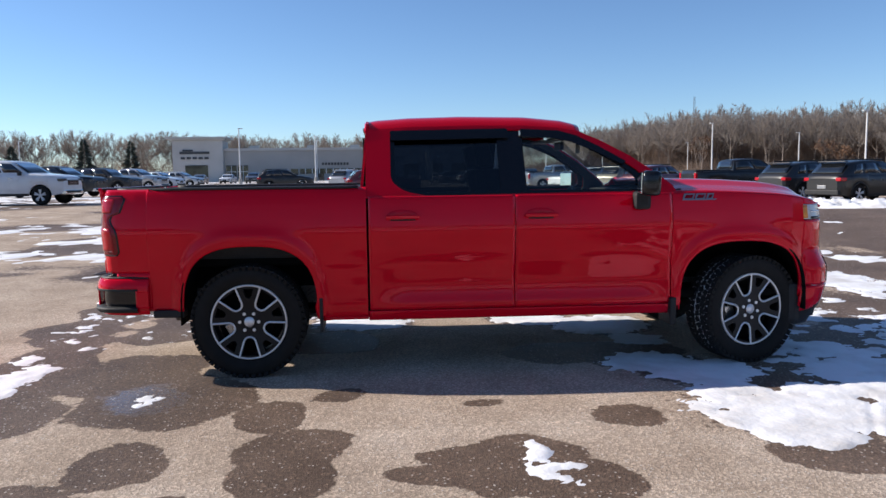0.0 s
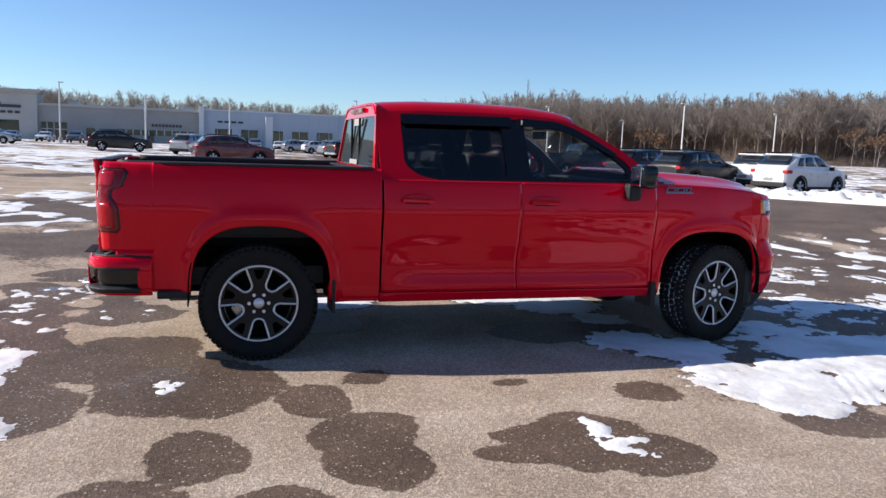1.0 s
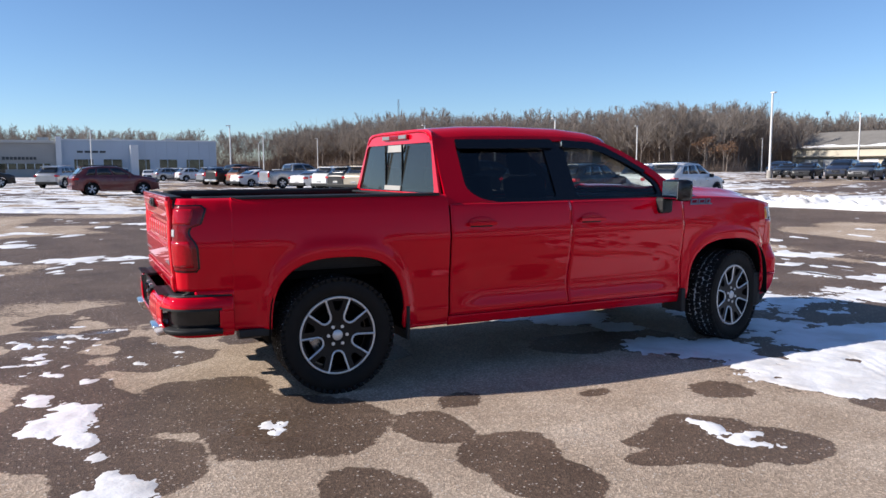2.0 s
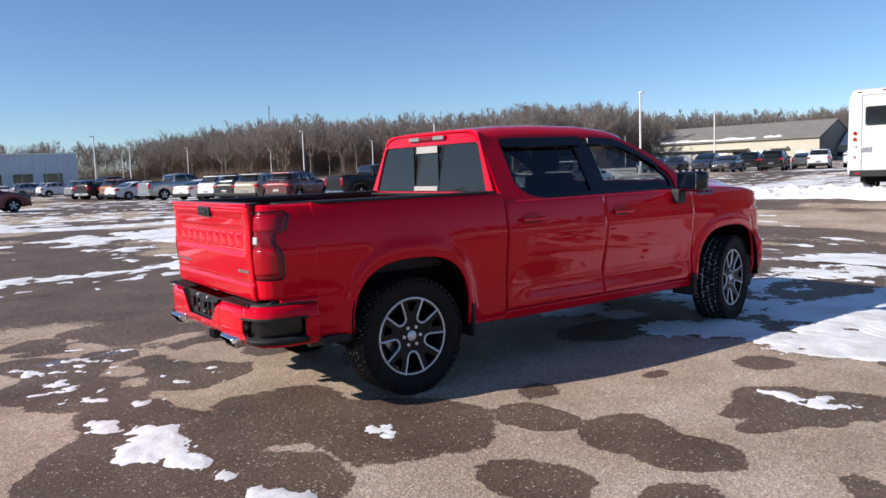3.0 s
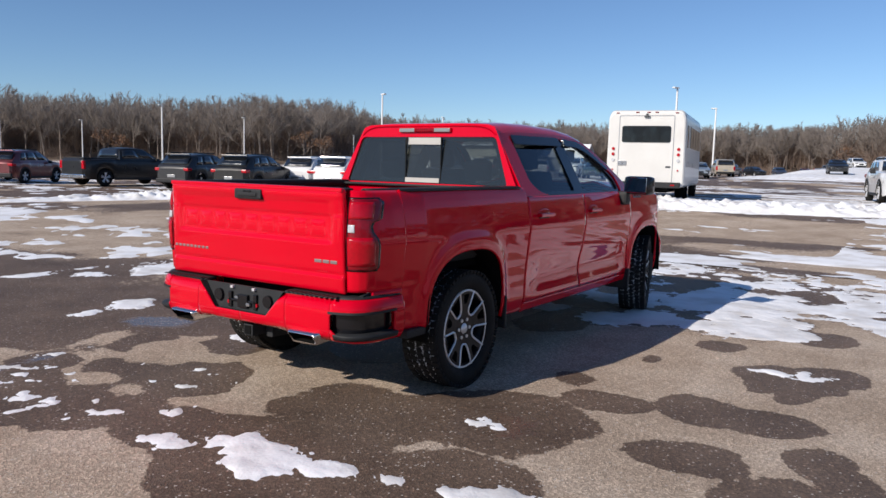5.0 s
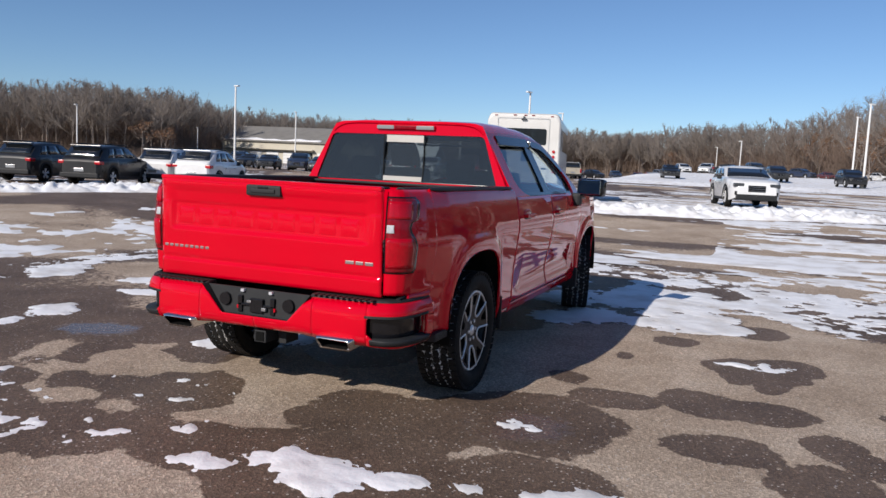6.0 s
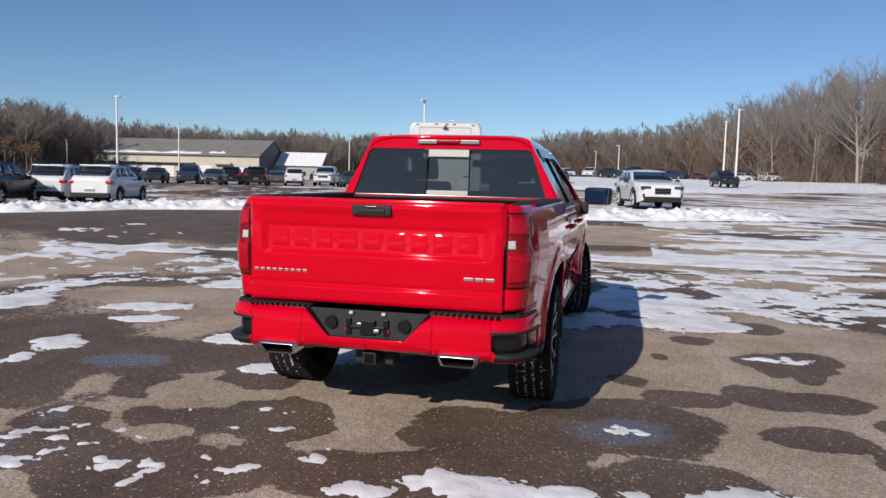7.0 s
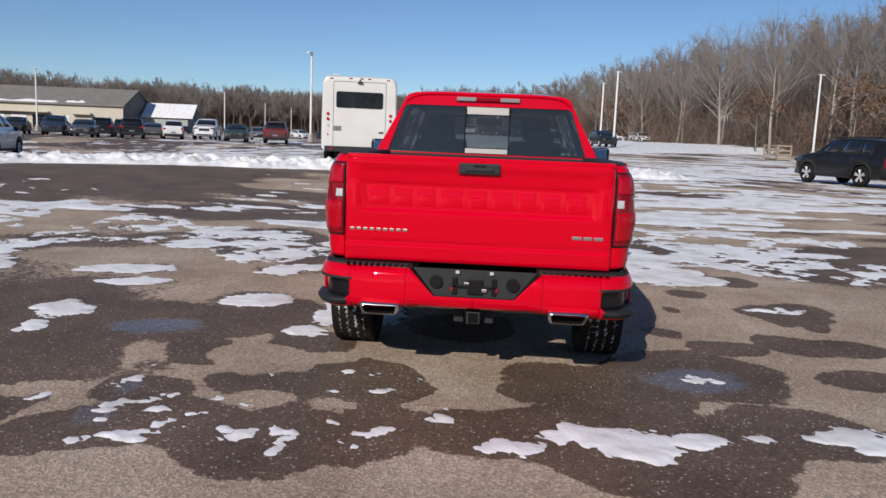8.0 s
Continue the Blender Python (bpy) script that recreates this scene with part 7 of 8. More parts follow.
NOSE_S = np.concatenate([[0], np.cumsum(np.hypot(*np.diff(NOSE, axis=0).T))])


def nose_bottom(s):
    return float(np.interp(s, [0, 0.12, 0.30, 1.2], [0.355, 0.395, 0.46, 0.47]))


for sy in (-1, 1):
    def nose(s, z, out=0.0, sy=sy):
        def on(q):
            return np.array((np.mean([np.interp(q + k, NOSE_S, NOSE[:, 0]) for k in (-0.03, 0, 0.03)]), np.mean([np.interp(q + k, NOSE_S, NOSE[:, 1]) for k in (-0.03, 0, 0.03)])))
        s = min(s, float(NOSE_S[-1]) - 0.03)
        p, t_ = on(s), on(s + 0.02) - on(s - 0.02)
        if s < 0.03:
            p, t_ = np.array((4.19 + s * 0.96, 0.957 - s * 0.265)), np.array((0.96, -0.265))
        t_ = t_ / np.linalg.norm(t_)
        nrm = np.array((-t_[1], t_[0]))
        k = float(smooth01(s / 0.14))
        push = float(np.interp(z, [0.26, 0.36, 0.46, 0.58, 0.72, 0.78, 0.86, 1.0, 1.09, 1.21, 1.30], [-0.08, -0.025, 0.03, 0.055, 0.056, 0.03, 0.0, 0.0, -0.004, -0.022, -0.06]))
        off = (flank(4.19, z) - 0.957) * (1 - k) + push * k + out
        x, y = p + nrm * off
        return (float(x), sy * float(y), z)

    def band(nm, s0, s1, z0, z1, mat_, par=None, n=22, m_=10, out=0.0, th=0.02, label="", sy=sy, nose=nose):
        za, zb_ = (z0 if callable(z0) else lambda s: z0), (z1 if callable(z1) else lambda s: z1)
        return grid_ob(nm, lambda s, v: nose(s, za(s) + (zb_(s) - za(s)) * v, out), list(np.linspace(s0, s1, n)), list(np.linspace(0, 1, m_)), mat_, par or TRUCK, flip=(sy > 0), thick=th, label=label)
    band("front_fascia", 0.008, 0.52, 0.586, 1.088, RED, m_=26, label="red front fascia")
    hl = band("headlamp", 0.008, 0.60, 1.092, 1.206, LAMP_CLEAR, out=-0.004, th=0.03, label="clear wrap-around headlamp")
    band("marker_lens", 0.010, 0.055, 1.10, 1.20, LAMP_AMBER, hl, 6, 5, 0.001, 0.006, "amber side marker")
    band("lamp_bezel", 0.09, 0.55, 1.145, 1.156, CHROME, hl, 16, 3, 0.0, 0.006, "bright lamp divider")
    # black strip drawn as shade along the bottom of the lamp
    band("lamp_shade_strip", 0.09, 0.55, 1.094, 1.112, BLACK_GLOSS, hl, 16, 3, 0.0, 0.006, "black strip drawn as shade along the lower lamp edge")
    band("lamp_brow", 0.008, 1.35, 1.210, lambda s: max(1.214, fender_top(float(np.interp(s, NOSE_S, NOSE[:, 0]))) + 0.004), RED, n=40, m_=8)
    band("bumper_corner", 0.008, 1.15, nose_bottom, 0.578, RED, n=40, label="red front bumper corner")
    band("air_curtain", 0.25, 0.31, 0.60, 0.80, BLACK_GLOSS, None, 5, 8, 0.003, 0.006, "black air slot")
    band("bumper_lip", 0.008, 1.3, 0.265, lambda s: nose_bottom(s) - 0.004, BLACK_PLASTIC, n=40, label="black chin under the bumper")
    # crown of the fender between its flank and the hood
    grid_ob("fender_crown", lambda x, v, sy=sy: (x, sy * ((flank(x, fender_top(x)) if x < 4.19 else half_width(x) - 0.03) * (1 - v) + (half_width(x) - 0.085) * v), fender_top(x) + 0.013 * math.sin(v * math.pi * 0.6)), list(np.linspace(3.16, 4.30, 30)), [0, 0.2, 0.4, 0.6, 0.8, 1.0], RED, TRUCK,
            flip=(sy > 0), thick=0.01)
boxes("front_skid_plate", [(4.20, 4.46, -0.72, 0.72, 0.28, 0.44)], BLACK_PLASTIC, TRUCK, bevel=0.05)
boxes("bumper_core", [(4.22, 4.40, -0.76, 0.76, 0.42, 0.74)], WELL, TRUCK, bevel=0.03)

# rear bumper


def bumper_path(u):
    """Outer line of the bumper in plan, u from the middle (0) to the front end of its side wrap (1)."""
    pts = np.array([(-1.175, 0.0), (-1.172, 0.38), (-1.160, 0.62), (-1.135, 0.78), (-1.09, 0.875), (-1.02, 0.93), (-0.92, 0.955), (-0.70, 0.972)])
    seg_ = np.concatenate([[0], np.cumsum(np.hypot(*np.diff(pts, axis=0).T))])
    s = u * seg_[-1]
    xx, yy = 0.0, 0.0
    for k in (-0.03, -0.015, 0, 0.015, 0.03):
        xx += float(np.interp(s + k, seg_, pts[:, 0])) / 5
        yy += math.copysign(float(np.interp(abs(s + k), seg_, pts[:, 1])), s + k) / 5
    return xx, yy, s


PATH_LEN = bumper_path(1.0)[2]


def bump_bottom(s):
    return float(np.interp(s, [0, 0.3, 0.42, 0.75, 0.9, 1.1, 1.3, PATH_LEN], [0.515, 0.515, 0.505, 0.488, 0.478, 0.475, 0.478, 0.482]))


for sy in (-1, 1):
    def at(s, z, out=0.0, sy=sy):
        x, y, _ = bumper_path(s / PATH_LEN)
        x2, y2, _ = bumper_path(min(1, s / PATH_LEN + 0.01))
        dx, dy = x2 - x, y2 - y
        n = math.hypot(dx, dy) or 1
        if s > PATH_LEN - 0.02:
            dx, dy, n = 1, 0.06, 1
        zz = (z - bump_bottom(s)) / (0.742 - bump_bottom(s))
        crown = -0.03 * (2 * zz - 1) ** 4
        return (x + (-dy / n) * (out + crown), sy * (y + dx / n * (out + crown)), z)
    # red skin in pieces round the black inserts
    VENT0, VENT1, VZ0, VZ1 = 0.74, 1.20, 0.512, 0.664

    def strip(nm, s0, s1, za, zb_, mat_=RED, n=30, out=0.0, label="", par=None, sy=sy, at=at):
        return grid_ob(nm, lambda s, v: at(s, za(s) + (zb_(s) - za(s)) * v, out), list(np.linspace(s0, s1, n)), list(np.linspace(0, 1, 8)), mat_, par or TRUCK, flip=(sy > 0), thick=0.012, label=label)

    def recess_top(s):
        return float(np.interp(s, [0.0, 0.235, 0.375, 0.40], [0.585, 0.585, 0.738, 0.742]))
    strip("bumper_skin", 0.0, 0.40, bump_bottom, recess_top, label="red rear bumper skin")
    strip("bumper_skin", 0.40, VENT0, bump_bottom, lambda s: 0.742)
    strip("bumper_skin", VENT0, PATH_LEN, lambda s: float(np.interp(s, [VENT0, VENT0 + 0.02, VENT1, VENT1 + 0.02], [VZ1 - 0.02, VZ1, VZ1, VZ1 - 0.02])), lambda s: 0.742)
    strip("bumper_skin", VENT0, PATH_LEN, bump_bottom, lambda s: float(np.interp(s, [VENT0, VENT0 + 0.06, VENT1], [VZ0 + 0.05, VZ0, VZ0])))
    strip("bumper_skin", VENT1, PATH_LEN, lambda s: VZ0, lambda s: VZ1, n=10)
    vent = strip("corner_vent", VENT0 - 0.01, VENT1 + 0.02, lambda s: VZ0 - 0.01, lambda s: VZ1 + 0.01, BLACK_GLOSS, 24, -0.045, "black recessed corner step")
    strip("vent_rim", VENT0 - 0.012, VENT1 + 0.015, lambda s: VZ1 - 0.008, lambda s: VZ1 + 0.006, BLACK_PLASTIC, 24, 0.004, par=vent)
    lip = ((-0.014, -0.04), (-0.014, 0.020), (0.012, 0.026), (0.022, 0.018), (0.024, -0.044))
    grid_ob("corner_step", lambda s, k, at=at: at(s, VZ0 + lip[k][0], lip[k][1] * (1 if k in (0, 4) else min(1, (s - VENT0) / 0.1))), list(np.linspace(VENT0 + 0.02, VENT1 + 0.015, 24)), list(range(5)), BLACK_PLASTIC, vent,
            flip=(sy > 0), label="black step lip that stands proud of the bumper corner")
    for k in range(9):
        s0 = VENT0 + 0.09 + k * 0.038
        bm = bmesh.new()
        p = Vector(at(s0, 0.524, -0.028))
        box_bm(bm, p.x - 0.014, p.x + 0.014, p.y - 0.011, p.y + 0.011, 0.508, 0.535, 0.004)
        part("step_tread", bm, BLACK_PLASTIC, vent)
    # top step pad with cleats
    pad = grid_ob("step_pad", lambda s, v, at=at: (lambda p: (p[0] + 0.10 * v * (1 if s < 0.95 else 0), p[1] - (0.0 if s < 0.95 else 0.06 * v) * (1 if p[1] > 0 else -1), 0.744 + 0.014 * math.sin(min(1, v * 3) * math.pi / 2)))(at(s, 0.742)),
                  list(np.linspace(0.37, PATH_LEN - 0.01, 36)), list(np.linspace(0, 1, 6)), BLACK_PLASTIC, TRUCK, flip=(sy > 0), thick=0.02, label="black textured bumper step pad")
    for k in range(11):
        y = sy * (0.40 + k * 0.036)
        boxes("cleat", [(-1.158, -1.095, y - 0.011, y + 0.011, 0.755, 0.761)], BLACK_PLASTIC, pad, bevel=0.003)
    # exhaust tip
    tip_y = sy * 0.552
    tip = round_poly([(-0.118, 0.038), (0.118, 0.038), (0.105, -0.038), (-0.10, -0.038)], 0.018)
    inner = [(a * 0.86, b * 0.72) for a, b in tip]
    def ring_tube(nm, rows, mat_, lb=""):
        bm = bmesh.new()
        rings = [[bm.verts.new((x + 0.03 * (q < 0), tip_y + p, 0.492 + q + dz)) for p, q in loop] for x, loop, dz in rows]
        for a_, b_ in zip(rings, rings[1:]):
            for i in range(len(tip)):
                bm.faces.new((a_[i], a_[(i + 1) % len(tip)], b_[(i + 1) % len(tip)], b_[i]))
        bmesh.ops.recalc_face_normals(bm, faces=bm.faces)
        return part(nm, bm, mat_, TRUCK, lb, True)
    ring_tube("exhaust_tip", ((-0.98, tip, 0.012), (-1.185, tip, 0.0), (-1.19, inner, 0.0)), CHROME, "polished rectangular exhaust tip")
    ring_tube("exhaust_bore", ((-1.188, inner, 0.0), (-1.02, inner, 0.01), (-1.015, [(p * 0.02, q * 0.02) for p, q in inner], 0.01)), WELL, "black exhaust bore")

# licence plate recess with its bare bracket
recess = plate("plate_recess", round_poly([(-0.385, 0.745), (0.385, 0.745), (0.235, 0.578), (-0.235, 0.578)], 0.02), [], lambda y, z: (-1.128 + 0.06 * (z - 0.66), y, z), BLACK_PLASTIC, TRUCK, 0.012, "black licence plate recess, no plate")
for sy in (-1, 1):
    bm = bmesh.new()
    vs = [(-1.168, sy * 0.383, 0.748), (-1.17, sy * 0.238, 0.580), (-1.13, sy * 0.225, 0.580), (-1.12, sy * 0.36, 0.748)]
    bm.faces.new([bm.verts.new(v) for v in vs])
    bmesh.ops.solidify(bm, geom=bm.faces[:], thickness=0.01)
    part("recess_cheek", bm, BLACK_PLASTIC, recess)
    bm = bmesh.new()
    cyl_bm(bm, (-1.128, sy * 0.225, 0.668), (-1.152, sy * 0.225, 0.668), 0.040, 0.038, 20)
    part("trailer_plug_cap" if sy < 0 else "spare_wheel_cap", bm, BLACK_GLOSS, recess, "round black cap")
    boxes("plate_light", [(-1.15, -1.12, sy * 0.10 - 0.012, sy * 0.10 + 0.012, 0.722, 0.74)], LAMP_CLEAR, recess, "small clear plate light", 0.004)
    bm = bmesh.new()
    cyl_bm(bm, (-1.12, sy * 0.125, 0.632), (-1.15, sy * 0.125, 0.632), 0.013, 0.013, 12)
    part("red_fastener", bm, LAMP_RED, recess, "red plastic fastener")
boxes("recess_floor", [(-1.17, -1.12, -0.23, 0.23, 0.570, 0.586)], BLACK_PLASTIC, recess, bevel=0.004)
bracket = boxes("plate_bracket", [(-1.150, -1.125, -0.13, -0.10, 0.60, 0.70), (-1.150, -1.125, 0.10, 0.13, 0.60, 0.70), (-1.150, -1.125, -0.13, 0.13, 0.640, 0.655), (-1.155, -1.125, -0.05, 0.04, 0.605, 0.69)], BLACK_GLOSS, recess, "bare black plate bracket", 0.004)
boxes("bracket_clip", [(-1.160, -1.14, -0.075, -0.045, 0.62, 0.64), (-1.160, -1.14, 0.03, 0.06, 0.66, 0.675)], PLATE_GREY, bracket, bevel=0.003)

# hitch, axle, frame and spare
hitch = boxes("hitch_receiver", [(-1.10, -0.80, -0.042, 0.042, 0.415, 0.49)], BLACK_PLASTIC, TRUCK, "black steel hitch receiver", 0.006)
# black plate on the solid receiver, drawn as the shade of an open throat
boxes("throat_shade", [(-1.105, -1.09, -0.028, 0.028, 0.425, 0.48)], WELL, hitch, bevel=0.0)
for sy in (-1, 1):
    boxes("hitch_plate", [(-1.0, -0.86, sy * 0.06, sy * 0.12, 0.40, 0.50)], BLACK_PLASTIC, hitch, bevel=0.006)
boxes("cross_tube", [(-0.95, -0.87, -0.62, 0.62, 0.46, 0.54)], STEEL, hitch, bevel=0.015)
for sy in (-1, 1):
    boxes("frame_rail", [(-0.95, 4.3, sy * 0.44, sy * 0.53, 0.46, 0.62)], STEEL, TRUCK, "dirty steel frame rail", 0.012)
    bm = bmesh.new()
    cyl_bm(bm, (-1.0, sy * 0.552, 0.50), (-0.55, sy * 0.50, 0.54), 0.04, seg=12)
    part("tail_pipe", bm, STEEL, TRUCK, smooth=True)
    boxes("leaf_spring", [(-0.62, 0.62, sy * 0.56, sy * 0.62, 0.37, 0.40)], STEEL, TRUCK, bevel=0.01)
    bm = bmesh.new()
    cyl_bm(bm, (-0.12, sy * 0.50, 0.36), (-0.24, sy * 0.44, 0.80), 0.035, seg=12)
    part("shock_absorber", bm, STEEL, TRUCK)
bm = bmesh.new()
cyl_bm(bm, (0, -0.80, 0.41), (0, 0.80, 0.41), 0.055, seg=16)
cyl_bm(bm, (0, -0.16, 0.41), (0, 0.14, 0.41), 0.15, 0.13, 20)
part("rear_axle", bm, STEEL, TRUCK, smooth=True)
boxes("underbody", [(0.55, 4.2, -0.9, 0.9, 0.50, 0.56), (-0.95, 0.6, -0.78, 0.78, 0.80, 0.86)], WELL, TRUCK, bevel=0.02)
boxes("engine_bay_wall", [(3.3, 4.3, -0.50, 0.50, 0.55, 1.15)], WELL, TRUCK, bevel=0.02)
bm = bmesh.new()
spin_bm(bm, [(0.20, -0.10), (0.33, -0.12), (0.385, -0.08), (0.39, 0.08), (0.33, 0.12), (0.20, 0.10), (0.20, -0.10)], 32)
bmesh.ops.rotate(bm, matrix=Matrix.Rotation(radians(90), 3, "X"), verts=bm.verts)
bmesh.ops.translate(bm, vec=(-0.50, 0, 0.64), verts=bm.verts)
part("spare_tyre", bm, RUBBER, TRUCK, "spare tyre slung under the bed", True)

# trim badge on the fender, as plain shapes
def slanted(sy, xa, xb, za, zb_, out, thick):
    bm = bmesh.new()
    pts = [(xa, za), (xb, za), (xb + 0.016, zb_), (xa + 0.016, zb_)]
    bm.faces.new([bm.verts.new((x, sy * (flank(x, z) + out), z)) for x, z in pts])
    bmesh.ops.solidify(bm, geom=bm.faces[:], thickness=thick)
    return bm


for sy in (-1, 1):
    bdg = part("fender_badge", slanted(sy, 3.225, 3.48, 1.252, 1.262, 0.006, 0.004), PLATE_GREY, TRUCK, "silver and red fender badge")
    for xa, xb in ((3.228, 3.312), (3.322, 3.400), (3.410, 3.462)):
        stroke = part("badge_bar", slanted(sy, xa, xb, 1.258, 1.302, 0.007, 0.004), PLATE_GREY, bdg, "silver slanted bar")
        part("badge_inlay", slanted(sy, xa + 0.014, xb - 0.012, 1.268, 1.293, 0.0095, 0.003), LAMP_RED, stroke, "red inlay")

# interior
boxes("cab_floor", [(0.87, 3.1, -0.86, 0.86, 0.56, 0.62)], INTERIOR, TRUCK, bevel=0.01)
boxes("dashboard", [(2.72, 3.12, -0.84, 0.84, 0.95, 1.27)], INTERIOR, TRUCK, "dark dashboard", 0.06)
boxes("door_card", [(0.9, 3.1, -0.90, -0.86, 0.56, 1.27), (0.9, 3.1, 0.86, 0.90, 0.56, 1.27)], INTERIOR, TRUCK, bevel=0.01)
boxes("headliner", [(0.92, 2.45, -0.64, 0.64, 1.795, 1.81)], INTERIOR_LIGHT, TRUCK, bevel=0.005)
for sy in (-1, 1):
    st = boxes("front_seat", [(1.95, 2.45, sy * 0.20, sy * 0.70, 0.72, 0.95)], INTERIOR, TRUCK, "grey cloth front seat", 0.06)
    bm = bmesh.new()
    box_bm(bm, -0.07, 0.07, -0.25, 0.25, 0.0, 0.62, 0.05, m=pose(1.98, sy * 0.45, 0.90, 0, -14, 0))
    part("seat_back", bm, INTERIOR, st, smooth=True)
    bm = bmesh.new()
    box_bm(bm, -0.05, 0.05, -0.13, 0.13, 0.64, 0.84, 0.04, m=pose(1.98, sy * 0.45, 0.90, 0, -14, 0))
    part("head_restraint", bm, INTERIOR, st, smooth=True)
    bm = bmesh.new()
    box_bm(bm, -0.05, 0.05, -0.12, 0.12, 0.0, 0.17, 0.04, m=pose(1.03, sy * 0.44, 1.42, 0, -10, 0))
    part("rear_head_restraint", bm, INTERIOR, TRUCK, smooth=True)
    boxes("sun_visor", [(2.38, 2.52, sy * 0.14, sy * 0.58, 1.735, 1.755)], INTERIOR_LIGHT, TRUCK, bevel=0.008)
boxes("rear_bench", [(0.98, 1.5, -0.72, 0.72, 0.70, 0.92), (0.93, 1.08, -0.74, 0.74, 0.90, 1.40)], INTERIOR, TRUCK, "grey cloth rear bench", 0.05)
bm = bmesh.new()
for i in range(28):
    a, b = 2 * math.pi * i / 28, 2 * math.pi * (i + 1) / 28
    m_ = pose(2.66, 0.42, 1.16, 0, -65, 0)
    cyl_bm(bm, m_ @ Vector((0.19 * math.cos(a), 0.19 * math.sin(a), 0)), m_ @ Vector((0.19 * math.cos(b), 0.19 * math.sin(b), 0)), 0.016, seg=8, caps=False)
for a in (0, 120, 240):
    cyl_bm(bm, m_ @ Vector((0, 0, 0)), m_ @ Vector((0.18 * math.cos(radians(a + 90)), 0.18 * math.sin(radians(a + 90)), 0)), 0.018, seg=8)
part("steering_wheel", bm, BLACK_PLASTIC, TRUCK, "black steering wheel", True)
boxes("inner_mirror", [(2.50, 2.53, -0.13, 0.13, 1.66, 1.73)], BLACK_PLASTIC, TRUCK, bevel=0.01)
boxes("windscreen_sticker", [(2.535, 2.54, -0.62, -0.50, 1.62, 1.72)], INTERIOR_LIGHT, TRUCK, bevel=0.0)


# wheels
def truck_wheel(m, sy):
    """A wheel about its own hub; the outer face looks along -y times sy."""
    o = 1 if sy < 0 else -1  # outward is -y on the right side
    tyre_bm = bmesh.new()
    R, HW = 0.413, 0.136
    prof = [(0.275, HW * 0.72), (0.30, HW * 0.93), (0.335, HW * 1.02), (0.372, HW * 0.98), (0.393, HW * 0.92), (0.402, HW * 0.80), (0.4045, HW * 0.4), (0.4045, 0.0)]
    full = [(r, -w) for r, w in prof] + [(r, w) for r, w in prof[-2::-1]]
    spin_bm(tyre_bm, full, 64)
    bmesh.ops.transform(tyre_bm, matrix=m, verts=tyre_bm.verts)
    bmesh.ops.recalc_face_normals(tyre_bm, faces=tyre_bm.faces)
    wheel = part("wheel", tyre_bm, RUBBER, TRUCK, "all-terrain tyre on a split-spoke rim", True)
    wheel.name = "wheel"
    tb = bmesh.new()
    n = 54
    for i in range(n):
        a = 2 * math.pi * i / n
        for w, half, skew, da in ((-0.112, 0.024, 0.12, 0.0), (-0.058, 0.022, -0.3, 0.5), (0.0, 0.02, 0.35, 0.0), (0.058, 0.022, -0.3, 0.5), (0.112, 0.024, 0.12, 0.5)):
            mm = m @ Matrix.Rotation(-(a + da * 2 * math.pi / n), 4, "Y") @ Matrix.Translation((R - 0.0065, w, 0)) @ Matrix.Rotation(skew, 4, "X")
            box_bm(tb, -0.0065, 0.0065, -half, half, -0.0195, 0.0195, 0, m=mm)
        for sgn in (-1, 1):
            mm = m @ Matrix.Rotation(-a, 4, "Y") @ Matrix.Translation((0.390, sgn * 0.1265, 0)) @ Matrix.Rotation(sgn * 0.55, 4, "Z")
            box_bm(tb, -0.016, 0.016, -0.005, 0.005, -0.015 if i % 2 else -0.010, 0.015 if i % 2 else 0.010, 0, m=mm)
    part("tread", tb, RUBBER, wheel, "blocky all-terrain tread")
    sb = bmesh.new()
    spin_bm(sb, [(0.4052, -0.112), (0.4075, -0.08), (0.4075, 0.08), (0.4052, 0.112)], 64)
    bmesh.ops.transform(sb, matrix=m, verts=sb.verts)
    bmesh.ops.recalc_face_normals(sb, faces=sb.faces)
    part("packed_snow", sb, TREAD_FLOOR, wheel, "snow packed in the tread grooves", True)
    # rim barrel and face
    rb = bmesh.new()
    spin_bm(rb, [(0.272, -o * 0.108), (0.262, -o * 0.112), (0.252, -o * 0.098), (0.242, -o * 0.03), (0.238, o * 0.10)], 64)
    bmesh.ops.transform(rb, matrix=m, verts=rb.verts)
    part("rim_barrel", rb, RIM_DARK, wheel, "dark grey rim barrel", True)
    lip = bmesh.new()
    spin_bm(lip, [(0.279, -o * 0.104), (0.277, -o * 0.115), (0.268, -o * 0.117), (0.262, -o * 0.111)], 64)
    bmesh.ops.transform(lip, matrix=m, verts=lip.verts)
    part("rim_lip", lip, RIM_SILVER, wheel, "machined rim lip", True)
    # brake disc, widened by a black backing added to keep the pockets dark
    disc = bmesh.new()
    spin_bm(disc, [(0.0, -o * 0.035), (0.17, -o * 0.035), (0.172, -o * 0.01), (0.235, -o * 0.008), (0.236, -o * 0.0), (0.0, -o * 0.0)], 32)
    bmesh.ops.transform(disc, matrix=m, verts=disc.verts)
    part("brake_disc", disc, WELL, wheel, "brake disc with an added black backing behind the spokes")
    # dark face with five U-shaped pockets outlined in bright machined metal

    def face_at(px, pz, lift=0.0):
        rr_ = math.hypot(px, pz)
        return m @ Vector((px, -o * (0.062 + 0.040 * min(1, rr_ / 0.262) ** 0.8 + lift), pz))
    circle = [(0.262 * math.cos(2 * math.pi * i / 60), 0.262 * math.sin(2 * math.pi * i / 60)) for i in range(60)]
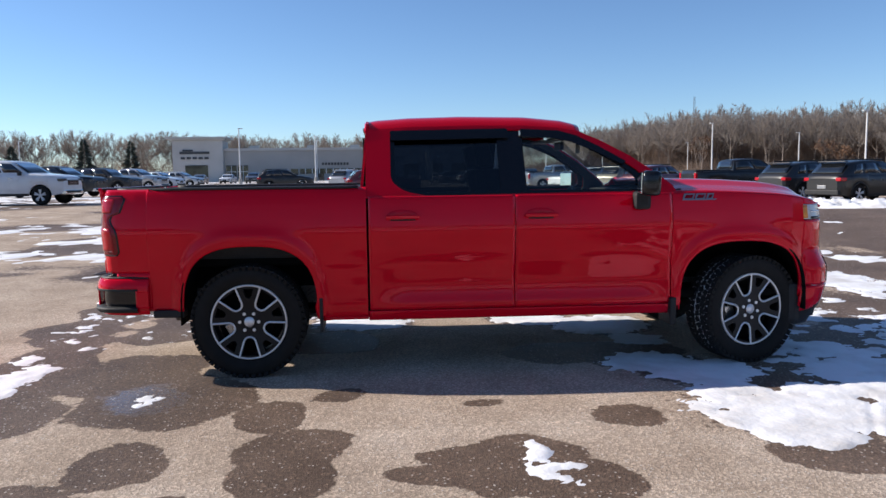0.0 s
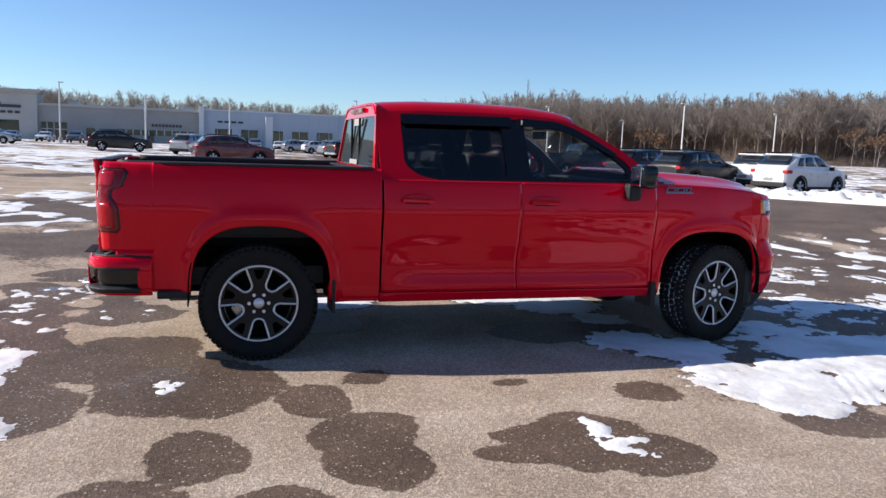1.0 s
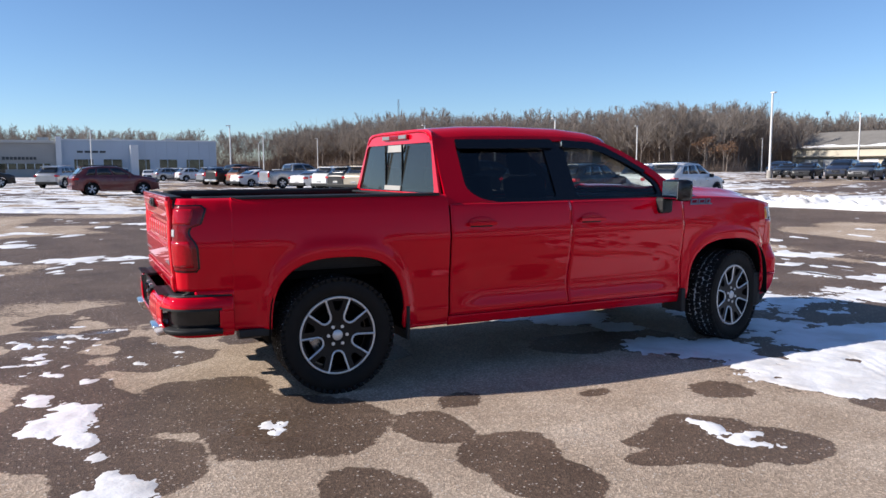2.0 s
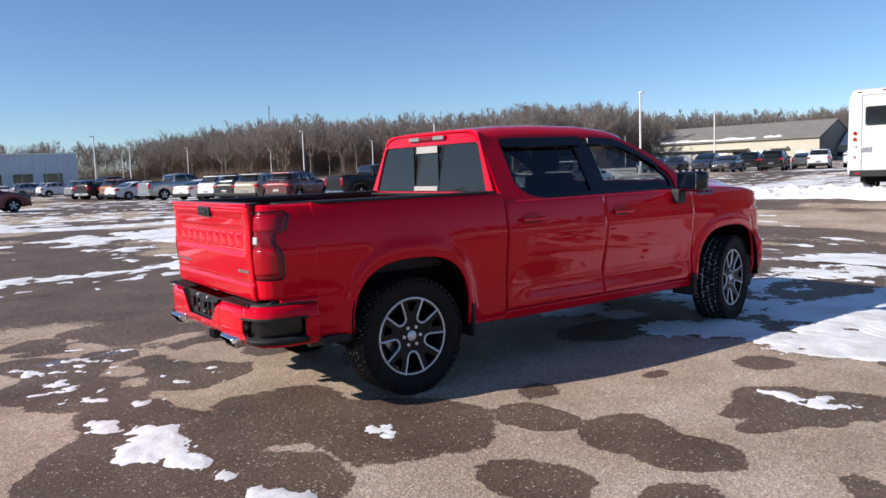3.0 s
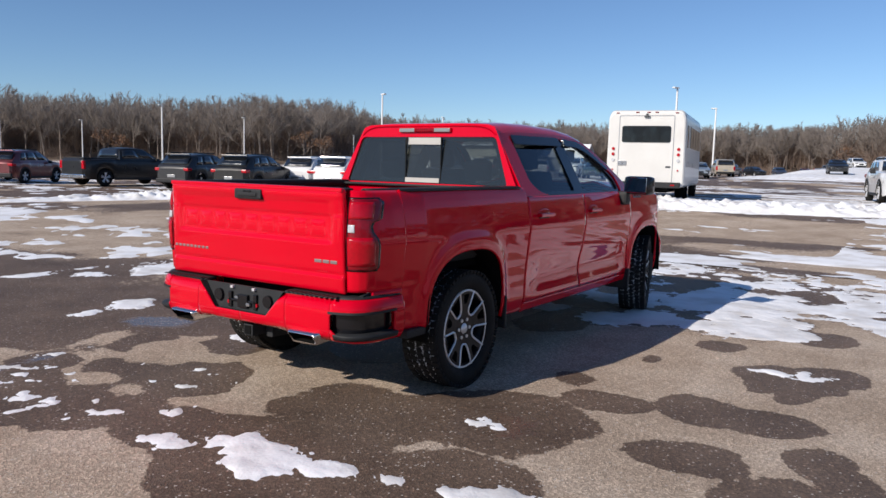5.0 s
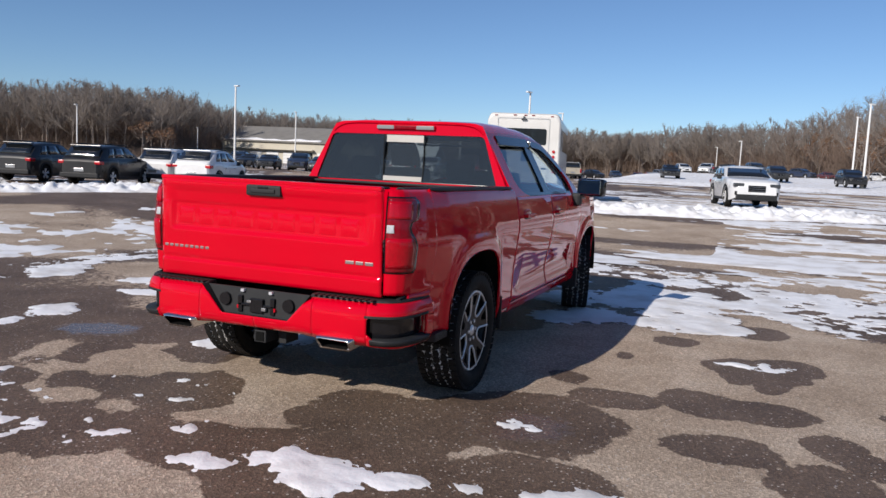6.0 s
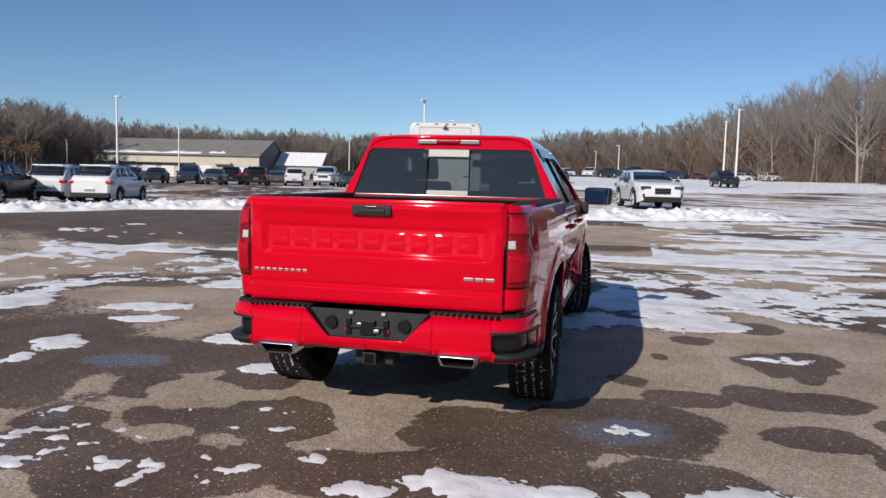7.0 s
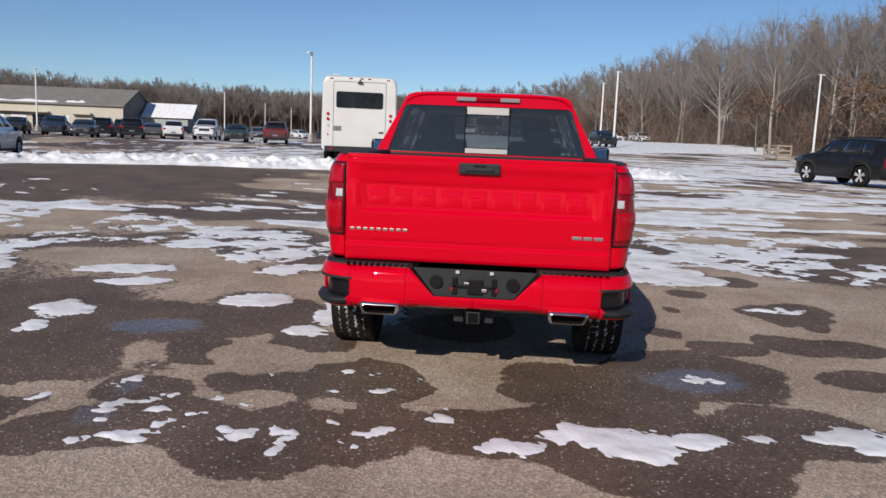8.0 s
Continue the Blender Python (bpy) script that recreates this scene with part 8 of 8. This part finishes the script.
    pockets, outlines = [], []
    shape = [(0.250, -0.066), (0.18, -0.047), (0.138, -0.036), (0.118, -0.022), (0.112, 0.0), (0.118, 0.022), (0.138, 0.036), (0.18, 0.047), (0.250, 0.066)]
    for k in range(5):
        a = radians(-90 + 72 * k)
        c_, s_ = math.cos(a), math.sin(a)
        pockets.append([(x * c_ - z * s_, x * s_ + z * c_) for x, z in shape])
        outlines.append([(x * c_ - z * s_ * 1.13, x * s_ + z * c_ * 1.13) for x, z in [(0.264, -0.069)] + shape[1:-1] + [(0.264, 0.069)]])
    for k in range(5):
        a = radians(-54 + 72 * k)
        c_, s_ = math.cos(a), math.sin(a)
        pockets.append([(x * c_ - z * s_, x * s_ + z * c_) for x, z in ((0.248, -0.040), (0.185, -0.020), (0.175, 0.0), (0.185, 0.020), (0.248, 0.040))])
    face = plate("rim_face", circle, pockets, lambda px, pz: face_at(px, pz), RIM_DARK, wheel, 0.03, "dark grey rim face with five open pockets")
    for line in outlines:
        eb = bmesh.new()
        for (x0, z0), (x1, z1) in zip(line, line[1:]):
            cyl_bm(eb, face_at(x0, z0, 0.0145), face_at(x1, z1, 0.0145), 0.0078, seg=6)
        part("machined_edge", eb, RIM_SILVER, face, "bright machined pocket edge")
    cal = bmesh.new()
    box_bm(cal, 0.10, 0.185, -0.045 if o > 0 else 0.0, 0.0 if o > 0 else 0.045, -0.07, 0.07, 0.012, m=m @ Matrix.Rotation(2.6, 4, "Y"))
    part("brake_caliper", cal, PLATE_GREY, wheel, "grey brake caliper")
    hub = bmesh.new()
    spin_bm(hub, [(0.0, -o * 0.100), (0.030, -o * 0.100), (0.036, -o * 0.092), (0.09, -o * 0.086), (0.098, -o * 0.05)], 32)
    bmesh.ops.transform(hub, matrix=m, verts=hub.verts)
    part("hub", hub, RIM_DARK, wheel, "dark hub", True)
    cap = bmesh.new()
    spin_bm(cap, [(0.0, -o * 0.109), (0.030, -o * 0.108), (0.038, -o * 0.098)], 24)
    bmesh.ops.transform(cap, matrix=m, verts=cap.verts)
    part("centre_cap", cap, RIM_SILVER, wheel, "grey centre cap", True)
    for k in range(6):
        a = radians(60 * k)
        nb = bmesh.new()
        cyl_bm(nb, m @ Vector((0.068 * math.cos(a), -o * 0.08, 0.068 * math.sin(a))), m @ Vector((0.068 * math.cos(a), -o * 0.105, 0.068 * math.sin(a))), 0.0125, seg=8)
        part("lug_nut", nb, RIM_SILVER, wheel)


for wx, steer in ((0.0, 0.0), (WB, 14.0)):
    for sy in (-1, 1):
        truck_wheel(pose(wx, sy * 0.868, 0.411, 0, 17 if wx else 0, steer), sy)
